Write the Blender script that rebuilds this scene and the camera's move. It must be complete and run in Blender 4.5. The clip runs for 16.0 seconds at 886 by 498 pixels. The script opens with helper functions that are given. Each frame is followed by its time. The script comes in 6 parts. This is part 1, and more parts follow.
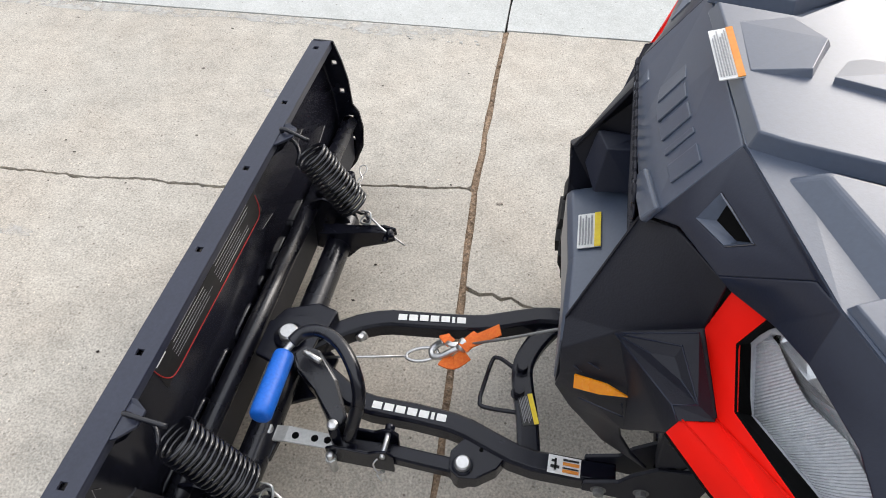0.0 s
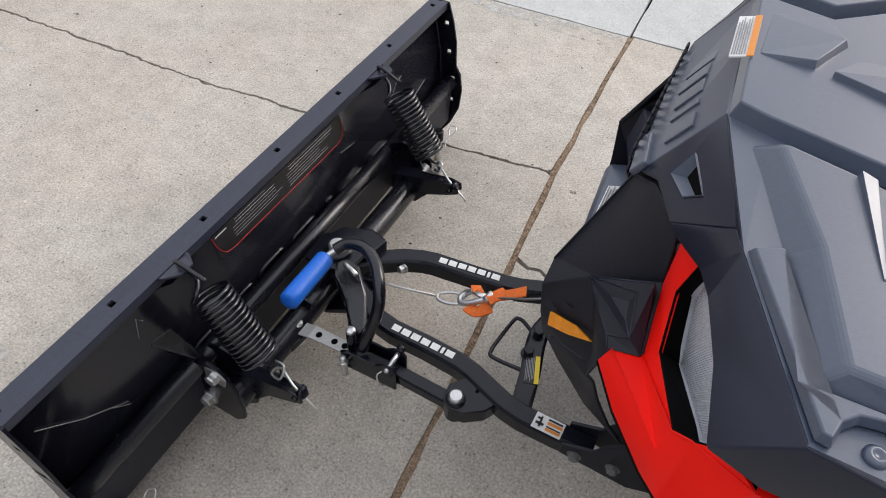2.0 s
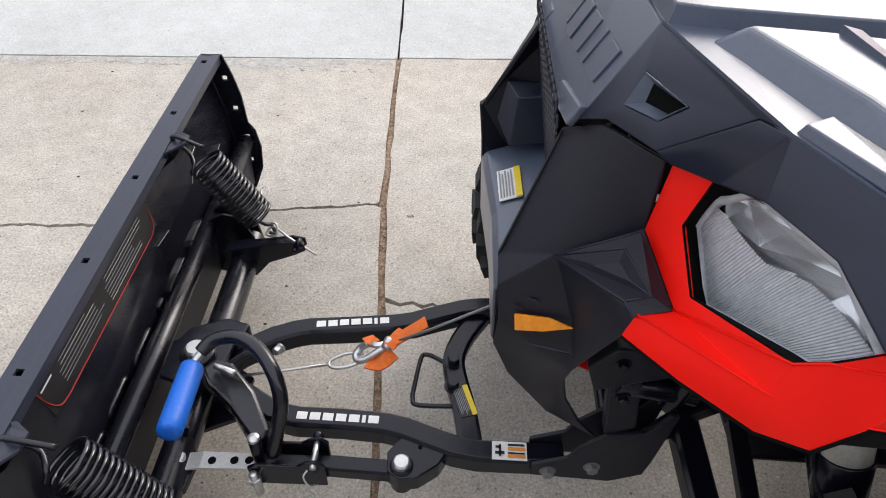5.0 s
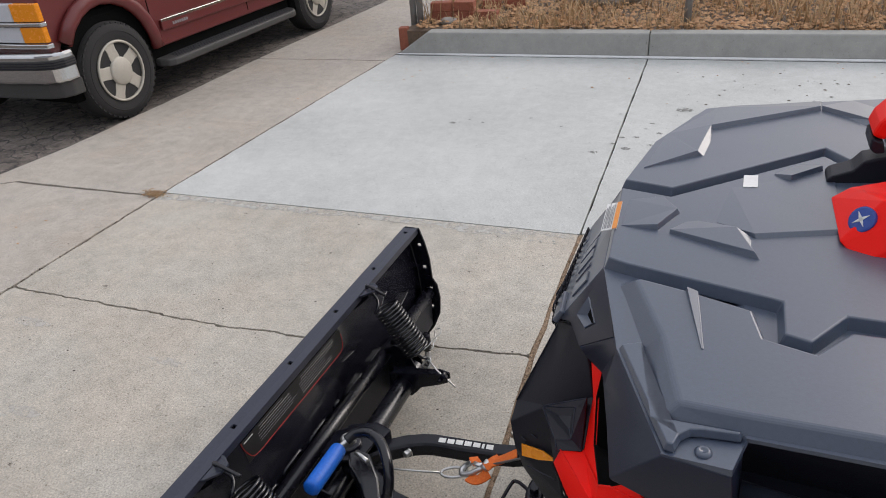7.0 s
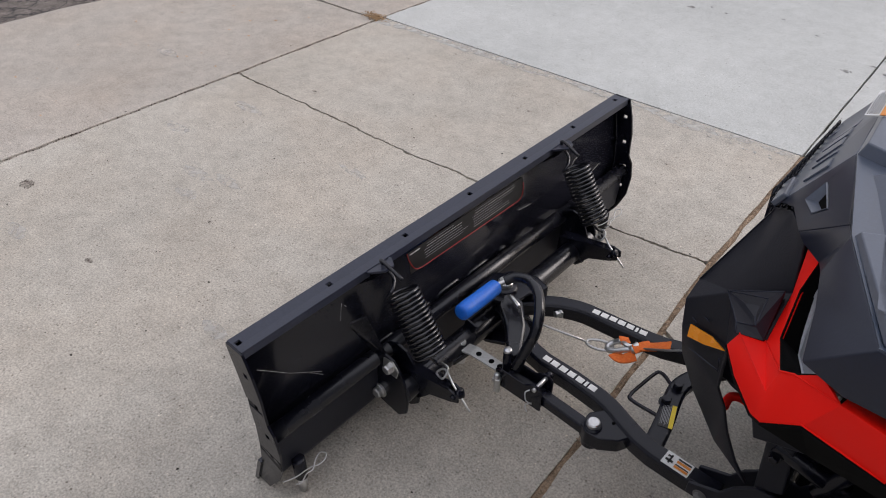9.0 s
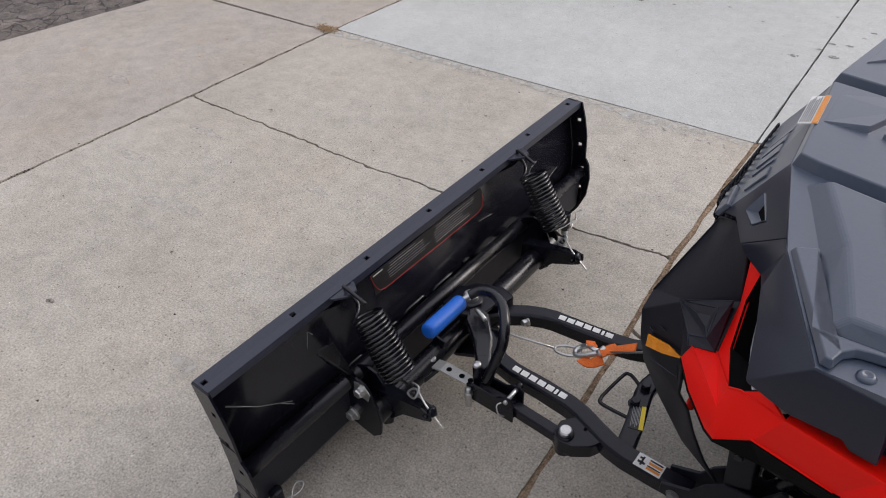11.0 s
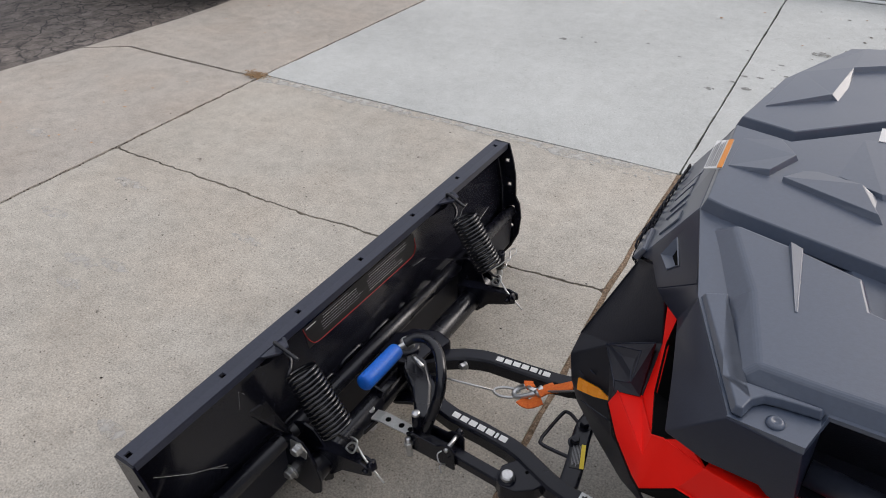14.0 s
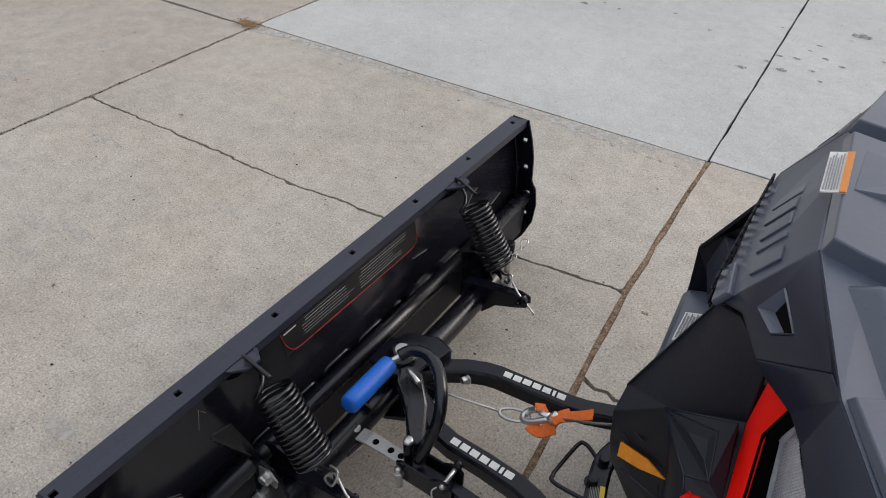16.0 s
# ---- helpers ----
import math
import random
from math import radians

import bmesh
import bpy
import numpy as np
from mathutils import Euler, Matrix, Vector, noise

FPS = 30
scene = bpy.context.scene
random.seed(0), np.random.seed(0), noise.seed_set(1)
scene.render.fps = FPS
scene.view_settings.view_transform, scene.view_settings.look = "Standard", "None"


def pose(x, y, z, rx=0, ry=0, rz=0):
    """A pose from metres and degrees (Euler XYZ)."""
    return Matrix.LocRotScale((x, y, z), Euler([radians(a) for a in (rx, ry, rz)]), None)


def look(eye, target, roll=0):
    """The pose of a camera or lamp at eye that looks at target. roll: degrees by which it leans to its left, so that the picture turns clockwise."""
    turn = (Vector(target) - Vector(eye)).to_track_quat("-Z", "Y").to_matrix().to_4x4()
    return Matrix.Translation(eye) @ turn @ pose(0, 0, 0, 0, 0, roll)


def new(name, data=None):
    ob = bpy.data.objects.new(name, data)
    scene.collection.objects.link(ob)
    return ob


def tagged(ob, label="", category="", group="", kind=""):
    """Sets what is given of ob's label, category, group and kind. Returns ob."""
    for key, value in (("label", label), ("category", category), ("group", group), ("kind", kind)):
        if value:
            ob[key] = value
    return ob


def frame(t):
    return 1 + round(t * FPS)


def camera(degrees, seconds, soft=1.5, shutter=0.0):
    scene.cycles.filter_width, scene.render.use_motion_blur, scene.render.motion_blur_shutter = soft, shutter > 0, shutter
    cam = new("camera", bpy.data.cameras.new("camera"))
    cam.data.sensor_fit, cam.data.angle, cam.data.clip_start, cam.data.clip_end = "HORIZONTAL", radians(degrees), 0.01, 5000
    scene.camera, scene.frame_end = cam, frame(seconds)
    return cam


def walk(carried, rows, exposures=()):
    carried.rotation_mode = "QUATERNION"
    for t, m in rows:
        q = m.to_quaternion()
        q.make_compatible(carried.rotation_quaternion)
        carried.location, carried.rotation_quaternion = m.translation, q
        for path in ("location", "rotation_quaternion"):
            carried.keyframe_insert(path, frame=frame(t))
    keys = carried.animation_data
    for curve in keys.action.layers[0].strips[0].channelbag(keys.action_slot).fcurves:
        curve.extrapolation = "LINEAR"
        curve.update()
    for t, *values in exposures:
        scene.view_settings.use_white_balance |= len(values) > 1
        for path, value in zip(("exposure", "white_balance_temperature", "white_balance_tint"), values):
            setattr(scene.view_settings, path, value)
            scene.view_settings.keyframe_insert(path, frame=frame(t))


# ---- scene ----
cam = camera(65.0, 16.0, soft=1.0)
PATH = [
    (0, (0.25, -2.566, 1.5), (-0.018, -1.258, 0.01), -0.5),
    (0.5, (0.416, -2.559, 1.508), (-0.283, -1.379, 0.053), -5.0),
    (1, (0.445, -2.665, 1.514), (-0.319, -1.53, 0.055), -2.9),
    (1.5, (0.454, -2.676, 1.528), (-0.248, -1.533, 0.044), 0.3),
    (2, (0.427, -2.667, 1.499), (-0.129, -1.457, 0.008), 3.7),
    (2.5, (0.292, -2.626, 1.365), (-0.27, -1.43, -0.137), -7.4),
    (3, (0.228, -2.618, 1.304), (0.149, -1.152, -0.054), 3.8),
    (5.5, (0.25, -2.644, 1.381), (0.227, -1.173, 0.026), 1.4),
    (6, (0.342, -2.708, 1.487), (0.106, -1.214, 0.179), 1.1),
    (6.5, (0.545, -2.822, 1.608), (-0.023, -1.293, 0.451), -3.0),
    (7, (0.59, -2.91, 1.638), (-0.129, -1.337, 0.633), -4.9),
    (7.5, (0.561, -2.91, 1.598), (-0.183, -1.377, 0.553), -3.4),
    (8, (0.566, -2.91, 1.571), (-0.098, -1.398, 0.442), -0.3),
    (8.5, (0.542, -2.955, 1.538), (-0.454, -1.71, 0.33), 1.8),
    (9, (0.562, -2.945, 1.535), (-0.475, -1.79, 0.274), 0.4),
    (11.5, (0.572, -2.901, 1.587), (-0.389, -1.686, 0.323), -2.8),
    (12, (0.576, -2.896, 1.591), (-0.368, -1.648, 0.346), -2.9),
    (12.5, (0.577, -2.882, 1.593), (-0.339, -1.576, 0.388), -1.9),
    (13, (0.561, -2.881, 1.563), (-0.342, -1.55, 0.375), -1.2),
    (13.5, (0.559, -2.872, 1.554), (-0.338, -1.526, 0.378), -1.0),
    (14, (0.582, -2.867, 1.6), (-0.3, -1.526, 0.407), -1.3),
    (14.5, (0.575, -2.863, 1.61), (-0.308, -1.51, 0.433), -2.4),
    (15, (0.56, -2.845, 1.615), (-0.326, -1.44, 0.498), -2.1),
    (15.5, (0.509, -2.786, 1.593), (-0.376, -1.334, 0.539), 2.7),
    (16, (0.412, -2.661, 1.5), (-0.417, -1.367, 0.22), 2.2),
]
walk(cam, [(t, look(eye, target, roll)) for t, eye, target, roll in PATH],
     [(0, 0.97, 6500, 10.5), (0.5, 0.74, 6500, 12.5), (1.5, 0.56, 6500, 12.5), (2.5, 0.83, 6500, 13), (3, 0.89, 6500, 13), (5.5, 0.91, 6500, 13.5), (6, 0.67, 6500, 13), (6.5, 0.41, 6500, 12.5), (7, 0.34, 6500, 13), (8, 0.32, 6500, 14), (9, 0.30, 6500, 15.5), (12, 0.29, 6500, 15.5), (13, 0.28, 6500, 14), (14.5, 0.27, 6500, 13), (16, 0.20, 6500, 12.5)])

# ---------- light ----------
world = bpy.data.worlds.new("overcast_sky")
scene.world = world
world.use_nodes = True
wn = world.node_tree
sky = wn.nodes.new("ShaderNodeTexSky")
sky.sky_type = "NISHITA"
sky.sun_disc = False
sky.sun_elevation = radians(29)
sky.sun_rotation = radians(30)
sky.air_density, sky.dust_density = 1.0, 4.0
mixw = wn.nodes.new("ShaderNodeMixRGB")
mixw.inputs[0].default_value = 0.72
mixw.inputs[2].default_value = (8.5, 8.75, 9.2, 1)
wn.links.new(sky.outputs[0], mixw.inputs[1])
# overcast: the zenith is brighter than the horizon
wtc, wsep, wup, wmul = (wn.nodes.new(k) for k in ("ShaderNodeTexCoord", "ShaderNodeSeparateXYZ", "ShaderNodeMapRange", "ShaderNodeMixRGB"))
wn.links.new(wtc.outputs["Generated"], wsep.inputs[0])
wn.links.new(wsep.outputs[2], wup.inputs[0])
wup.inputs[3].default_value, wup.inputs[4].default_value = 0.75, 1.08
wmul.blend_type = "MULTIPLY"
wmul.inputs[0].default_value = 1.0
wn.links.new(mixw.outputs[0], wmul.inputs[1])
wn.links.new(wup.outputs[0], wmul.inputs[2])
wn.links.new(wmul.outputs[0], wn.nodes["Background"].inputs[0])
wn.nodes["Background"].inputs[1].default_value = 0.1
sun_data = bpy.data.lights.new("sun", "SUN")
sun_data.energy, sun_data.angle, sun_data.color = 0.75, radians(28), (1.0, 0.97, 0.94)
sun = new("sun", sun_data)
sun.matrix_world = look((2.2, 3.8, 2.45), (0, 0, 0))

# ---------- materials ----------
def mat(name, color, rough=0.6, metal=0.0, vary=0.15, scale=8.0, grain=0.1, gscale=180.0, bump=0.05, bscale=120.0,
        coat=0.0, tint=None, spec=0.5, coat_rough=0.03):
    m = bpy.data.materials.new(name)
    m.use_nodes = True
    t, b = m.node_tree, m.node_tree.nodes["Principled BSDF"]
    tc = t.nodes.new("ShaderNodeTexCoord")
    big, fine = t.nodes.new("ShaderNodeTexNoise"), t.nodes.new("ShaderNodeTexNoise")
    big.inputs["Scale"].default_value, big.inputs["Detail"].default_value = scale, 5
    fine.inputs["Scale"].default_value, fine.inputs["Detail"].default_value = gscale, 3
    for n in (big, fine):
        t.links.new(tc.outputs["Object"], n.inputs["Vector"])
    ramp = t.nodes.new("ShaderNodeMixRGB")
    dark = [c * (1 - vary) for c in color]
    light = [min(1, c * (1 + vary)) for c in (tint or color)]
    ramp.inputs[1].default_value, ramp.inputs[2].default_value = (*dark, 1), (*light, 1)
    t.links.new(big.outputs[0], ramp.inputs[0])
    sp = t.nodes.new("ShaderNodeMixRGB")
    sp.blend_type = "OVERLAY"
    sp.inputs[0].default_value = grain
    t.links.new(ramp.outputs[0], sp.inputs[1])
    st = t.nodes.new("ShaderNodeMapRange")
    st.inputs[1].default_value, st.inputs[2].default_value = 0.33, 0.67
    t.links.new(fine.outputs[0], st.inputs[0])
    t.links.new(st.outputs[0], sp.inputs[2])
    t.links.new(sp.outputs[0], b.inputs["Base Color"])
    rr = t.nodes.new("ShaderNodeMapRange")
    rr.inputs[3].default_value, rr.inputs[4].default_value = max(0.02, rough - 0.12), min(1, rough + 0.12)
    t.links.new(big.outputs[0], rr.inputs[0])
    t.links.new(rr.outputs[0], b.inputs["Roughness"])
    b.inputs["Metallic"].default_value = metal
    b.inputs["Coat Weight"].default_value = coat
    b.inputs["Specular IOR Level"].default_value = spec
    b.inputs["Coat Roughness"].default_value = coat_rough
    if bump:
        bn, bp = t.nodes.new("ShaderNodeTexNoise"), t.nodes.new("ShaderNodeBump")
        bn.inputs["Scale"].default_value, bn.inputs["Detail"].default_value = bscale, 4
        t.links.new(tc.outputs["Object"], bn.inputs["Vector"])
        t.links.new(bn.outputs[0], bp.inputs["Height"])
        bp.inputs["Strength"].default_value, bp.inputs["Distance"].default_value = bump, 0.004
        t.links.new(bp.outputs[0], b.inputs["Normal"])
    return m


def concrete(name, color, tint, speck, stain, patch_mix=0.15, warm=0.5, grain=0.22):
    """Worn concrete: exposed sand grains, small pits and broad stains."""
    m = mat(name, color, 0.88, vary=0.16, scale=1.1, grain=grain, gscale=170, bump=0.8 * grain, bscale=420, tint=tint)
    t, b = m.node_tree, m.node_tree.nodes["Principled BSDF"]
    tc = t.nodes["Texture Coordinate"]
    last = b.inputs["Base Color"].links[0].from_socket
    vor = t.nodes.new("ShaderNodeTexVoronoi")
    vor.inputs["Scale"].default_value = 95
    t.links.new(tc.outputs["Object"], vor.inputs["Vector"])
    cr = t.nodes.new("ShaderNodeValToRGB")
    cr.color_ramp.elements[0].position, cr.color_ramp.elements[0].color = 0.12, (speck, speck, speck, 1)
    cr.color_ramp.elements[1].position, cr.color_ramp.elements[1].color = 0.34, (1, 1, 1, 1)
    t.links.new(vor.outputs["Distance"], cr.inputs[0])
    mul = t.nodes.new("ShaderNodeMixRGB")
    mul.blend_type = "MULTIPLY"
    pick = t.nodes.new("ShaderNodeTexNoise")
    pick.inputs["Scale"].default_value = 37
    t.links.new(tc.outputs["Object"], pick.inputs["Vector"])
    pr = t.nodes.new("ShaderNodeMapRange")
    pr.inputs[1].default_value, pr.inputs[2].default_value = 0.48, 0.62
    t.links.new(pick.outputs[0], pr.inputs[0])
    t.links.new(pr.outputs[0], mul.inputs[0])
    t.links.new(last, mul.inputs[1])
    t.links.new(cr.outputs[0], mul.inputs[2])
    st, sr, sm = t.nodes.new("ShaderNodeTexNoise"), t.nodes.new("ShaderNodeMapRange"), t.nodes.new("ShaderNodeMixRGB")
    st.inputs["Scale"].default_value, st.inputs["Detail"].default_value, st.inputs["Roughness"].default_value = 3.2, 8, 0.7
    t.links.new(tc.outputs["Object"], st.inputs["Vector"])
    sr.inputs[1].default_value, sr.inputs[2].default_value, sr.inputs[4].default_value = 0.5, 0.78, 0.42
    t.links.new(st.outputs[0], sr.inputs[0])
    t.links.new(sr.outputs[0], sm.inputs[0])
    t.links.new(mul.outputs[0], sm.inputs[1])
    sm.inputs[2].default_value = (*stain, 1)
    # single sand grains and patches a hand wide
    gv, gm, pn, pm, pc = (t.nodes.new(k) for k in ("ShaderNodeTexVoronoi", "ShaderNodeMixRGB", "ShaderNodeTexNoise", "ShaderNodeMapRange", "ShaderNodeMixRGB"))
    gv.inputs["Scale"].default_value = 210
    gm.blend_type, gm.inputs[0].default_value = "OVERLAY", 0.72 * grain
    bw = t.nodes.new("ShaderNodeRGBToBW")
    t.links.new(tc.outputs["Object"], gv.inputs["Vector"])
    t.links.new(gv.outputs["Color"], bw.inputs[0])
    t.links.new(sm.outputs[0], gm.inputs[1])
    t.links.new(bw.outputs[0], gm.inputs[2])
    pn.inputs["Scale"].default_value, pn.inputs["Detail"].default_value, pn.inputs["Roughness"].default_value = 11, 9, 0.72
    t.links.new(tc.outputs["Object"], pn.inputs["Vector"])
    pm.inputs[1].default_value, pm.inputs[2].default_value = 0.32, 0.68
    t.links.new(pn.outputs[0], pm.inputs[0])
    pc.blend_type, pc.inputs[0].default_value = "OVERLAY", patch_mix
    t.links.new(gm.outputs[0], pc.inputs[1])
    t.links.new(pm.outputs[0], pc.inputs[2])
    # sparse dark pits, pale pebbles, and broad warm patches
    last = pc.outputs[0]
    for scale, lo, hi, tone, amount in ((38, 0.07, 0.15, (0.30, 0.27, 0.24), 0.85), (47, 0.07, 0.15, (1.5, 1.47, 1.42), 0.85), (83, 0.08, 0.2, (0.62, 0.58, 0.54), 0.55), (97, 0.08, 0.2, (1.3, 1.28, 1.25), 0.55)):
        pv, pr2, px, pg, pf = (t.nodes.new(k) for k in ("ShaderNodeTexVoronoi", "ShaderNodeMapRange", "ShaderNodeMixRGB", "ShaderNodeMapRange", "ShaderNodeMath"))
        pv.inputs["Scale"].default_value = scale
        t.links.new(tc.outputs["Object"], pv.inputs["Vector"])
        pr2.inputs[1].default_value, pr2.inputs[2].default_value = lo, hi
        pr2.inputs[3].default_value, pr2.inputs[4].default_value = amount, 0.0
        t.links.new(pv.outputs["Distance"], pr2.inputs[0])
        sepc = t.nodes.new("ShaderNodeRGBToBW")
        t.links.new(pv.outputs["Color"], sepc.inputs[0])
        pg.inputs[1].default_value, pg.inputs[2].default_value = 0.45, 0.75
        t.links.new(sepc.outputs[0], pg.inputs[0])
        pf.operation = "MULTIPLY"
        t.links.new(pr2.outputs[0], pf.inputs[0])
        t.links.new(pg.outputs[0], pf.inputs[1])
        px.blend_type = "MULTIPLY"
        px.inputs[2].default_value = (*tone, 1)
        t.links.new(pf.outputs[0], px.inputs[0])
        t.links.new(last, px.inputs[1])
        last = px.outputs[0]
    wn2, wr2, wx2 = (t.nodes.new(k) for k in ("ShaderNodeTexNoise", "ShaderNodeMapRange", "ShaderNodeMixRGB"))
    wn2.inputs["Scale"].default_value, wn2.inputs["Detail"].default_value = 1.9, 6
    t.links.new(tc.outputs["Object"], wn2.inputs["Vector"])
    wr2.inputs[1].default_value, wr2.inputs[2].default_value, wr2.inputs[4].default_value = 0.42, 0.68, warm
    t.links.new(wn2.outputs[0], wr2.inputs[0])
    wx2.blend_type = "MULTIPLY"
    wx2.inputs[2].default_value = (1.03, 0.97, 0.92, 1)
    t.links.new(wr2.outputs[0], wx2.inputs[0])
    t.links.new(last, wx2.inputs[1])
    t.links.new(wx2.outputs[0], b.inputs["Base Color"])
    return m


SCRATCH = mat("bared_steel", (0.34, 0.33, 0.32), 0.45, 0.6, vary=0.3, scale=60)
OLD = concrete("aged_tan_concrete", (0.440, 0.407, 0.350), (0.510, 0.477, 0.419), 0.55, (0.370, 0.332, 0.278))
FOOT = concrete("aged_pinkish_concrete", (0.416, 0.377, 0.326), (0.478, 0.438, 0.388), 0.55, (0.355, 0.305, 0.253))
NEW = concrete("pale_grey_concrete", (0.480, 0.492, 0.470), (0.564, 0.574, 0.552), 0.9, (0.43, 0.443, 0.418), 0.09, 0.0, 0.12)
CURB = concrete("grey_curb_concrete", (0.305, 0.308, 0.288), (0.37, 0.368, 0.345), 0.94, (0.27, 0.27, 0.25), 0.10, 0.1, 0.06)
DIRT = mat("brown_joint_dirt", (0.27, 0.19, 0.125), 0.95, vary=0.5, scale=30, grain=0.4, bump=0.8, bscale=160)
CRACKDIRT = mat("dark_crack_dirt", (0.030, 0.023, 0.018), 0.95, vary=0.4, scale=40)
SOIL = mat("dry_soil", (0.14, 0.10, 0.07), 0.95, vary=0.4, scale=6, grain=0.4, bump=0.9, bscale=60)
STEEL = mat("black_powder_coated_steel", (0.0052, 0.0058, 0.0115), 0.23, vary=0.35, scale=14, grain=0.08, bump=0.05, bscale=300, spec=0.38)
GLOSS = mat("glossy_black_enamel", (0.0055, 0.0060, 0.0105), 0.27, vary=0.3, scale=14, grain=0.05, bump=0.02, bscale=60, coat=0.12, spec=0.55, coat_rough=0.12)
SPRING = mat("shiny_black_spring_steel", (0.0045, 0.0048, 0.008), 0.16, vary=0.2, scale=30, grain=0.05, bump=0.01, spec=0.8, coat=0.3)
BAR = mat("satin_black_tube", (0.018, 0.021, 0.032), 0.33, vary=0.15, scale=9, grain=0.08, bump=0.03, spec=0.5)
SCUFF = mat("scuffed_black_steel", (0.0125, 0.0130, 0.0195), 0.20, vary=0.5, scale=11, grain=0.25, bump=0.05, bscale=14, spec=0.6)
# black paint made paler and bluer, so the colour carries the sky's sheen
FLANGE = mat("sky_sheen_black_steel", (0.027, 0.031, 0.050), 0.36, vary=0.2, scale=11, grain=0.1, bump=0.03, bscale=80)
PLASTIC = mat("dark_grey_moulded_plastic", (0.050, 0.068, 0.106), 0.38, vary=0.10, scale=5, grain=0.06, bump=0.04, bscale=420, spec=0.7, coat=0.65, coat_rough=0.32)
# the hood's plastic again, coloured darker for its shaded skirt and shoulders
CHARCOAL = mat("shade_toned_plastic", (0.0125, 0.0165, 0.033), 0.38, vary=0.10, scale=5, grain=0.05, bump=0.05, bscale=400, spec=0.38, coat=0.10, coat_rough=0.25)
MATTE = mat("black_textured_plastic", (0.0092, 0.0102, 0.0175), 0.50, vary=0.15, scale=6, grain=0.08, bump=0.13, bscale=380, spec=0.36)
# near-black: stands in for shade in openings and under parts; also black trim
VOID = mat("shade_and_trim_black", (0.003, 0.003, 0.003), 0.9, vary=0.1, bump=0, spec=0.1)
RED = mat("glossy_red_plastic", (0.97, 0.009, 0.003), 0.48, vary=0.03, scale=3, grain=0.02, bump=0.02, bscale=200, spec=0.2)
AMBER = mat("amber_reflector", (0.90, 0.30, 0.01), 0.25, vary=0.08, scale=60, bump=0.1, bscale=300)
ORANGE = mat("orange_webbing", (0.80, 0.16, 0.02), 0.75, vary=0.12, scale=40, grain=0.2, bump=0.5, bscale=500)
BLUE = mat("blue_rubber_grip", (0.004, 0.125, 0.58), 0.48, vary=0.08, scale=20, bump=0.15, bscale=200)
STRAPZ = mat("brushed_zinc_strap", (0.62, 0.62, 0.60), 0.45, 0.35, vary=0.12, scale=30, grain=0.1, bump=0.05)
ZINC = mat("zinc_plated_steel", (0.64, 0.64, 0.63), 0.32, 0.9, vary=0.2, scale=30, grain=0.1, bump=0.05)
CHROME = mat("chrome", (0.62, 0.62, 0.62), 0.14, 1.0, vary=0.06, bump=0)
WHITE = mat("white_vinyl", (0.75, 0.75, 0.73), 0.45, vary=0.05, bump=0.02)
GREYTXT = mat("grey_print", (0.26, 0.26, 0.27), 0.5, vary=0.1, bump=0)
PALETXT = mat("pale_grey_print", (0.42, 0.42, 0.44), 0.5, vary=0.1, bump=0)
YELLOW = mat("yellow_vinyl", (0.75, 0.55, 0.02), 0.45, vary=0.06, bump=0.02)
ORVINYL = mat("orange_vinyl", (0.72, 0.26, 0.04), 0.45, vary=0.06, bump=0.02)
BLACKINK = mat("black_print", (0.015, 0.015, 0.015), 0.45, vary=0.1, bump=0)
REDINK = mat("red_print", (0.42, 0.02, 0.02), 0.5, vary=0.1, bump=0)
RUBBER = mat("worn_tyre_rubber", (0.022, 0.021, 0.021), 0.8, vary=0.25, scale=12, grain=0.2, bump=0.4, bscale=90)
ALLOY = mat("dusty_cast_alloy", (0.50, 0.47, 0.41), 0.5, 0.25, vary=0.12, scale=14, bump=0.05)
MAROON = mat("dusty_maroon_paint", (0.135, 0.022, 0.022), 0.36, vary=0.10, scale=3, grain=0.08, bump=0.02, coat=0.25)
TRIM = mat("grey_body_trim", (0.05, 0.048, 0.047), 0.6, vary=0.15, bump=0.05)
ASPHALT = concrete("cracked_asphalt", (0.125, 0.106, 0.094), (0.185, 0.160, 0.143), 0.40, (0.085, 0.072, 0.064), 0.6, 0.5, 0.45)
def craze(m, scale, width, dark):
    """A net of cracks, as on old asphalt."""
    t, b = m.node_tree, m.node_tree.nodes["Principled BSDF"]
    tc = t.nodes["Texture Coordinate"]
    last = b.inputs["Base Color"].links[0].from_socket
    nz, add, vor, mr, mx = (t.nodes.new(k) for k in ("ShaderNodeTexNoise", "ShaderNodeMixRGB", "ShaderNodeTexVoronoi", "ShaderNodeMapRange", "ShaderNodeMixRGB"))
    nz.inputs["Scale"].default_value, nz.inputs["Detail"].default_value = 9, 5
    add.inputs[0].default_value = 0.17
    t.links.new(tc.outputs["Object"], nz.inputs["Vector"])
    t.links.new(tc.outputs["Object"], add.inputs[1])
    t.links.new(nz.outputs[1], add.inputs[2])
    vor.feature = "DISTANCE_TO_EDGE"
    vor.inputs["Scale"].default_value = scale
    t.links.new(add.outputs[0], vor.inputs["Vector"])
    mr.inputs[1].default_value, mr.inputs[2].default_value = width * 0.4, width
    t.links.new(vor.outputs["Distance"], mr.inputs[0])
    mx.inputs[1].default_value = (dark, dark * 0.95, dark * 0.9, 1)
    t.links.new(mr.outputs[0], mx.inputs[0])
    t.links.new(last, mx.inputs[2])
    t.links.new(mx.outputs[0], b.inputs["Base Color"])


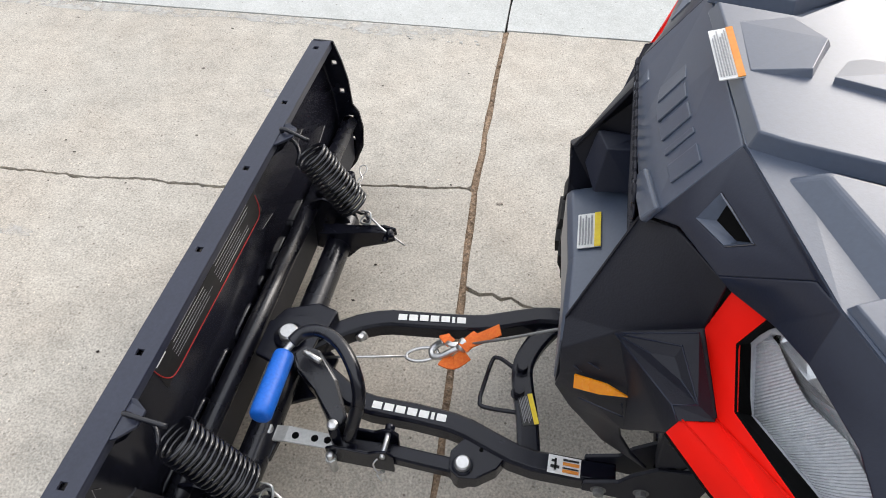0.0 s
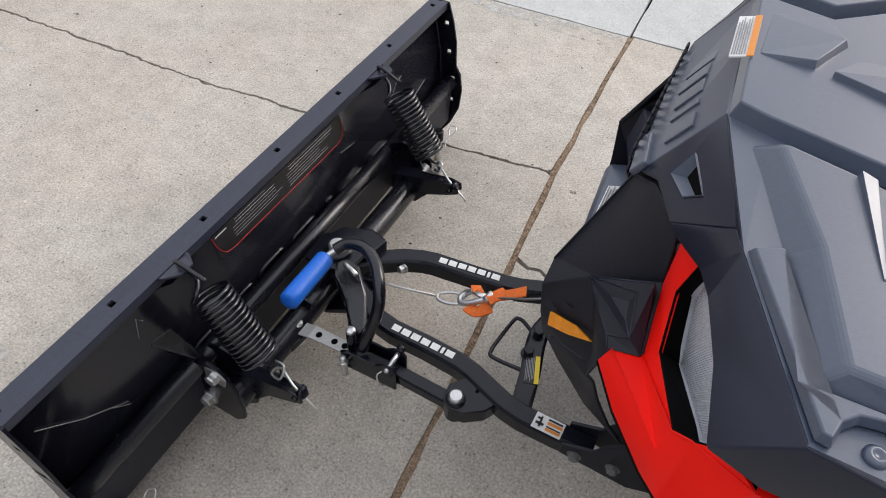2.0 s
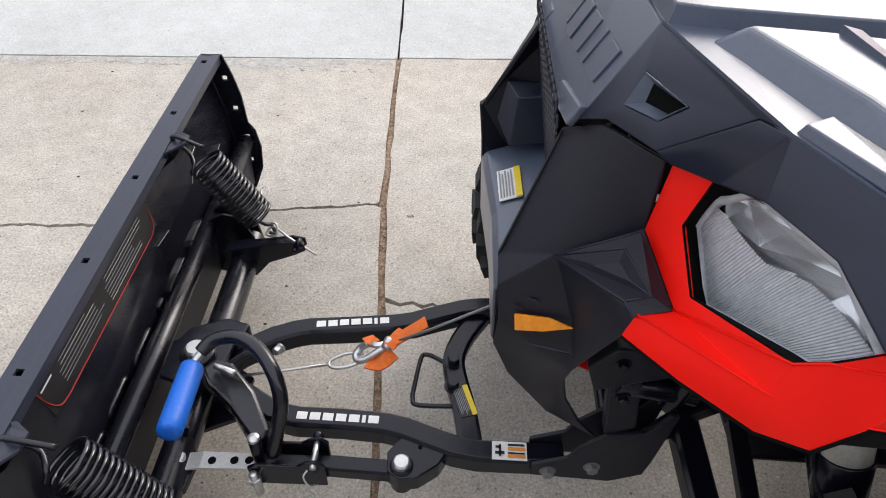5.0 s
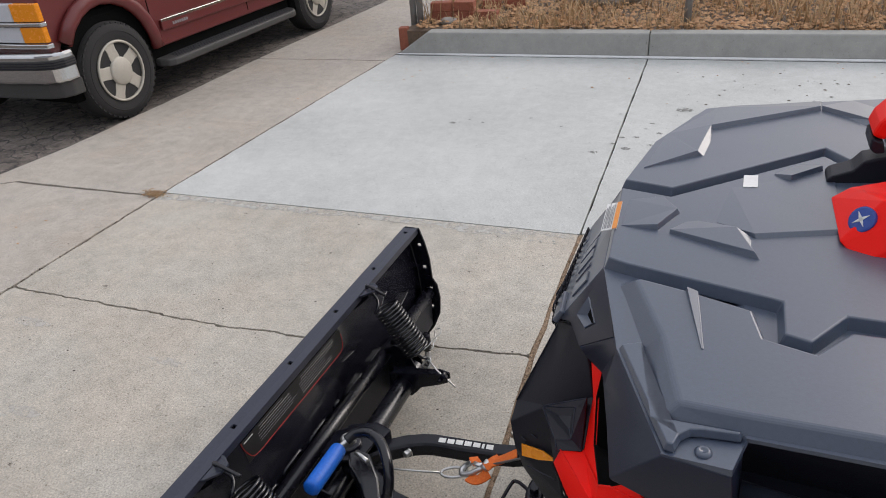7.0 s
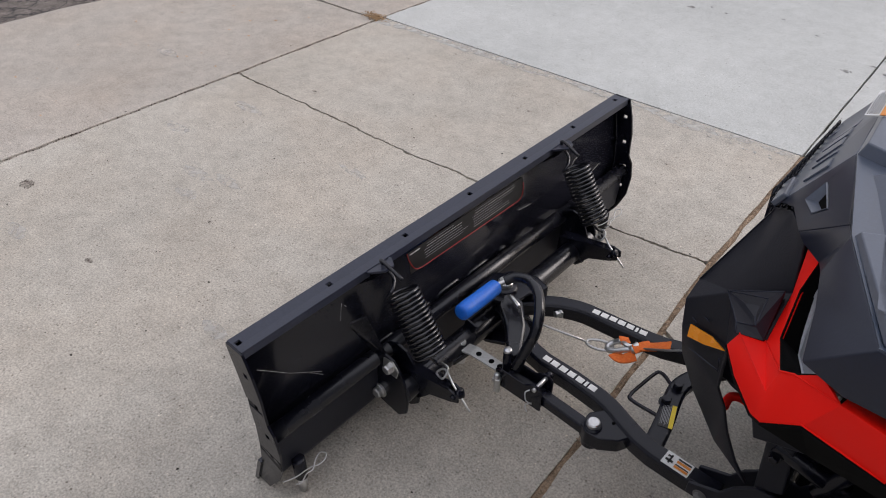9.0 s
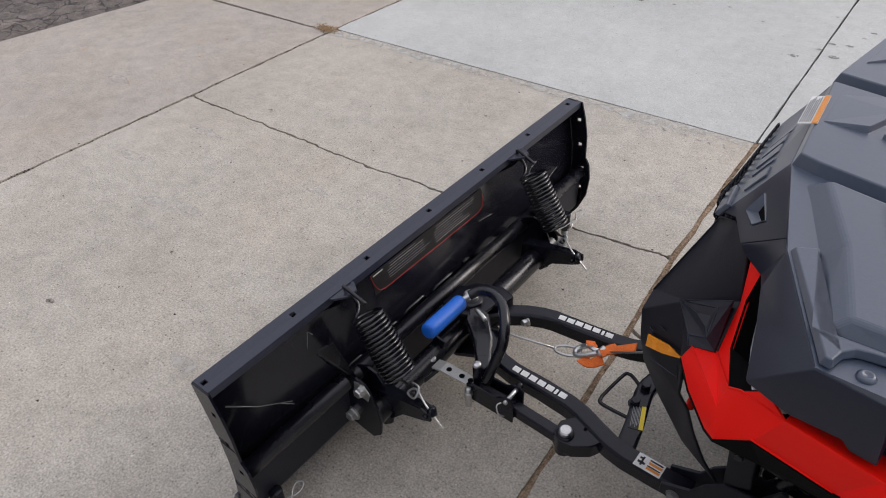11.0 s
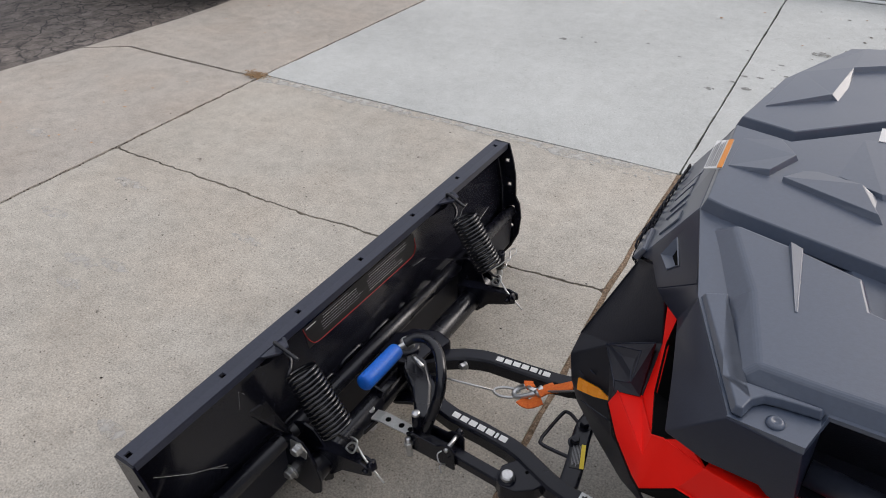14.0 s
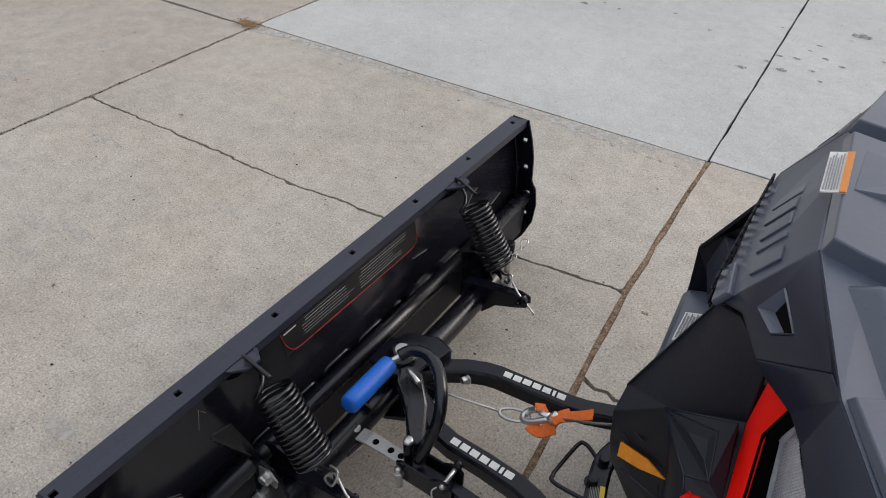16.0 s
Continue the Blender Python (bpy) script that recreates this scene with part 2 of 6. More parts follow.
craze(ASPHALT, 7.0, 0.04, 0.035)
STRAW = mat("dry_straw_grass", (0.30, 0.195, 0.105), 0.9, vary=0.5, scale=5, tint=(0.48, 0.32, 0.17), bump=0)
LEAF = mat("fallen_brown_leaves", (0.24, 0.105, 0.05), 0.85, vary=0.6, scale=22, tint=(0.60, 0.36, 0.19), bump=0.1)
BRICK = mat("red_brick", (0.30, 0.10, 0.06), 0.9, vary=0.25, scale=22, grain=0.3, bump=0.5, bscale=120)
GALV = mat("weathered_galvanised_steel", (0.22, 0.22, 0.215), 0.55, 0.5, vary=0.2, scale=20, bump=0.05)
ROCK = mat("pale_garden_rock", (0.36, 0.33, 0.30), 0.9, vary=0.25, scale=9, bump=0.6, bscale=50)
SILVER = mat("bright_reflector_film", (0.96, 0.96, 0.96), 0.12, 0.6, vary=0.02, bump=0)
FROST = mat("frosted_lens_plastic", (0.60, 0.62, 0.66), 0.16, vary=0.05, bump=0, coat=0.3)
BADGE = mat("blue_badge_enamel", (0.02, 0.06, 0.30), 0.25, vary=0.05, bump=0)


def glass(name, rough=0.03, tint=(0.95, 0.97, 1.0), see=0.9):
    m = bpy.data.materials.new(name)
    m.use_nodes = True
    b = m.node_tree.nodes["Principled BSDF"]
    b.inputs["Base Color"].default_value = (*tint, 1)
    b.inputs["Roughness"].default_value = rough
    b.inputs["Transmission Weight"].default_value = see
    b.inputs["IOR"].default_value = 1.35
    return m


def clear_lens(name, gloss):
    """Thin clear plastic: nearly all light passes straight on, a little is mirrored."""
    m = bpy.data.materials.new(name)
    m.use_nodes = True
    t = m.node_tree
    t.nodes.remove(t.nodes["Principled BSDF"])
    tr, gl, mx = (t.nodes.new(k) for k in ("ShaderNodeBsdfTransparent", "ShaderNodeBsdfGlossy", "ShaderNodeMixShader"))
    tr.inputs[0].default_value = (0.96, 0.97, 0.98, 1)
    gl.inputs["Roughness"].default_value = gloss
    mx.inputs[0].default_value = 0.06
    t.links.new(tr.outputs[0], mx.inputs[1])
    t.links.new(gl.outputs[0], mx.inputs[2])
    t.links.new(mx.outputs[0], t.nodes["Material Output"].inputs[0])
    return m


LENS = clear_lens("clear_lamp_lens", 0.03)
WINDOW = glass("tinted_window_glass", 0.05, (0.12, 0.13, 0.14), 0.6)

# ---------- mesh helpers ----------
def finish(ob, smooth=False, bevel=0.0, thick=0.0, segments=2):
    if thick:
        md = ob.modifiers.new("thickness", "SOLIDIFY")
        md.thickness, md.offset = thick, -1
    if bevel:
        md = ob.modifiers.new("edges", "BEVEL")
        md.width, md.segments, md.limit_method, md.angle_limit = bevel, segments, "ANGLE", radians(25)
    if smooth:
        for p in ob.data.polygons:
            p.use_smooth = True
        if smooth is not True:
            ob.data.set_sharp_from_angle(angle=radians(smooth))
    return ob


def link(name, bm, material, parent=None, label=""):
    me = bpy.data.meshes.new(name)
    bmesh.ops.recalc_face_normals(bm, faces=bm.faces)
    bm.to_mesh(me)
    bm.free()
    me.materials.append(material)
    ob = new(name, me)
    if parent:
        ob.parent = parent
    if label:
        ob["label"] = label
    return ob


part = link


def thing(name, label, category, group="", kind="", at=(0, 0, 0)):
    e = new(name)
    e.location = at
    e.empty_display_size = 0.1
    return tagged(e, label, category, group, kind)


def box_bm(x0, x1, y0, y1, z0, z1, bevel=0.0, seg=2):
    bm = bmesh.new()
    bmesh.ops.create_cube(bm, size=1)
    for v in bm.verts:
        v.co = Vector(((x0 + x1) / 2 + v.co.x * (x1 - x0), (y0 + y1) / 2 + v.co.y * (y1 - y0), (z0 + z1) / 2 + v.co.z * (z1 - z0)))
    if bevel:
        bmesh.ops.bevel(bm, geom=bm.edges[:], offset=bevel, segments=seg, affect="EDGES", profile=0.5)
    return bm


def poly_bm(points, depth, bevel=0.0):
    """A polygon in 3D, pushed back along its normal by depth (or along a given vector)."""
    bm = bmesh.new()
    f = bm.faces.new([bm.verts.new(p) for p in points])
    f.normal_update()
    off = Vector(depth) if hasattr(depth, "__len__") else -f.normal * depth
    r = bmesh.ops.extrude_face_region(bm, geom=[f])
    for v in r["geom"]:
        if isinstance(v, bmesh.types.BMVert):
            v.co += off
    if bevel:
        bmesh.ops.recalc_face_normals(bm, faces=bm.faces)
        bmesh.ops.bevel(bm, geom=bm.edges[:], offset=bevel, segments=2, affect="EDGES", profile=0.5)
    return bm


def shell_bm(verts, faces):
    bm = bmesh.new()
    vs = [bm.verts.new(v) for v in verts]
    for f in faces:
        bm.faces.new([vs[i] for i in f])
    return bm


def smooth_path(points, n=6):
    """Points along a rounded path through the given ones."""
    pts = [Vector(p) for p in points]
    out = []
    for i in range(len(pts) - 1):
        p0, p1, p2, p3 = pts[max(i - 1, 0)], pts[i], pts[i + 1], pts[min(i + 2, len(pts) - 1)]
        for k in range(n):
            t = k / n
            out.append(0.5 * ((2 * p1) + (p2 - p0) * t + (2 * p0 - 5 * p1 + 4 * p2 - p3) * t * t + (3 * p1 - p0 - 3 * p2 + p3) * t ** 3))
    return out + [pts[-1]]


def sweep_bm(points, radius, sides=10, wide=None, up=(0, 0, 1), closed=False, bm=None, square=False):
    """A tube or bar along points; wide gives another half width across up."""
    bm = bm or bmesh.new()
    pts = [Vector(p) for p in points]
    rings = []
    n = len(pts)
    for i, p in enumerate(pts):
        a, b = (pts[i - 1], pts[(i + 1) % n]) if closed else (pts[max(i - 1, 0)], pts[min(i + 1, n - 1)])
        d = (b - a).normalized()
        u = Vector(up)
        s = d.cross(u)
        if s.length < 1e-3:
            s = d.cross(Vector((1, 0, 0)))
        s.normalize()
        u = s.cross(d).normalized()
        w = radius if wide is None else wide
        if square:
            c = 0.72
            offs = [(1, c), (c, 1), (-c, 1), (-1, c), (-1, -c), (-c, -1), (c, -1), (1, -c)]
            ring = [bm.verts.new(p + s * w * x + u * radius * y) for x, y in offs]
        else:
            ring = [bm.verts.new(p + s * w * math.cos(2 * math.pi * k / sides) + u * radius * math.sin(2 * math.pi * k / sides)) for k in range(sides)]
        rings.append(ring)
    m = len(rings[0])
    for i in range(n if closed else n - 1):
        r0, r1 = rings[i], rings[(i + 1) % n]
        for k in range(m):
            bm.faces.new((r0[k], r0[(k + 1) % m], r1[(k + 1) % m], r1[k]))
    if not closed:
        bm.faces.new(rings[0][::-1])
        bm.faces.new(rings[-1])
    return bm


def cyl_bm(a, b, r, sides=20, bevel=0.0, bm=None):
    a, b = Vector(a), Vector(b)
    d = (b - a).normalized()
    if bevel:
        pts, rad = [a, a + d * bevel, b - d * bevel, b], [r - bevel, r, r, r - bevel]
    else:
        pts, rad = [a, b], [r, r]
    return lathe_bm(pts, rad, d, sides, bm)


def lathe_bm(centres, radii, axis, sides=24, bm=None):
    bm = bm or bmesh.new()
    d = Vector(axis).normalized()
    s = d.orthogonal().normalized()
    u = d.cross(s)
    rings = []
    for c, r in zip(centres, radii):
        rings.append([bm.verts.new(Vector(c) + (s * math.cos(2 * math.pi * k / sides) + u * math.sin(2 * math.pi * k / sides)) * r) for k in range(sides)])
    for r0, r1 in zip(rings, rings[1:]):
        for k in range(sides):
            bm.faces.new((r0[k], r0[(k + 1) % sides], r1[(k + 1) % sides], r1[k]))
    bm.faces.new(rings[0][::-1])
    bm.faces.new(rings[-1])
    return bm


def coil_points(a, b, radius, turns, per=14):
    a, b = Vector(a), Vector(b)
    d = (b - a).normalized()
    s = d.orthogonal().normalized()
    u = d.cross(s)
    n = int(turns * per)
    return [a + (b - a) * (i / n) + (s * math.cos(2 * math.pi * i / per) + u * math.sin(2 * math.pi * i / per)) * radius for i in range(n + 1)]


def hex_bolt(name, at, axis, r, h, material, parent, label=""):
    a = Vector(axis).normalized()
    bm = lathe_bm([Vector(at), Vector(at) + a * h * 0.8, Vector(at) + a * h], [r, r, r * 0.85], a, 6)
    lathe_bm([Vector(at) - a * h * 0.3, Vector(at)], [r * 1.35, r * 1.35], a, 18, bm)
    return part(name, bm, material, parent, label)


def patch(name, origin, u, v, w, h, material, parent, label="", lift=0.002):
    """A thin rectangular label: origin is its corner, u and v its directions."""
    o, u, v = Vector(origin), Vector(u).normalized(), Vector(v).normalized()
    n = u.cross(v).normalized()
    o = o + n * lift
    return part(name, poly_bm([o, o + u * w, o + u * w + v * h, o + v * h], 0.0015), material, parent, label)


def bars(name, origin, u, v, rows, material, parent, lift=0.0035):
    """Lines of small print as plain bars: rows of (along u, along v, length, height)."""
    o, u, v = Vector(origin), Vector(u).normalized(), Vector(v).normalized()
    n = u.cross(v).normalized()
    bm = bmesh.new()
    for a, b, l, h in rows:
        p = o + u * a + v * b + n * lift
        bm.faces.new([bm.verts.new(q) for q in (p, p + u * l, p + u * l + v * h, p + v * h)])
    return finish(part(name, bm, material, parent), thick=0.0006)

# ---------- ground, road, slabs ----------
ground = link("ground", box_bm(-600, 600, -600, 600, -0.9, -0.07), SOIL)
tagged(ground, "bare brown dry soil stretching away around the driveway", "ground", kind="structure")
road = link("road", box_bm(-13.0, -3.55, -80, 80, -0.12, -0.030), ASPHALT)
tagged(road, "old grey asphalt street surface with many cracks", "road", kind="structure")

driveway = thing("pavement", "concrete driveway of old tan and newer pale slabs", "driveway", kind="structure")


def wobble(a, b, step=0.06, amp=0.0025):
    """Points from a to b (b left out) along a slightly chipped straight edge."""
    a, b = Vector((*a, 0)), Vector((*b, 0))
    n = max(1, int((b - a).length / step))
    side = Vector((-(b - a).y, (b - a).x, 0)).normalized()
    return [a + (b - a) * (i / n) + (side * random.uniform(-amp, amp) if i else Vector((0, 0, 0))) for i in range(n)]


def slab(outline, material, top=0.0, label="", chip=0.0025):
    pts = []
    for a, b in zip(outline, outline[1:] + outline[:1]):
        long = (Vector(a) - Vector(b)).length
        pts += wobble(a, b, 0.09 if long > 0.2 else 1.0, chip)
    bm = bmesh.new()
    f = bm.faces.new([bm.verts.new((p.x, p.y, top)) for p in pts])
    f.normal_update()
    if f.normal.z < 0:
        f.normal_flip()
    r = bmesh.ops.inset_region(bm, faces=[f], thickness=0.005, depth=0.0, use_even_offset=True)
    for v in bm.verts:
        if not any(g == f for g in v.link_faces):
            v.co.z -= 0.004
    edge = [e for e in bm.edges if len(e.link_faces) == 1]
    r = bmesh.ops.extrude_edge_only(bm, edges=edge)
    for v in r["geom"]:
        if isinstance(v, bmesh.types.BMVert):
            v.co.z = -0.10
    return part("concrete_slab", bm, material, driveway, label)


# the long brown joint and the joint beside the footway are not quite straight
JOINT = [(0.20, -9.0), (0.17, -4.2), (0.145, -3.0), (0.105, -2.0), (0.060, -1.36), (0.028, -0.98), (0.006, -0.27), (0.0, -0.045)]
SIDE_JOINT = [(-2.44, -9.0), (-2.425, -3.0), (-2.42, -1.2), (-2.425, -0.16), (-2.39, 1.4), (-2.345, 2.82)]


def along(line, y0, y1, dx, n=24):
    """Points of a joint line between two heights of the plan, set off sideways."""
    out = []
    for i in range(n + 1):
        y = y0 + (y1 - y0) * i / n
        for (xa, ya), (xb, yb) in zip(line, line[1:]):
            if ya <= y <= yb:
                out.append((xa + (xb - xa) * (y - ya) / (yb - ya) + dx + random.uniform(-0.003, 0.003) + 0.006 * noise.noise((y * 13.0, dx * 900.0, 2.0)), y))
                break
    return out


# the long crack across the old slabs, as one shared ragged line
random.seed(11)
CRACK = [(-2.414, -1.195), (-1.98, -1.180), (-1.6, -1.170), (-1.24, -1.166), (-1.05, -1.138), (-0.9, -1.133), (-0.75, -1.12), (-0.35, -1.032), (-0.18, -1.012), (0.018, -0.987)]
ragged = []
for (ax, ay), (bx, by) in zip(CRACK, CRACK[1:]):
    n = max(2, int((bx - ax) / 0.013))
    for i in range(n):
        t = i / n
        x = ax + (bx - ax) * t
        drift = 0.009 * noise.noise((x * 9.0, 1.7, 0.0)) + 0.006 * noise.noise((x * 31.0, 4.1, 0.0))
        ragged.append((x, ay + (by - ay) * t + (drift + random.uniform(-0.0022, 0.0022) if i else 0)))
ragged.append(CRACK[-1])
G, JG = 0.0092, 0.010
upper = [(x, y + 0.0034 + 0.0050 * random.random() ** 2 + 0.0018 * abs(noise.noise((x * 6.0, 9.0, 0)))) for x, y in ragged]
lower = [(x, y - 0.0034 - 0.0050 * random.random() ** 2) for x, y in ragged]
SLAB_L = "old tan concrete slab with a ragged crack along its edge"
slab(along(SIDE_JOINT, -1.18, -0.17, G, 40) + along(JOINT, -0.97, -0.06, -JG, 10)[::-1] + upper[::-1][1:-1], OLD, label=SLAB_L, chip=0.0)
slab(lower[1:-1] + along(JOINT, -4.2, -1.0, -JG, 30)[::-1] + along(SIDE_JOINT, -4.2, -1.215, G, 90), OLD, label=SLAB_L, chip=0.0)
slab([(-2.42, -4.215), (0.16, -4.215), (0.19, -9.0), (-2.43, -9.0)], OLD)
# beyond the brown joint
CR2 = [(0.072, -1.382), (0.11, -1.395), (0.145, -1.386), (0.17, -1.402), (0.197, -1.388), (0.23, -1.412), (0.256, -1.411), (0.4, -1.43), (0.9, -1.5), (1.6, -1.46), (2.6, -1.5)]
slab(along(JOINT, -1.37, -0.05, JG, 14) + [(2.6, 0.06)] + [(x, y + random.uniform(0.002, 0.008)) for x, y in CR2[::-1]][:-1], OLD, chip=0.0)
slab([(x, y - random.uniform(0.002, 0.008)) for x, y in CR2] + [(2.7, -4.2)] + along(JOINT, -4.2, -1.42, JG, 30), OLD, chip=0.0)
slab([(0.19, -4.215), (2.7, -4.215), (2.75, -9.0), (0.21, -9.0)], OLD)
# newer pale slabs up to the curb
slab(along(SIDE_JOINT, -0.163, 2.80, G, 70) + [(-0.112, 2.925), (-0.005, -0.0535)], NEW, top=0.002, label="newer pale grey concrete slab")
slab([(0.005, -0.044), (-0.100, 2.925), (2.5, 3.07), (2.6, 0.066)], NEW, top=0.002, label="newer pale grey concrete slab")
# footway strip beside the street
FOOT_L = "old tan footway slab beside the street"
slab(along(SIDE_JOINT, -3.4, -0.219, -G, 100) + [(-3.05, -0.255), (-3.53, -0.272), (-3.79, -0.445), (-3.95, -1.4), (-4.0, -3.4)], FOOT, label=FOOT_L, chip=0.004)
slab(along(SIDE_JOINT, -0.200, 2.62, -G, 80) + [(-3.66, 2.53), (-3.655, 1.3), (-3.68, 0.3), (-3.78, -0.425), (-3.52, -0.250), (-3.05, -0.233)], FOOT, label=FOOT_L, chip=0.004)
slab([(-2.352, 2.635), (-3.66, 2.545), (-3.57, 5.2), (-2.25, 5.4)], FOOT)
slab([(-2.25, 5.415), (-3.57, 5.215), (-3.4, 11.0), (-2.05, 11.0)], FOOT)
slab([(-2.435, -3.415), (-4.0, -3.415), (-4.05, -9.0), (-2.45, -9.0)], FOOT)
# fill in the joints
fill = bmesh.new()
prev = None
for x, y in along(JOINT, -8.9, -0.05, 0.0, 420):
    w = JG + 0.004
    z = -0.004 + random.uniform(-0.004, 0.003)
    row = [fill.verts.new((x - w, y, z - 0.004)), fill.verts.new((x - w * 0.4 + random.uniform(-0.003, 0.003), y, z + random.uniform(-0.004, 0.004))), fill.verts.new((x + w * 0.4, y, z + random.uniform(-0.005, 0.003))), fill.verts.new((x + w, y, z - 0.004))]
    if prev:
        for k in range(3):
            fill.faces.new((prev[k], prev[k + 1], row[k + 1], row[k]))
    prev = row
part("joint_filler", fill, DIRT, driveway, "crumbling brown joint filler")
cross = bmesh.new()
prev = None
for i in range(161):
    x = -2.412 + 2.400 * i / 160
    y = -0.1665 + 0.113 * i / 160
    z = -0.004 + 0.003 * noise.noise((x * 11.0, 3.0, 0)) + random.uniform(-0.0012, 0.0012)
    row = [cross.verts.new((x, y - 0.011, z - 0.002)), cross.verts.new((x, y + random.uniform(-0.004, 0.004), z)), cross.verts.new((x, y + 0.011, z - 0.002))]
    if prev:
        for k in range(2):
            cross.faces.new((prev[k], prev[k + 1], row[k + 1], row[k]))
    prev = row
part("cement_filler", cross, mat("weathered_cement", (0.27, 0.245, 0.21), 0.92, vary=0.5, scale=14, grain=0.4, bump=0.4, tint=(0.50, 0.48, 0.44)), driveway, "weathered cement smeared into the joint")
link("joint_bed", box_bm(-3.6, 2.6, -9.0, 11.0, -0.09, -0.022), CRACKDIRT, driveway, "dark dirt in the narrow joints and cracks")


CU, CO = Vector((0.9983, 0.058, 0)), Vector((-0.11, 2.95, 0))
CV = Vector((-0.058, 0.9983, 0))


def on_curb(s, t, z):
    return CO + CU * s + CV * t + Vector((0, 0, z))


def chips(name, count, place, size, material, label, seed, category="leaf", flat=0.3):
    """A scatter of small bits lying on the ground, as one object."""
    random.seed(seed)
    bm = bmesh.new()
    for i in range(count):
        x, y, z = place()
        r = size * random.uniform(0.4, 1.3)
        a0 = random.uniform(0, 6.28)
        ring = []
        k = random.choice((4, 5, 6))
        for q in range(k):
            a = a0 + 6.283 * q / k
            rr = r * random.uniform(0.5, 1.1)
            ring.append(bm.verts.new((x + rr * math.cos(a), y + rr * math.sin(a) * 0.7, z + 0.001)))
        top = bm.verts.new((x, y, z + r * flat))
        for q in range(k):
            bm.faces.new((ring[q], ring[(q + 1) % k], top))
    return tagged(link(name, bm, material), label, category, kind="stuff")


def joint_spot():
    y = random.uniform(-3.8, -0.06)
    return (along(JOINT, y, y + 0.001, 0, 1)[0][0] + random.gauss(0, 0.007), y, -0.003)


chips("leaf_litter", 320, lambda: (random.gauss(-2.455, 0.035), random.gauss(-0.20, 0.022), 0.002 + 0.008 * random.random()), 0.008, mat("tan_needles", (0.36, 0.23, 0.12), 0.9, vary=0.4, bump=0), "small heap of tan dry leaf bits in a joint", 3, flat=0.6)
chips("ground_specks", 60, lambda: (random.uniform(-2.5, 0), random.uniform(-3.2, -0.1), 0.001), 0.006, CRACKDIRT, "dark little crumbs scattered over the slabs", 5, "debris")
def side_spot():
    y = random.uniform(-3.2, 2.7)
    return (along(SIDE_JOINT, y, y + 0.001, 0, 1)[0][0] + random.gauss(0, 0.007), y, -0.004)


chips("side_joint_crumbs", 520, lambda: side_spot(), 0.007, mat("side_joint_crumb", (0.075, 0.055, 0.042), 0.95, vary=0.6, scale=50, bump=0.2), "dark crumbs and grit along the side joint", 19, "debris", flat=0.6)
chips("cement_crumbs", 150, lambda: (random.uniform(-2.38, 0.0), -0.165 + 0.045 * random.random() * 0.4 + random.gauss(0, 0.008) + 0.0, 0.0005), 0.007, mat("pale_cement", (0.52, 0.51, 0.48), 0.9, vary=0.2, bump=0.2), "pale cement crumbs beside the newer slab", 23, "debris", flat=0.4)
chips("footway_flecks", 40, lambda: (random.uniform(-3.5, -2.5), random.uniform(-2.5, 2.6), 0.001), 0.010, LEAF, "small brown leaf flecks on the footway", 29)
chips("driveway_leaves", 46, lambda: on_curb(random.uniform(-2.1, 2.4), -0.04 - abs(random.gauss(0, 0.5)), 0.005), 0.012, LEAF, "bits of brown leaf on the pale slab", 7)
chips("slab_flecks", 60, lambda: (random.uniform(0.15, 1.9), random.uniform(1.55, 2.75), 0.003), 0.013, mat("dark_leaf_bit", (0.10, 0.075, 0.055), 0.9, vary=0.5, scale=30, bump=0), "dark bits of leaf scattered on the pale slab", 33)
chips("joint_crumbs", 420, lambda: joint_spot(), 0.006, mat("joint_crumb", (0.33, 0.25, 0.18), 0.95, vary=0.5, scale=60, bump=0.2), "brown crumbs of broken filler along the joint", 9, "debris", flat=0.7)
# dark drips on the pale slab, and a few worn spots
def stain(name, color, amount, scale=60):
    """A thin film that lets the slab show through, in broken blots."""
    m = mat(name, color, 0.85, vary=0.25, scale=30, bump=0)
    t = m.node_tree
    out, b = t.nodes["Material Output"], t.nodes["Principled BSDF"]
    tr, mx, nz, mr = (t.nodes.new(k) for k in ("ShaderNodeBsdfTransparent", "ShaderNodeMixShader", "ShaderNodeTexNoise", "ShaderNodeMapRange"))
    nz.inputs["Scale"].default_value, nz.inputs["Detail"].default_value = scale, 6
    t.links.new(t.nodes["Texture Coordinate"].outputs["Object"], nz.inputs["Vector"])
    mr.inputs[1].default_value, mr.inputs[2].default_value, mr.inputs[4].default_value = 0.36, 0.62, amount
    t.links.new(nz.outputs[0], mr.inputs[0])
    t.links.new(mr.outputs[0], mx.inputs[0])
    t.links.new(tr.outputs[0], mx.inputs[1])
    t.links.new(b.outputs[0], mx.inputs[2])
    t.links.new(mx.outputs[0], out.inputs["Surface"])
    return m


STAIN = stain("damp_stain", (0.24, 0.235, 0.22), 0.85)
SPOT = stain("brown_spot", (0.15, 0.12, 0.10), 0.8)


def spot(x, y, r, squash, z, material, name="stain", parent=driveway):
    bm = bmesh.new()
    c = bm.verts.new((x, y, z + 0.0012))
    ring = [bm.verts.new((x + r * random.uniform(0.7, 1.15) * math.cos(a * 0.4488), y + squash * r * random.uniform(0.7, 1.15) * math.sin(a * 0.4488), z + 0.0004)) for a in range(14)]
    for a in range(14):
        bm.faces.new((c, ring[a], ring[(a + 1) % 14]))
    return part(name, bm, material, parent)


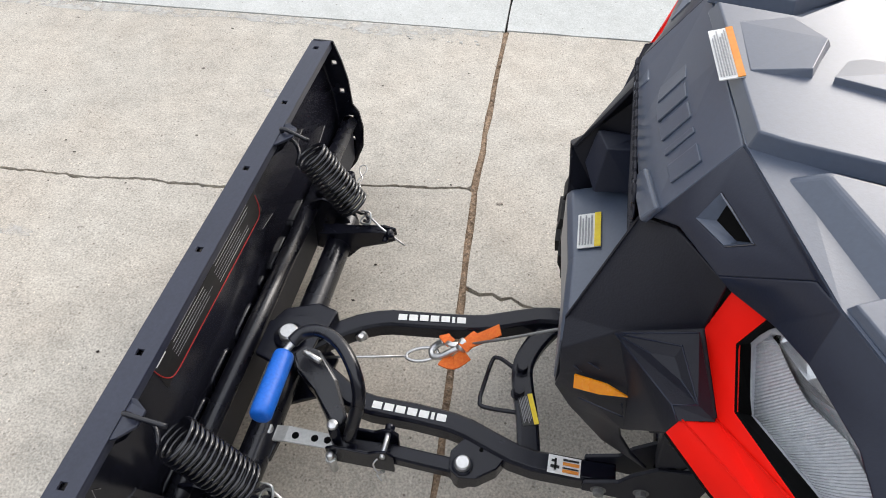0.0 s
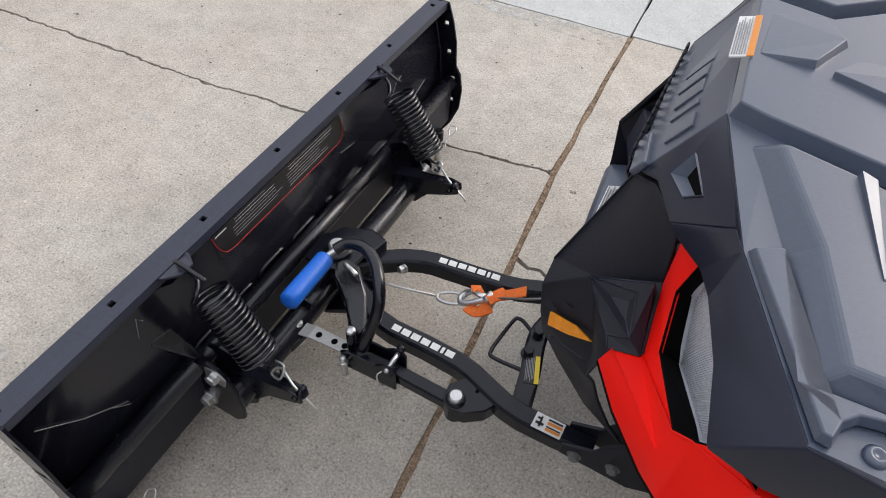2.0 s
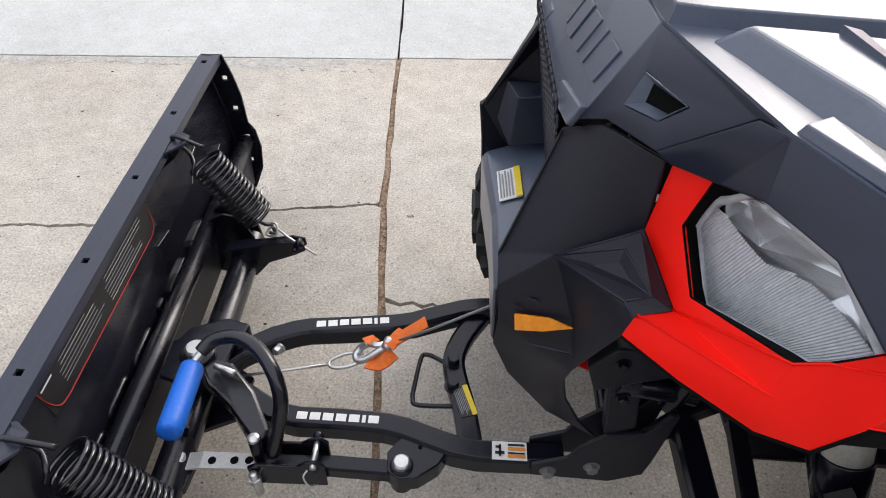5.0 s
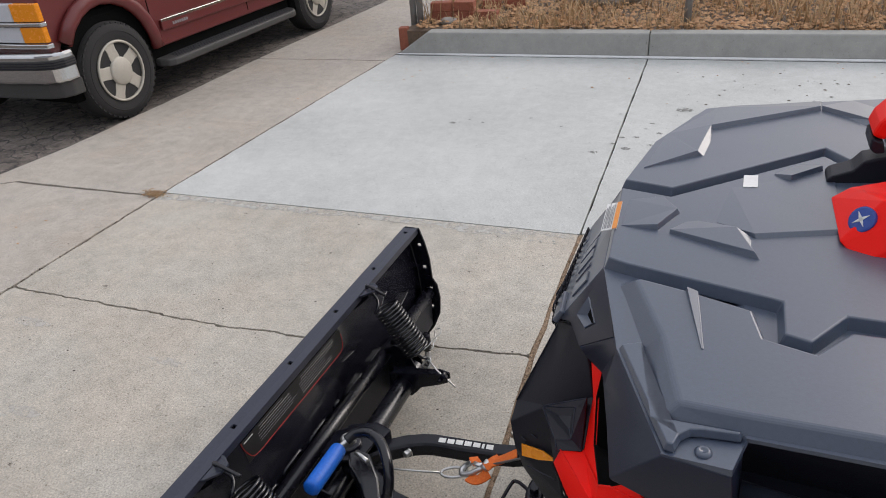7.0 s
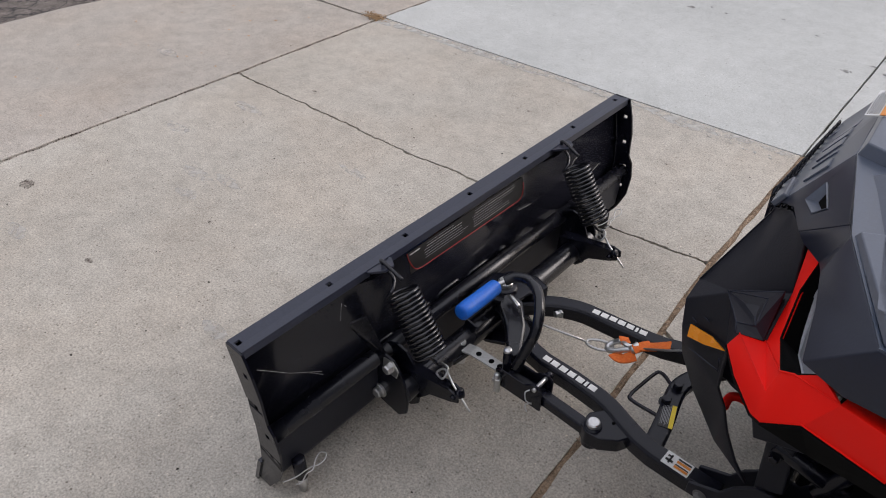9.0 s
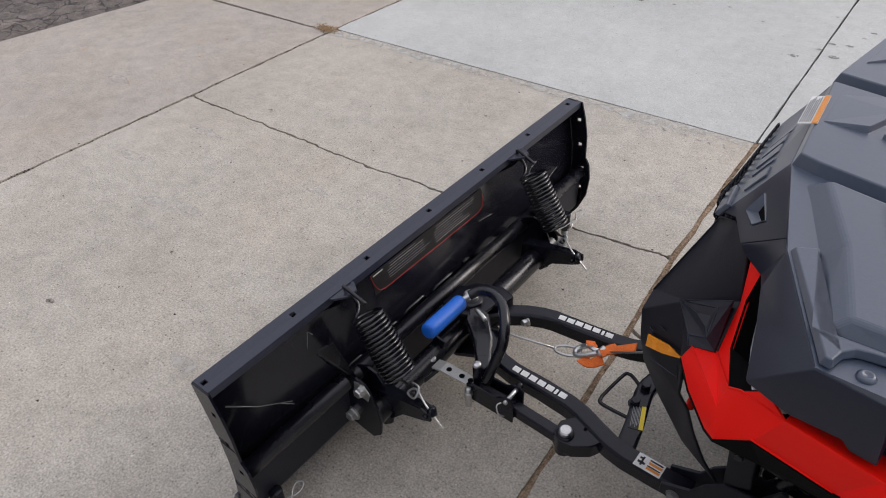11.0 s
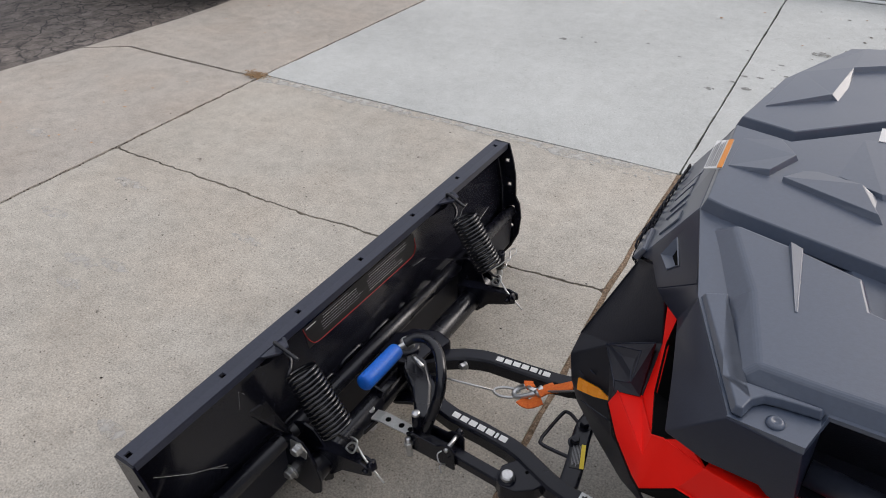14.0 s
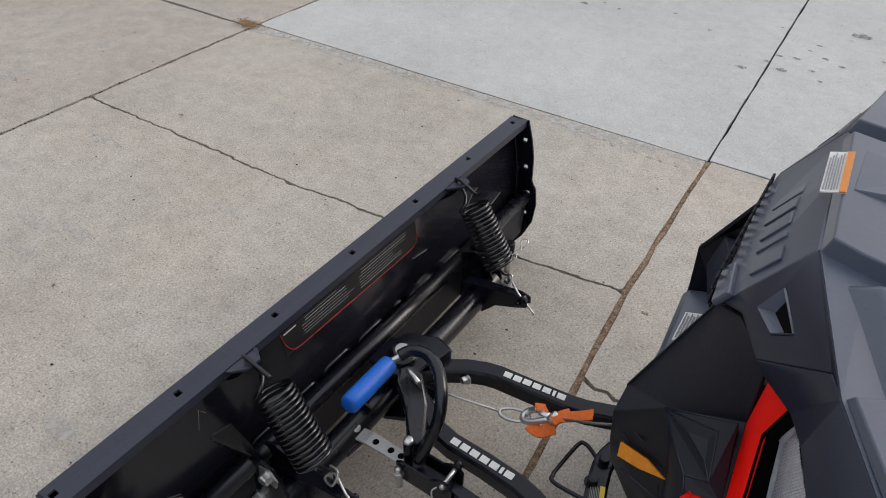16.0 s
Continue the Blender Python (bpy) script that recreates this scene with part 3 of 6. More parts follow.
random.seed(21)
for x, y, r in ((-0.02, 1.19, .022), (0.13, 1.46, .018), (0.03, 1.02, .03), (0.06, 1.21, .022), (0.16, 1.1, .02), (0.19, 1.30, .022), (0.28, 1.25, .02), (0.70, 1.28, .045), (-1.155, 1.235, .028), (-1.06, 1.32, .014), (-0.1, 1.6, .012), (0.45, 1.45, .018), (0.55, 1.6, .014), (-0.66, 1.42, .012), (-0.14, 0.93, .03), (-0.06, 1.08, .02), (0.22, 1.0, .016), (0.30, 1.75, .06), (-0.42, 1.30, .014), (-0.95, 1.28, .016), (0.10, 1.36, .014)):
    spot(x, y, r, 0.7, 0.004, STAIN)
for x, y, r in ((-2.176, -2.343, .040), (-1.549, -2.403, .018), (0.115, -1.035, .014), (-1.10, -1.37, .011), (-1.43, -2.00, .012), (-1.09, -0.52, .009), (-1.97, -1.06, .012), (-1.76, -0.27, .010), (-0.13, -2.37, .008)):
    spot(x, y, r, 0.7, 0.0, SPOT)

PALE = stain("pale_scrape", (0.62, 0.60, 0.56), 0.6, 28)
for x, y, r, k in ((-1.75, -1.85, 0.05, 0.35), (-1.663, -1.955, 0.035, 0.4), (-2.08, -1.38, 0.06, 0.25), (-1.30, -1.42, 0.04, 0.3), (-1.62, -1.80, 0.045, 0.3), (-0.95, -2.3, 0.03, 0.5), (-2.15, -1.7, 0.05, 0.3), (-1.9, -2.5, 0.04, 0.4), (-0.75, -0.62, 0.05, 0.3), (-2.9, -1.3, 0.05, 0.35)):
    spot(x, y, 1.9 * r, k, 0.0, PALE, "pale_scrape")

SMEAR = stain("cement_smear", (0.58, 0.575, 0.545), 0.7, 17)
random.seed(41)
smear = bmesh.new()
prev = None
for i in range(121):
    x = -2.40 + 2.38 * i / 120
    y = -0.175 + 0.113 * i / 120
    w = 0.030 + 0.070 * max(0, 0.4 + noise.noise((x * 3.1, 5.0, 0))) + 0.016 * noise.noise((x * 14.0, 2.0, 0))
    row = [smear.verts.new((x, y, 0.0016)), smear.verts.new((x + random.uniform(-0.006, 0.006), y - max(0.006, w), 0.0010))]
    if prev:
        smear.faces.new((prev[0], prev[1], row[1], row[0]))
    prev = row
part("cement_smear", smear, SMEAR, driveway, "pale cement smeared along the old slab's edge")

# ---------- curb, planting bed, fence ----------
curb = thing("curb", "grey concrete curb with a sloping end, along the planting bed", "curb", kind="structure")


def curb_run(s0, s1, ramp):
    h = 0.195
    a = [(s0, 0, -0.03), (s1, 0, -0.03), (s1, 0.17, -0.03), (s0, 0.17, -0.03)]
    t = [(s0 + ramp, 0.035, h), (s1, 0.035, h), (s1, 0.17, h), (s0 + ramp, 0.17, h)]
    bm = shell_bm([on_curb(*q) for q in a + t], [(0, 1, 5, 4), (1, 2, 6, 5), (2, 3, 7, 6), (3, 0, 4, 7), (4, 5, 6, 7), (3, 2, 1, 0)])
    return finish(part("curb_stone", bm, CURB, curb), bevel=0.012)


curb_run(-2.26, -0.002, 0.34)
curb_run(0.002, 2.6, 0.0)
curb_run(2.61, 6.0, 0.0)
mortar = shell_bm([on_curb(*q) for q in ((-2.22, -0.004, 0.004), (-1.6, -0.022, 0.005), (2.6, -0.024, 0.005), (2.6, 0.004, 0.012), (-1.6, 0.004, 0.012), (-2.22, 0.003, 0.006))], [(0, 1, 4, 5), (1, 2, 3, 4)])
finish(part("mortar_line", mortar, mat("white_mortar", (0.76, 0.77, 0.77), 0.85, vary=0.1, scale=12, bump=0.3), curb, "pale mortar along the foot of the curb"), thick=0.008)
bed2 = link("planting_bed", poly_bm([on_curb(-2.2, 0.17, 0.175), on_curb(8, 0.17, 0.175), on_curb(8, 7, 0.175), on_curb(-2.2, 7, 0.175)], (0, 0, -0.2)), SOIL)
tagged(bed2, "raised bed of dry brown soil behind the curb", "planting bed", kind="structure")


def dry_grass(name, count, seed, label):
    random.seed(seed)
    verts, faces = [], []
    for i in range(count):
        x, y, _ = on_curb(random.uniform(-2.1, 6.5), 0.19 + 4.0 * random.random() ** 1.5, 0)
        clump = noise.noise((x * 1.7, y * 1.7, 3.3))
        h = (0.05 + 0.17 * random.random() ** 2) * (0.75 + 1.5 * clump)
        if h < 0.04:
            continue
        a, lean = random.uniform(0, 6.28), random.uniform(0.3, 1.5) * h
        dx, dy, w = math.cos(a), math.sin(a), random.uniform(0.003, 0.007)
        k = len(verts)
        z = 0.182
        verts += [(x - dy * w, y + dx * w, z), (x + dy * w, y - dx * w, z), (x + dx * lean * 0.35 - dy * w * 0.7, y + dy * lean * 0.35 + dx * w * 0.7, z + h * 0.65), (x + dx * lean * 0.35 + dy * w * 0.7, y + dy * lean * 0.35 - dx * w * 0.7, z + h * 0.65), (x + dx * lean, y + dy * lean, z + h)]
        faces += [(k, k + 1, k + 3, k + 2), (k + 2, k + 3, k + 4)]
    me = bpy.data.meshes.new(name)
    me.from_pydata(verts, [], faces)
    me.materials.append(STRAW)
    return tagged(new(name, me), label, "dry grass", kind="stuff")


dry_grass("dry_grass", 12000, 4, "straw-coloured dry grass and weeds in the bed")
chips("bed_leaves", 9000, lambda: on_curb(random.uniform(-2.1, 6), 0.18 + 2.6 * random.random() ** 1.5, 0.18 + 0.045 * random.random()), 0.030, LEAF, "fallen brown leaves behind the curb", 13, flat=0.5)
chips("bed_pebbles", 160, lambda: on_curb(random.uniform(-2.0, 6), random.uniform(0.18, 0.30), 0.180), 0.022, ROCK, "pale pebbles along the back of the curb", 14, "gravel", flat=0.8)


def rock(at, r, seed, name="garden_rock", material=ROCK, label="rough pale rock lying in the dry grass"):
    random.seed(seed)
    bm = bmesh.new()
    bmesh.ops.create_icosphere(bm, subdivisions=3, radius=1)
    for v in bm.verts:
        v.co *= 1 + 0.3 * noise.noise(v.co * 1.5 + Vector((seed, 0, 0)))
        v.co = Vector((v.co.x * r * 1.5, v.co.y * r, v.co.z * r * 0.55)) + Vector(at)
    return tagged(link(name, bm, material), label, "rock", "rocks in the bed")


rock((-0.7, 4.2, 0.25), 0.22, 2)
rock((2.2, 3.4, 0.18), 0.11, 5)
rock((-1.98, 3.28, 0.20), 0.06, 8)


def brick(at, turn, seed):
    random.seed(seed)
    bm = box_bm(-0.1, 0.1, -0.047, 0.047, 0, 0.085, 0.008)
    for v in bm.verts:
        v.co += Vector((random.uniform(-1, 1), random.uniform(-1, 1), random.uniform(-1, 1))) * 0.003
    ob = tagged(link("loose_brick", bm, BRICK), "old red brick lying beside the fence post", "brick", "bricks by the fence")
    ob.matrix_world = pose(*at, 0, 0, turn)
    return ob


up = brick((-2.395, 3.03, 0.10), 80, 1)
up.matrix_world = pose(-2.372, 3.02, 0.10, 0, 90, 12)
up["label"] = "old red brick standing on end beside the fence post"
for at, turn, seed in (((-2.27, 3.16, 0.0), 20, 2), ((-2.10, 3.42, 0.175), 8, 3), ((-1.88, 3.46, 0.175), 4, 4), ((-1.66, 3.47, 0.175), 2, 7), ((-2.10, 3.42, 0.262), 10, 5), ((-1.88, 3.46, 0.262), 5, 8), ((-1.78, 3.95, 0.175), 20, 6), ((-1.55, 4.0, 0.175), 14, 9)):
    brick(at, turn, seed)

fence = thing("chain_link_fence", "weathered galvanised chain-link fence on round steel posts", "fence")
for x, y in ((-2.32, 3.24), (-2.255, 3.25), (0.14, 3.32), (2.75, 3.46), (-2.15, 6.0)):
    finish(part("fence_post", cyl_bm((x, y, -0.02), (x + 0.01, y, 1.35), 0.03, 16, 0.004), GALV, fence), True)


def mesh_run(a, b, z0, z1):
    a, b = Vector(a), Vector(b)
    bm = bmesh.new()
    length = (b - a).length
    d = (b - a).normalized()
    step, h = 0.085, z1 - z0
    n = int((length + h) / step)
    for s in (1, -1):
        for i in range(-int(h / step) - 1, n + 1):
            u0, u1 = i * step, i * step + s * h
            lo, hi = (u0, u1) if s == 1 else (u0, u1)
            t0, t1 = 0.0, 1.0
            if hi != lo:
                ts = sorted(((0 - lo) / (hi - lo), (length - lo) / (hi - lo)))
                t0, t1 = max(0, ts[0]), min(1, ts[1])
            if t1 - t0 < 0.02:
                continue
            p = a + d * (lo + (hi - lo) * t0) + Vector((0, 0, z0 + h * t0))
            q = a + d * (lo + (hi - lo) * t1) + Vector((0, 0, z0 + h * t1))
            sweep_bm([p, q], 0.0016, 4, bm=bm)
    sweep_bm([a + Vector((0, 0, z1)), b + Vector((0, 0, z1))], 0.018, 8, bm=bm)
    return part("wire_mesh", bm, GALV, fence)


mesh_run((-2.32, 3.24, 0), (-2.15, 6.0, 0), 0.03, 1.25)

# ---------- snow plow ----------
plow = thing("snow_plow", "black steel snow plow blade lowered onto a concrete driveway", "snow plow", at=(-0.240, -1.776, 0))


def pp(name, bm, material, label="", parent=plow):
    for v in bm.verts:
        v.co += Vector((0.25, 1.77, 0))
    return part(name, bm, material, parent, label)


Y0, Y1 = -2.505, -1.015
PROFILE = [(-0.424, 0.492), (-0.418, 0.46), (-0.404, 0.40), (-0.392, 0.33), (-0.387, 0.26), (-0.390, 0.19), (-0.401, 0.12), (-0.420, 0.06), (-0.446, 0.012)]


def sheet_bm(profile, y0, y1, thick, cols=1):
    bm = bmesh.new()
    rows = []
    for x, z in profile:
        rows.append([bm.verts.new((x, y0 + (y1 - y0) * i / cols, z)) for i in range(cols + 1)])
    for r0, r1 in zip(rows, rows[1:]):
        for i in range(cols):
            bm.faces.new((r0[i], r0[i + 1], r1[i + 1], r1[i]))
    bmesh.ops.recalc_face_normals(bm, faces=bm.faces)
    bmesh.ops.solidify(bm, geom=bm.faces[:], thickness=thick)
    return bm


mold = pp("moldboard", sheet_bm(PROFILE, Y0 + 0.004, Y1 - 0.004, 0.004), SCUFF, "scuffed glossy black curved blade sheet")
for p in mold.data.polygons:
    p.use_smooth = True
# top flange with square holes, built as strips round each hole
bm = bmesh.new()
holes = [Y1 - 0.033 - 0.2407 * i for i in range(7)]
hh = 0.0065
cuts = [Y0]
for y in sorted(holes):
    cuts += [y - hh, y + hh]
cuts.append(Y1)
xs, FZ = (-0.427, -0.405 - hh, -0.405 + hh, -0.374), 0.497
grid = [[bm.verts.new((x, y, FZ + (0.003 if x > -0.38 else 0))) for x in xs] for y in cuts]
for i in range(len(cuts) - 1):
    for k in range(3):
        if k == 1 and i % 2 == 1:
            continue
        bm.faces.new((grid[i][k], grid[i][k + 1], grid[i + 1][k + 1], grid[i + 1][k]))
fl = finish(pp("top_flange", bm, FLANGE, "black top flange with square holes, sky sheen in its colour"), thick=0.005)
finish(pp("flange_lip", box_bm(-0.379, -0.374, Y0, Y1, 0.478, 0.4965), FLANGE), bevel=0.001)
RIB = [(-0.424, 0.492), (-0.37, 0.498), (-0.352, 0.44), (-0.340, 0.38), (-0.336, 0.30), (-0.320, 0.275), (-0.312, 0.22), (-0.318, 0.15), (-0.345, 0.085), (-0.395, 0.012), (-0.447, 0.010), (-0.420, 0.06), (-0.401, 0.12), (-0.390, 0.19), (-0.387, 0.26), (-0.392, 0.33), (-0.404, 0.40)]

def rib_bm(holes, h=0.0065):
    """An end plate built in bands from top to bottom, open at each square hole."""
    outer, inner = RIB[1:10], [RIB[0]] + RIB[:9:-1]

    def at(line, z):
        for (xa, za), (xb, zb) in zip(line, line[1:]):
            if min(za, zb) <= z <= max(za, zb) and za != zb:
                return xa + (xb - xa) * (za - z) / (za - zb)
        return line[0][0] if z > line[0][1] else line[-1][0]

    levels = sorted({z for _, z in outer + inner} | {z + s * h for _, z in holes for s in (-1, 1)}, reverse=True)
    rows = [[(at(inner, z), z), (at(outer, z), z)] for z in levels]
    bm = bmesh.new()
    seen = {}

    def vert(x, z):
        key = (round(x, 5), round(z, 5))
        if key not in seen:
            seen[key] = bm.verts.new((x, 0, z))
        return seen[key]

    for (l0, r0), (l1, r1) in zip(rows, rows[1:]):
        mid = (l0[1] + l1[1]) / 2
        cut = [x for x, z in holes if abs(mid - z) < h]
        xs = [(l0[0], l1[0])] + [(c + s * h, c + s * h) for c in cut for s in (-1, 1)] + [(r0[0], r1[0])]
        for k in range(0, len(xs), 2):
            quad = [vert(xs[k][0], l0[1]), vert(xs[k + 1][0], l0[1]), vert(xs[k + 1][1], l1[1]), vert(xs[k][1], l1[1])]
            quad = [q for i, q in enumerate(quad) if q not in quad[:i]]
            if len(quad) > 2:
                bm.faces.new(quad)
    return bm


for y in (Y0 - 0.002, Y1 + 0.004):
    bm = rib_bm([(-0.374, 0.434), (-0.362, 0.345), (-0.345, 0.256), (-0.347, 0.179)])
    for v in bm.verts:
        v.co.y = y
    rib = finish(pp("end_rib", bm, STEEL, "black end plate with square holes"), thick=0.006)
    rib.modifiers[0].offset = 0
pp("cutting_edge", poly_bm([(-0.452, Y0 - 0.01, 0.0), (-0.44, Y0 - 0.01, 0.0), (-0.40, Y0 - 0.01, 0.11), (-0.412, Y0 - 0.01, 0.11)], (0, Y1 - Y0 + 0.02, 0)), SCUFF, "worn steel cutting edge")
finish(pp("stiffener_tube", cyl_bm((-0.349, Y0 + 0.004, 0.243), (-0.349, Y1 - 0.004, 0.243), 0.0215, 28), GLOSS, "black round stiffener tube"), True)
finish(pp("lower_plate", poly_bm([(-0.372, Y0 + 0.006, 0.235), (-0.340, Y0 + 0.006, 0.228), (-0.346, Y0 + 0.006, 0.105), (-0.372, Y0 + 0.006, 0.060), (-0.405, Y0 + 0.006, 0.058)], (0, Y1 - Y0 - 0.012, 0)), MATTE), bevel=0.004)
# pressed shapes in the sheet
def frame_at(y, z):
    k = 0
    for (xa, za), (xb, zb) in zip(PROFILE, PROFILE[1:]):
        if zb <= z <= za:
            return xa + (xb - xa) * (za - z) / (za - zb)
    return -0.39


def press(y, w, z0, z1, thick=0.0062):
    """A stamped arch: two legs joined by a rounded top, over a short slit."""
    c = min(0.016, w * 0.3)
    line = [(y - w / 2, z0)]
    for yy, a0 in ((y - w / 2 + c, 180), (y + w / 2 - c, 90)):
        for k in range(5):
            a = radians(a0 - 22.5 * k)
            line.append((yy + c * math.cos(a), z1 - c + c * math.sin(a)))
    line.append((y + w / 2, z0))
    finish(pp("pressed_bead", sweep_bm([(frame_at(py, pz) + 0.004, py, pz) for py, pz in line], thick, 8, up=(1, 0, 0)), GLOSS), True)
    zs = z0 + 0.012
    finish(pp("pressed_slit", sweep_bm([(frame_at(q, zs) + 0.004, q, zs) for q in (y - w * 0.22, y + w * 0.26)], thick * 0.9, 6, up=(1, 0, 0)), STEEL), True)


for y, w, z0, z1 in ((-2.115, 0.060, 0.150, 0.235), (-1.990, 0.085, 0.150, 0.245), (-1.874, 0.088, 0.150, 0.252), (-1.746, 0.090, 0.150, 0.244), (-1.636, 0.022, 0.180, 0.246), (-1.528, 0.108, 0.150, 0.230), (-1.385, 0.095, 0.150, 0.228)):
    press(y, w, z0, z1)
# warning label along the top of the sheet
def on_sheet(y, z, lift=0.0045):
    return (frame_at(y, z) + lift, y, z)


def sheet_strip(name, y0, y1, z0, z1, material, lift):
    bm = bmesh.new()
    n = 4
    rows = [[bm.verts.new(on_sheet(y0 + (y1 - y0) * i / n, z, lift)) for i in range(n + 1)] for z in (z0, (z0 + z1) / 2, z1)]
    for r0, r1 in zip(rows, rows[1:]):
        for i in range(n):
            bm.faces.new((r0[i], r0[i + 1], r1[i + 1], r1[i]))
    return pp(name, bm, material)


finish(sheet_strip("warning_label", -2.006, -1.530, 0.374, 0.434, BLACKINK, 0.0050), thick=0.0004)
random.seed(17)
for y0, y1, n in ((-1.948, -1.772, 6), (-1.758, -1.572, 7)):
    for i in range(n):
        z = 0.4285 - i * 0.0070
        finish(sheet_strip("print_line", y0 + 0.012 * (i < 2), y1 - random.choice((0.0, 0.01, 0.03, 0.06)), z - 0.0010, z, WHITE if i % 5 == 1 else PALETXT, 0.0062), thick=0.0003)
finish(sheet_strip("print_line", -1.998, -1.962, 0.4255, 0.4285, WHITE, 0.0062), thick=0.0003)
red = smooth_path([(-2.006, 0.433, 0), (-2.003, 0.411, 0), (-1.992, 0.386, 0), (-1.970, 0.3745, 0), (-1.90, 0.373, 0), (-1.60, 0.371, 0), (-1.555, 0.373, 0), (-1.538, 0.388, 0), (-1.531, 0.418, 0)], 5)
pp("red_line", sweep_bm([on_sheet(p.x, p.y, 0.006) for p in red], 0.0012, 5), REDINK, "thin red border line")

for run in (((-2.470, 0.400), (-2.40, 0.338), (-2.32, 0.280)), ((-2.35, 0.300), (-2.318, 0.268)), ((-1.33, 0.33), (-1.27, 0.375), (-1.24, 0.38)), ((-1.20, 0.28), (-1.12, 0.30)), ((-1.56, 0.34), (-1.50, 0.332)), ((-2.24, 0.38), (-2.225, 0.42), (-2.215, 0.405))):
    pp("scratch", sweep_bm([on_sheet(y, z, 0.0047) for y, z in run], 0.0007, 4), SCRATCH, "thin pale scratch in the paint")

def pw(name, bm, material, label="", parent=plow):
    """A part of the plow from points of the place itself."""
    for v in bm.verts:
        v.co += Vector((0.24, 1.776, 0))
    return part(name, bm, material, parent, label)


# spring brackets and trip springs
def trip_spring(top, a, b, eye, pin):
    top, a, b, eye, pin = (Vector(v) for v in (top, a, b, eye, pin))
    d = (b - a).normalized()
    y = top.y
    finish(pw("anchor_tab", poly_bm([(-0.385, y - 0.045, 0.490), (-0.385, y + 0.040, 0.490), (-0.352, y + 0.034, 0.506), (-0.326, y + 0.016, 0.508), (-0.326, y - 0.012, 0.508), (-0.352, y - 0.036, 0.504)], (0, 0, -0.007)), FLANGE, "bent grey-black spring tab"), bevel=0.002)
    for s in (-0.030, 0.026):
        finish(pw("anchor_gusset", poly_bm([(-0.398, y + s, 0.435), (-0.376, y + s, 0.490), (-0.334, y + s * 0.6, 0.499), (-0.352, y + s * 0.8, 0.475)], (0, 0.005, 0)), GLOSS), bevel=0.001)
    coil = coil_points(a, b, 0.0375, 15, 20)
    finish(pw("coil_spring", sweep_bm(coil, 0.0041, 8), SPRING, "black coiled extension spring"), True)
    side = (coil[0] - a).normalized()
    hook = smooth_path([coil[0], a + side * 0.022 - d * 0.010, a + (top - a) * 0.45 + Vector((-0.012, 0.010, -0.012)), top + Vector((-0.004, 0.012, -0.022)), top + Vector((-0.014, 0.004, 0.002)), top + Vector((-0.002, -0.002, 0.012)), a + (top - a) * 0.35 + Vector((0.020, 0.000, 0.020))], 6)
    finish(pw("spring_hook", sweep_bm(hook, 0.0048, 8), GLOSS), True)
    hook2 = smooth_path([coil[-1], b + (coil[-1] - b) * 0.3 + d * 0.006, b + (eye - b) * 0.6, eye + Vector((0, 0.010, 0.008)), eye + Vector((0.008, 0, -0.008)), eye + Vector((0, -0.009, 0.002))], 5)
    finish(pw("spring_hook", sweep_bm(hook2, 0.0042, 8), GLOSS), True)
    clip = smooth_path([eye + Vector((-0.012, 0.012, 0.012)), eye + Vector((0.012, 0.008, 0.014)), eye + Vector((0.014, -0.012, -0.004)), eye + Vector((-0.010, -0.008, -0.006)), eye + Vector((0.004, 0.006, 0.006)), pin + Vector((-0.012, 0, 0.012)), pin + Vector((0.018, -0.004, -0.010)), pin + Vector((0.045, -0.006, -0.032))], 5)
    finish(pw("hairpin_clip", sweep_bm(clip, 0.0028, 6), ZINC, "bright wire hairpin clip"), True)


trip_spring((-0.340, -2.138, 0.506), (-0.286, -2.138, 0.462), (-0.188, -2.148, 0.338), (-0.172, -2.128, 0.268), (-0.115, -2.138, 0.252))
trip_spring((-0.345, -1.412, 0.503), (-0.300, -1.412, 0.450), (-0.206, -1.420, 0.309), (-0.183, -1.416, 0.262), (-0.122, -1.440, 0.249))
# trip frame behind the blade
finish(pw("trip_frame_tube", cyl_bm((-0.252, -2.19, 0.182), (-0.252, -1.36, 0.182), 0.032, 28, 0.003), GLOSS, "black round trip frame tube"), smooth=35)
for y, pin in ((-2.140, (-0.112, -2.138, 0.246)), (-1.438, (-0.119, -1.442, 0.243))):
    arm = [(-0.275, 0.150), (-0.300, 0.225), (-0.255, 0.234), (-0.190, 0.246), (-0.130, 0.258), (-0.102, 0.252), (-0.100, 0.232), (-0.125, 0.218), (-0.190, 0.190), (-0.225, 0.150)]
    for s in (-0.017, 0.011):
        finish(pw("spring_arm", poly_bm([(x, y + s * (1 if x < -0.2 else 0.75), z) for x, z in arm], (0, 0.006, 0)), STEEL, "black pressed spring arm"), bevel=0.0015)
    finish(pw("arm_web", poly_bm([(-0.290, y - 0.013, 0.226), (-0.135, y - 0.010, 0.255), (-0.135, y + 0.010, 0.255), (-0.290, y + 0.013, 0.226)], (0, 0, -0.005)), STEEL), bevel=0.001)
    finish(pw("arm_pin", cyl_bm((pin[0] - 0.004, pin[1] - 0.020, pin[2] - 0.006), (pin[0] - 0.004, pin[1] + 0.020, pin[2] - 0.006), 0.007, 14, 0.001), STEEL), True)
    finish(pw("pin_collar", cyl_bm((pin[0] + 0.002, pin[1] - 0.002, pin[2] + 0.004), (pin[0] + 0.012, pin[1] - 0.003, pin[2] + 0.010), 0.012, 16, 0.002), STEEL), True)
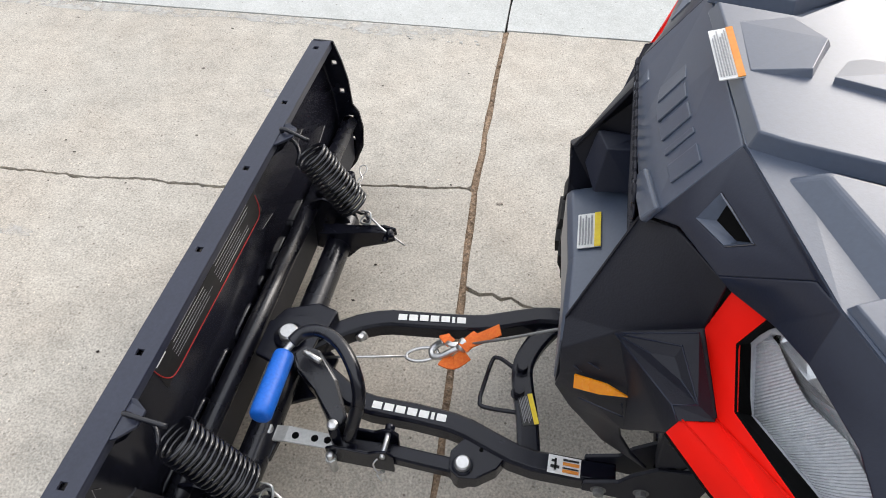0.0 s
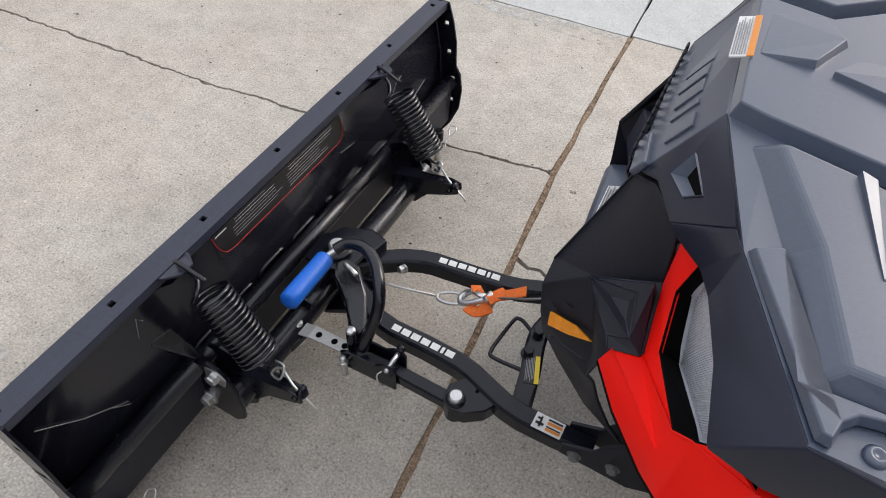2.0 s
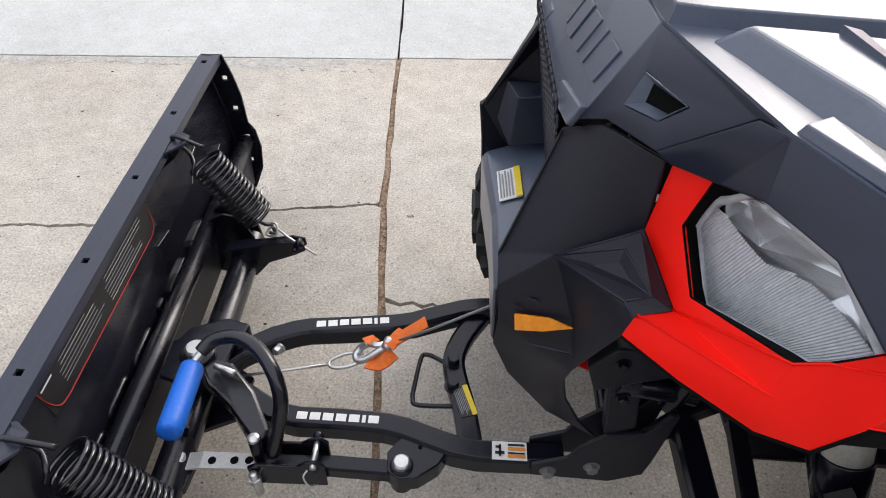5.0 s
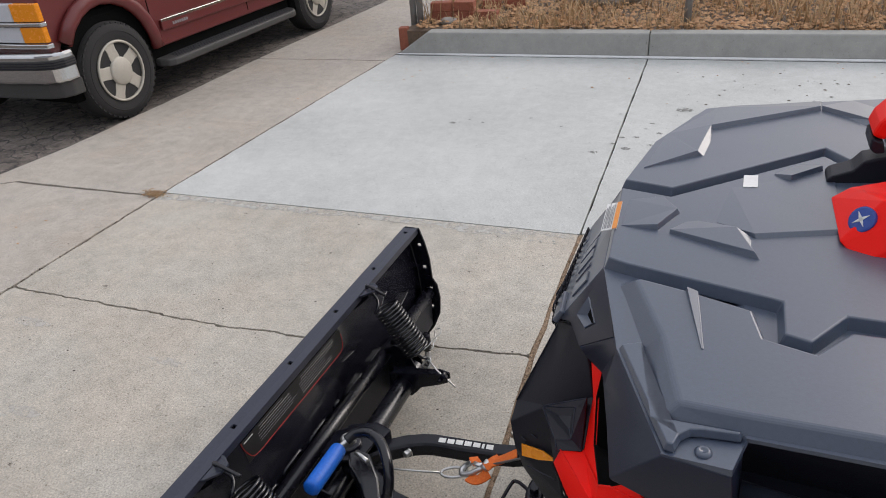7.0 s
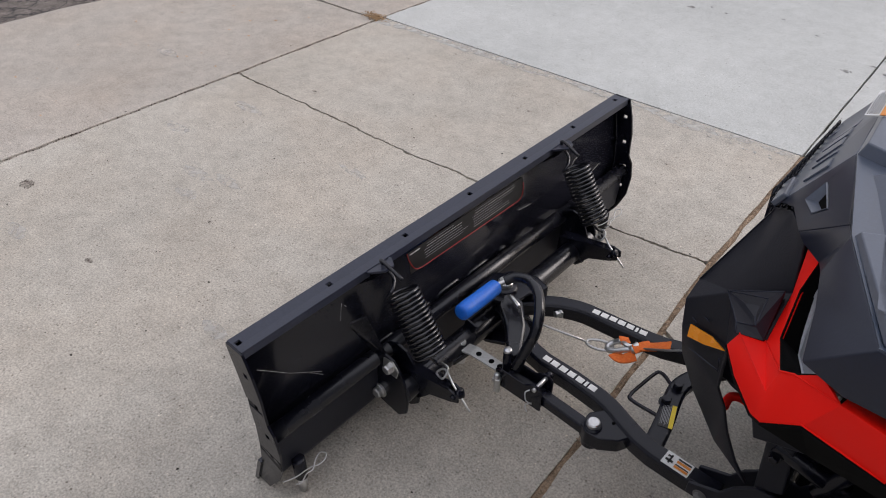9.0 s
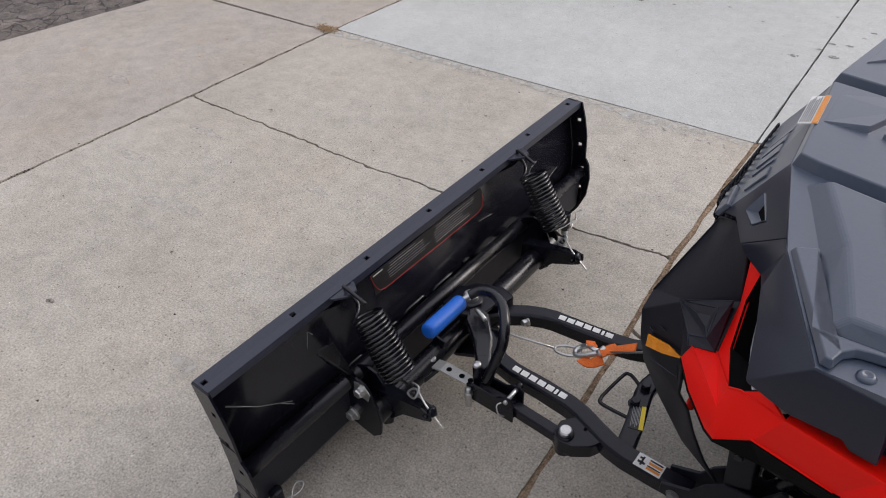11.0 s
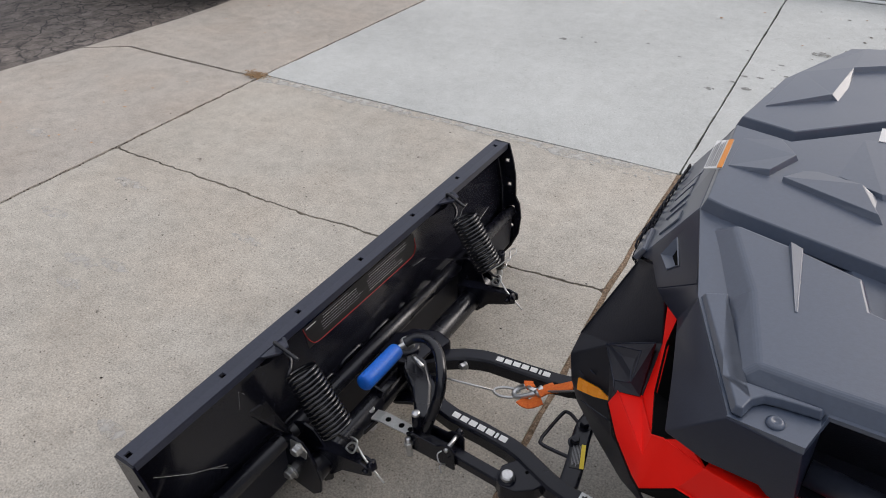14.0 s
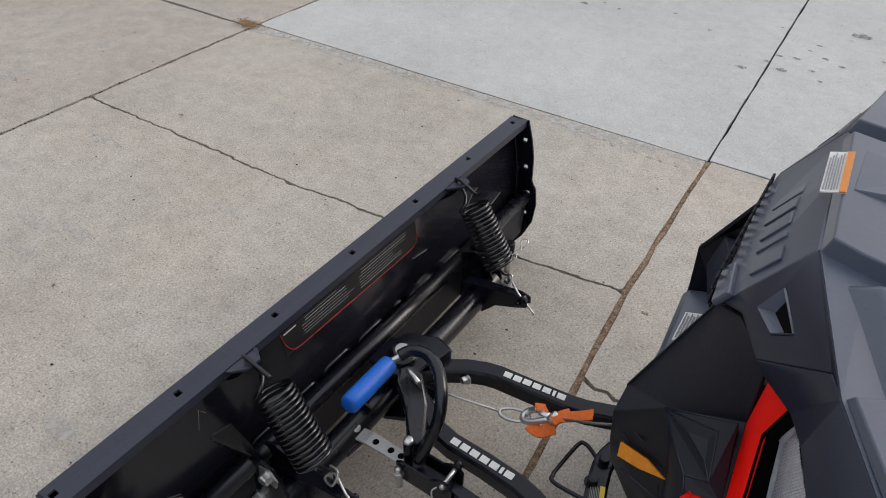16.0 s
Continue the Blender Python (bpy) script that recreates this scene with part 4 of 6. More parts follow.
EAR = [(-0.360, 0.112), (-0.352, 0.235), (-0.335, 0.268), (-0.302, 0.284), (-0.272, 0.278), (-0.252, 0.252), (-0.236, 0.212), (-0.228, 0.165), (-0.236, 0.112), (-0.262, 0.086), (-0.300, 0.092), (-0.335, 0.100)]
for y in (-2.192, -2.148, -1.392, -1.348):
    finish(pw("hinge_ear", poly_bm([(x, y, z) for x, z in EAR], (0, 0.008, 0)), STEEL, "rounded black hinge plate"), bevel=0.002)
for y, s in ((-2.196, -1), (-1.338, 1)):
    for bx, bz, br in ((-0.280, 0.256, 0.014), (-0.325, 0.135, 0.016)):
        hb = hex_bolt("hinge_bolt", (0, 0, 0), (0, s, 0), br, 0.015, ZINC, plow, "bright zinc hinge bolt")
        hb.location = (bx + 0.24, y + 1.776, bz)
    finish(pw("bolt_plate", poly_bm([(-0.305, y - 0.001, 0.236), (-0.300, y - 0.001, 0.278), (-0.268, y - 0.001, 0.284), (-0.250, y - 0.001, 0.262), (-0.258, y - 0.001, 0.232)], (0, 0.003, 0)), ZINC, "bent zinc keeper plate"), bevel=0.001)
finish(pw("tall_tab", poly_bm([(-0.345, -2.183, 0.245), (-0.349, -2.250, 0.392), (-0.346, -2.248, 0.404), (-0.340, -2.206, 0.400), (-0.320, -2.164, 0.240)], 0.005), GLOSS, "tall bent black tab"), bevel=0.001)
# skid foot at each end
for y in (-2.43, -1.09):
    finish(pp("skid_post", cyl_bm((-0.335, y - 0.024, 0.0), (-0.335, y - 0.024, 0.06), 0.011, 16), ZINC, "zinc skid shoe post"), True)
    finish(pp("skid_sleeve", cyl_bm((-0.335, y - 0.024, 0.055), (-0.335, y - 0.024, 0.125), 0.016, 20, 0.002), STEEL), True)
    wire = smooth_path([(-0.336, y - 0.075, 0.085), (-0.322, y - 0.045, 0.088), (-0.312, y - 0.012, 0.098), (-0.300, y + 0.004, 0.104), (-0.296, y + 0.022, 0.110), (-0.305, y + 0.034, 0.114), (-0.318, y + 0.026, 0.112), (-0.314, y + 0.008, 0.106), (-0.302, y - 0.010, 0.100), (-0.306, y - 0.026, 0.096), (-0.300, y - 0.046, 0.090), (-0.308, y - 0.058, 0.086)], 5)
    finish(pp("hairpin_clip", sweep_bm(wire, 0.0019, 6), ZINC, "bright wire hairpin clip"), True)
# pivot and push arms
finish(pw("pivot_plate", poly_bm([(-0.30, -1.875, 0.130), (-0.235, -1.880, 0.130), (-0.175, -1.850, 0.130), (-0.165, -1.750, 0.130), (-0.215, -1.715, 0.130), (-0.30, -1.720, 0.130)], (0, 0, 0.012)), STEEL), bevel=0.002)
finish(pw("pivot_plate", poly_bm([(-0.300, -1.850, 0.262), (-0.262, -1.862, 0.262), (-0.215, -1.848, 0.262), (-0.185, -1.815, 0.262), (-0.180, -1.765, 0.262), (-0.215, -1.735, 0.262), (-0.262, -1.740, 0.262), (-0.300, -1.765, 0.262)], (0, 0, 0.012)), STEEL, "rounded black pivot plate"), bevel=0.003)
finish(pw("pivot_boss", cyl_bm((-0.240, -1.800, 0.10), (-0.240, -1.800, 0.285), 0.034, 28, 0.004), STEEL), True)
finish(pw("pivot_pin", cyl_bm((-0.240, -1.800, 0.275), (-0.240, -1.800, 0.302), 0.0205, 28, 0.004), ZINC, "bright pivot pin head"), smooth=35)
finish(pw("pivot_yoke", poly_bm([(-0.285, -1.78, 0.20), (-0.300, -1.745, 0.20), (-0.285, -1.715, 0.20), (-0.215, -1.685, 0.20), (-0.165, -1.700, 0.20), (-0.175, -1.755, 0.20)], (0, 0, 0.058)), STEEL, "black pivot yoke"), bevel=0.006)
near = [(-0.225, -1.800, 0.208), (-0.150, -1.846, 0.209), (-0.085, -1.886, 0.209), (-0.035, -1.896, 0.209), (0.050, -1.897, 0.209), (0.130, -1.903, 0.209), (0.165, -1.911, 0.209), (0.215, -1.930, 0.209), (0.260, -1.946, 0.209), (0.300, -1.953, 0.209), (0.380, -1.955, 0.211), (0.455, -1.954, 0.214)]
far = [(-0.215, -1.775, 0.208), (-0.180, -1.742, 0.209), (-0.120, -1.700, 0.209), (-0.080, -1.682, 0.209), (-0.050, -1.674, 0.209), (0.050, -1.664, 0.209), (0.130, -1.654, 0.209), (0.165, -1.646, 0.209), (0.225, -1.622, 0.209), (0.270, -1.605, 0.209), (0.300, -1.600, 0.210), (0.380, -1.594, 0.211), (0.455, -1.592, 0.214)]
for run in (near, far):
    finish(pw("push_arm", sweep_bm(run, 0.024, wide=0.0225, square=True), STEEL, "glossy black push arm with white lettering blocks"), bevel=0.0012)
for (ax, ay), (bx, by) in (((-0.036, -1.8975), (0.124, -1.9015)), ((-0.036, -1.674), (0.121, -1.655))):
    # seven plain white blocks in place of the brand lettering
    p, q = Vector((ax, ay, 0.2340)), Vector((bx, by, 0.2340))
    u = (q - p).normalized()
    v = Vector((-u.y, u.x, 0))
    w = (q - p).length / 6.55
    s = 0.0
    for i in range(7):
        ww = w * (0.80 if i != 5 else 0.28)
        o = p + u * s - v * 0.0092
        s += ww + w * 0.20
        bm = bmesh.new()
        bm.faces.new([bm.verts.new(o + u * x + v * y) for x, y in ((0, 0.0012), (ww, 0.0012), (ww, 0.0172), (0, 0.0172))])
        finish(pw("lettering_block", bm, WHITE, "white lettering block"), thick=0.0008)
finish(pw("cross_brace", sweep_bm(smooth_path([(0.290, -1.935, 0.203), (0.276, -1.850, 0.203), (0.258, -1.775, 0.203), (0.255, -1.725, 0.203), (0.276, -1.665, 0.203), (0.318, -1.598, 0.203)], 3), 0.012, wide=0.0225, square=True), STEEL, "black cross brace"), bevel=0.001)
for y in (-1.747, -1.806):
    hb = hex_bolt("brace_bolt", (0, 0, 0), (0, 0, 1), 0.0125, 0.014, STEEL, plow)
    hb.location = (0.253 + 0.24, y + 1.776, 0.217)
loop = smooth_path([(0.245, -1.742, 0.198), (0.214, -1.722, 0.198), (0.197, -1.716, 0.198), (0.186, -1.726, 0.197), (0.176, -1.800, 0.197), (0.175, -1.826, 0.198), (0.186, -1.842, 0.199), (0.262, -1.842, 0.200)], 5)
finish(pw("step_loop", sweep_bm(loop, 0.0048, 10), STEEL, "bent black rod loop"), True)
o, u, v = Vector((0.249 + 0.24, -1.812 + 1.776, 0.2155)), Vector((0.022, -0.067, 0)), Vector((0.067, 0.022, 0))
patch("safety_label", o, u, v, 0.070, 0.034, BLACKINK, plow, "black label with a yellow band", 0.001)
patch("label_band", o + v.normalized() * 0.023, u, v, 0.070, 0.010, YELLOW, plow, lift=0.002)
bars("label_print", o, u, v, [(0.004 + 0.001 * (i % 2), 0.003 + 0.0033 * i, 0.061 - 0.004 * (i % 3), 0.0015) for i in range(6)], GREYTXT, plow, 0.0022)
for ox, oy, su in ((0.326, -1.9745, 1.0), (0.336, -1.6105, 0.9)):
    o, u, v = Vector((ox + 0.24, oy + 1.776, 0.2352)), Vector((1, -0.02, 0)), Vector((0.02, 1, 0))
    patch("safety_label", o, u, v, 0.062 * su, 0.0365 * su, WHITE, plow, "white label with orange bands", 0.001)
    bars("label_bands", o, u, v, [(0.028 * su, (0.004 + 0.0145 * i) * su, 0.031 * su, 0.0062 * su) for i in range(2)], ORVINYL, plow, 0.0026)
    bars("label_print", o, u, v, [(0.028 * su, 0.0115 * su, 0.03 * su, 0.003), (0.028 * su, 0.0275 * su, 0.03 * su, 0.004), (0.012 * su, 0.006, 0.004, 0.024 * su), (0.005, 0.010, 0.017 * su, 0.006), (0.006, 0.022, 0.010, 0.005)], BLACKINK, plow, 0.0026)
# blade angle bar with its pin, strap and grip
finish(pw("angle_bar", sweep_bm([(0.168, -1.989, 0.205), (0.02, -1.982, 0.205), (-0.085, -1.984, 0.205)], 0.0155, wide=0.0155, square=True), STEEL, "square black angle bar"), bevel=0.001)
finish(pw("angle_gusset", poly_bm([(0.138, -1.962, 0.226), (0.168, -1.921, 0.226), (0.238, -1.938, 0.226), (0.246, -1.958, 0.226), (0.232, -1.984, 0.226), (0.196, -2.010, 0.226), (0.162, -2.014, 0.226), (0.141, -2.000, 0.226)], (0, 0, -0.042)), STEEL, "black gusset plate"), bevel=0.003)
# black disc painted as the shade inside the hole
finish(pw("gusset_hole", cyl_bm((0.197, -1.951, 0.224), (0.197, -1.951, 0.2272), 0.004, 12), VOID), True)
finish(pw("angle_pin", cyl_bm((0.166, -1.989, 0.21), (0.166, -1.989, 0.243), 0.0155, 28, 0.003), ZINC, "bright pin head"), smooth=35)
finish(pw("pin_skirt", cyl_bm((0.166, -1.989, 0.165), (0.166, -1.989, 0.231), 0.021, 24, 0.003), STEEL), smooth=35)
for y in (-2.008, -1.962):
    finish(pw("fork_plate", poly_bm([(-0.100, y, 0.180), (-0.104, y, 0.230), (-0.090, y, 0.240), (-0.015, y, 0.240), (0.0, y, 0.252), (0.020, y, 0.258), (0.034, y, 0.244), (0.034, y, 0.180)], (0, 0.006, 0)), STEEL, "black fork plate"), bevel=0.002)
finish(pw("fork_bridge", box_bm(-0.100, 0.030, -2.002, -1.962, 0.182, 0.188), STEEL), bevel=0.001)
finish(pw("lock_pin", cyl_bm((-0.088, -1.984, 0.17), (-0.088, -1.984, 0.284), 0.0105, 18, 0.002), STEEL, "upright black lock pin"), True)
finish(pw("lock_pin_cap", cyl_bm((-0.088, -1.984, 0.283), (-0.088, -1.984, 0.292), 0.0108, 18, 0.002), ZINC), True)
finish(pw("fork_bolt", cyl_bm((0.014, -2.014, 0.246), (0.014, -1.952, 0.246), 0.0055, 14, 0.001), ZINC, "zinc cross bolt"), True)
finish(pw("fork_bolt_head", cyl_bm((0.014, -1.956, 0.246), (0.014, -1.943, 0.246), 0.010, 14, 0.002), STEEL), True)
ring = smooth_path([(0.006, -2.016, 0.246), (0.000, -2.026, 0.240), (0.010, -2.034, 0.226), (0.020, -2.026, 0.216), (0.012, -2.020, 0.205), (0.004, -2.026, 0.196), (0.014, -2.032, 0.186)], 5)
finish(pw("hairpin_clip", sweep_bm(ring, 0.0018, 6), ZINC, "thin wire hairpin clip"), True)
finish(pw("keeper_bolt", cyl_bm((-0.092, -2.016, 0.228), (-0.086, -2.020, 0.170), 0.008, 14, 0.002), ZINC, "short zinc keeper bolt"), True)
finish(pw("keeper_nut", cyl_bm((-0.0905, -2.017, 0.214), (-0.0895, -2.018, 0.204), 0.012, 6), ZINC), bevel=0.001)
finish(pw("angle_strap", shell_bm([(-0.256, -1.995, 0.196), (-0.222, -1.996, 0.197), (-0.196, -1.998, 0.207), (-0.082, -2.000, 0.216), (-0.082, -1.970, 0.216), (-0.196, -1.964, 0.207), (-0.222, -1.962, 0.197), (-0.256, -1.961, 0.196)], [(0, 1, 6, 7), (1, 2, 5, 6), (2, 3, 4, 5)]), STRAPZ, "flat bent zinc strap with adjusting holes"), thick=0.005, bevel=0.0008)
# strap holes are black discs, their inner shade put into the colour
for x in (-0.176, -0.135, -0.108):
    hz = 0.207 + (x + 0.196) * 0.079
    pw("strap_hole", lathe_bm([(x, -1.983, hz - 0.003), (x, -1.983, hz + 0.0009)], [0.0075, 0.0075], (-0.08, 0, 1), 18), VOID)
finish(pw("strap_pin", cyl_bm((-0.241, -1.978, 0.13), (-0.241, -1.978, 0.2085), 0.0145, 24, 0.003), ZINC, "bright strap pin"), smooth=35)
finish(pw("strap_mount", poly_bm([(-0.275, -1.925, 0.188), (-0.238, -1.922, 0.188), (-0.222, -1.940, 0.188), (-0.212, -1.980, 0.188), (-0.218, -2.030, 0.188), (-0.240, -2.042, 0.188), (-0.275, -2.035, 0.188)], (0, 0, -0.018)), STEEL, "black strap mounting plate"), bevel=0.003)
finish(pw("mount_web", poly_bm([(-0.272, -1.936, 0.19), (-0.232, -1.934, 0.212), (-0.225, -1.930, 0.235), (-0.262, -1.928, 0.24)], (0, -0.006, 0)), STEEL), bevel=0.001)
finish(pw("lever_rod", sweep_bm(smooth_path([(-0.204, -1.915, 0.369), (-0.197, -1.885, 0.372), (-0.185, -1.866, 0.380)], 4), 0.0075, 12), ZINC, "bare steel lever rod"), True)
bar = smooth_path([(-0.192, -1.872, 0.376), (-0.172, -1.854, 0.388), (-0.130, -1.856, 0.402), (-0.085, -1.884, 0.408), (-0.050, -1.925, 0.398), (-0.036, -1.956, 0.362), (-0.046, -1.974, 0.305), (-0.060, -1.984, 0.244)], 7)
finish(pw("lift_lever", sweep_bm(bar, 0.0130, 18), GLOSS, "bent round black lever"), True)
# black disc in place of the lever's shaded bore
pw("lever_bore", cyl_bm((-0.0600, -1.984, 0.2445), (-0.0604, -1.9843, 0.2425), 0.0095, 16), VOID)
grip = lathe_bm([(-0.2015, -1.896, 0.3675), (-0.2012, -1.899, 0.368), (-0.2005, -1.905, 0.3685), (-0.194, -2.020, 0.3815), (-0.1925, -2.036, 0.3835), (-0.1923, -2.041, 0.384), (-0.1922, -2.043, 0.3843)], [0.014, 0.0195, 0.0208, 0.0212, 0.0206, 0.0175, 0.010], (0.009, -0.145, 0.0165), 28)
finish(pw("lever_grip", grip, BLUE, "bright blue rubber grip"), True)
finish(pw("lever_bracket", poly_bm([(-0.214, -1.850, 0.300), (-0.196, -1.825, 0.302), (-0.158, -1.832, 0.300), (-0.110, -1.882, 0.282), (-0.070, -1.952, 0.262), (-0.082, -1.970, 0.260), (-0.108, -1.962, 0.262), (-0.150, -1.912, 0.280), (-0.195, -1.880, 0.298)], (0, 0, -0.040)), GLOSS, "black pressed lever bracket"), bevel=0.007)
finish(pw("lever_link", cyl_bm((-0.186, -1.853, 0.316), (-0.146, -1.866, 0.310), 0.0065, 14, 0.002), ZINC, "short zinc lever link"), True)
wb = hex_bolt("arm_bolt", (0, 0, 0), (-0.35, -1, 0.1), 0.0105, 0.013, ZINC, plow, "zinc bolt in the arm's side")
wb.location = (-0.110 + 0.24, -1.722 + 1.776, 0.208)

# ---------- winch line with hook and strap ----------
winch = thing("winch_hook", "steel hook with orange pull strap on a winch rope", "winch hook", at=(0.060, -1.696, 0.16))


def wp(name, bm, material, label=""):
    for v in bm.verts:
        v.co -= Vector((0.05, -1.69, 0.16))
    return part(name, bm, material, winch, label)


finish(wp("lower_rope", sweep_bm([(-0.215, -1.778, 0.186), (-0.11, -1.760, 0.190), (-0.012, -1.742, 0.195)], 0.0030, 8), ZINC, "thin wire rope"), True)
eye = [(0.022 + 0.035 * math.cos(a * 0.3927) - 0.003 * math.sin(a * 0.3927), -1.735 + 0.007 * math.cos(a * 0.3927) + 0.017 * math.sin(a * 0.3927), 0.201 + 0.006 * math.cos(a * 0.3927)) for a in range(16)]
finish(wp("wire_eye", sweep_bm(eye, 0.0038, 8, closed=True), ZINC, "pressed steel thimble eye"), True)
hk = smooth_path([(0.068, -1.714, 0.232), (0.052, -1.714, 0.218), (0.042, -1.726, 0.208), (0.048, -1.740, 0.208), (0.066, -1.741, 0.216), (0.088, -1.733, 0.229), (0.108, -1.724, 0.240)], 6)
finish(wp("hook", sweep_bm(hk, 0.0075, 10), ZINC, "forged steel snap hook"), True)
finish(wp("hook_latch", sweep_bm([(0.068, -1.715, 0.234), (0.086, -1.722, 0.238), (0.102, -1.722, 0.242)], 0.003, wide=0.006, square=True), ZINC), True)
finish(wp("hook_swivel", cyl_bm((0.104, -1.732, 0.236), (0.116, -1.712, 0.250), 0.012, 18, 0.003), ZINC), True)
for path, w in (([(0.064, -1.694, 0.228), (0.072, -1.708, 0.236), (0.084, -1.716, 0.234)], 0.012), ([(0.070, -1.748, 0.214), (0.096, -1.757, 0.222), (0.122, -1.738, 0.236)], 0.016), ([(0.112, -1.735, 0.250), (0.128, -1.716, 0.258), (0.140, -1.700, 0.258)], 0.014), ([(0.122, -1.722, 0.256), (0.150, -1.712, 0.268), (0.186, -1.700, 0.290)], 0.014)):
    finish(wp("pull_strap", sweep_bm(smooth_path(path, 4), 0.0022, wide=w, square=True), ORANGE, "folded bright orange webbing"))
finish(wp("winch_rope", sweep_bm([(0.114, -1.722, 0.245), (0.2, -1.735, 0.31), (0.36, -1.765, 0.45)], 0.003, 8), GALV), True)

# unseen plain wall, added behind the camera to darken what the bike reflects
house = thing("house", "unseen plain grey wall added behind the camera to shade the bike", "house", kind="structure", at=(1.0, -6.0, -0.07))
SIDING = mat("grey_painted_siding", (0.20, 0.215, 0.245), 0.7, vary=0.08, scale=2, bump=0.1)
for k in range(18):
    z0 = 0.15 + k * 0.17
    part("siding_board", box_bm(-8.0, 8.0, -0.012 - 0.0004 * (k % 3), 0.014, z0, z0 + 0.168), SIDING, house)
part("wall", box_bm(-8.0, 8.0, -0.22, -0.014, -0.3, 3.25), SIDING, house)

# ---------- quad bike ----------
YC = -1.825
BASE = Vector((0.95, YC, 0))
quad = thing("quad_bike", "dark grey quad bike with red fender trim, plow mounted in front", "quad bike", at=tuple(BASE))


def qp(name, bm, material, label="", parent=quad, **kw):
    for v in bm.verts:
        v.co -= BASE
    return finish(part(name, bm, material, parent, label), **kw)


LINE = Vector((-0.0436, 0.999, 0))


def mirrored(points):
    """The other side of the bike, which stands turned by 2.5 degrees."""
    out = []
    for p in points:
        p = Vector(p)
        d = (p - Vector((0.45, YC, 0))).dot(LINE)
        out.append(tuple(p - LINE * (2 * d)))
    return out


def both(name, verts, faces, material, label="", **kw):
    a = qp(name, shell_bm(verts, faces), material, label, **kw)
    b = qp(name, shell_bm(mirrored(verts), [f[::-1] for f in faces]), material, label, **kw)
    return a, b


# hood: base skin, then raised panels parted by grooves


def hood_z(x):
    return 1.056 + 0.09 * (x - 0.444)


def flat(points, lift=0.0):
    return [(x, y, hood_z(x) + lift) for x, y in points]


RIM = [(0.436, -1.980), (0.491, -2.183), (0.568, -2.350), (0.636, -2.356), (0.648, -2.312), (1.02, -2.336)]
rim = flat(RIM)
rim[3] = (0.636, -2.356, 1.062)
rim[2] = (0.568, -2.350, 1.063)
other = mirrored(rim)
n = len(rim)
top = shell_bm(rim + other, [(i, i + 1, n + i + 1, n + i) for i in range(n - 1)])
qp("hood_skin", top, PLASTIC, "dark grey moulded plastic hood", thick=0.006)


def panel(name, outline, lift, slope=0.012, z=hood_z, round_by=0.0048):
    """A raised panel with sloping sides, moulded on the hood."""
    bm = bmesh.new()
    f = bm.faces.new([bm.verts.new((x, y, z(x) - 0.002)) for x, y in outline])
    f.normal_update()
    if f.normal.z < 0:
        f.normal_flip()
    r = bmesh.ops.extrude_face_region(bm, geom=[f])
    topf = [g for g in r["geom"] if isinstance(g, bmesh.types.BMFace)][0]
    for v in topf.verts:
        v.co.z += lift + 0.002
    bmesh.ops.inset_region(bm, faces=[topf], thickness=slope, use_even_offset=True)
    for v in bm.verts:
        if v.co.z > 0 and not any(g == topf for g in v.link_faces) and abs(v.co.z - z(v.co.x) - lift) < 0.001:
            v.co.z -= lift
    return qp(name, bm, PLASTIC, bevel=round_by, segments=3)


SPINE_N = [(0.438, -1.988), (0.471, -2.004), (0.662, -2.069), (0.677, -2.075), (0.678, -2.146), (0.714, -2.161), (0.756, -2.100), (1.02, -2.135)]
FAR_E = [(0.415, -1.700), (0.509, -1.735), (0.755, -1.552), (0.810, -1.642), (1.02, -1.60)]
panel("hood_panel", SPINE_N + [(x, y - 0.024) for x, y in FAR_E[::-1]], 0.018, 0.006)


def loft(name, base, top, lift):
    """A raised panel whose top outline is given beside its foot outline."""
    bm = bmesh.new()
    lo = [bm.verts.new((x, y, hood_z(x) - 0.002)) for x, y in base]
    up = [bm.verts.new((x, y, hood_z(x) + lift)) for x, y in top]
    k = len(lo)
    for i in range(k):
        bm.faces.new((lo[i], lo[(i + 1) % k], up[(i + 1) % k], up[i]))
    bm.faces.new(up)
    return qp(name, bm, PLASTIC, bevel=0.0048, segments=3)


loft("hood_panel", [(0.482, -2.024), (0.564, -2.054), (0.652, -2.092), (0.666, -2.150), (0.715, -2.169), (0.753, -2.121), (1.02, -2.146), (1.02, -2.333), (0.763, -2.316), (0.643, -2.309), (0.554, -2.303), (0.523, -2.173), (0.466, -2.030)],
     [(0.500, -2.038), (0.562, -2.060), (0.647, -2.097), (0.661, -2.155), (0.716, -2.176), (0.756, -2.127), (1.02, -2.152), (1.02, -2.320), (0.763, -2.302), (0.643, -2.295), (0.577, -2.289), (0.545, -2.170), (0.494, -2.044)], 0.018)
panel("hood_panel", FAR_E + [(1.02, -1.262), (0.60, -1.285), (0.53, -1.30), (0.445, -1.50)], 0.018, 0.006)
BAND = [(0.494, -2.182), (0.523, -2.170), (0.553, -2.304), (0.645, -2.309), (0.643, -2.318), (0.606, -2.319), (0.593, -2.321), (0.584, -2.330), (0.579, -2.348), (0.569, -2.346)]
panel("hood_band", BAND, 0.008, 0.003, round_by=0.0014)
panel("hood_band", [p[:2] for p in mirrored([(x, y, 0) for x, y in BAND])], 0.008, 0.003, round_by=0.0014)


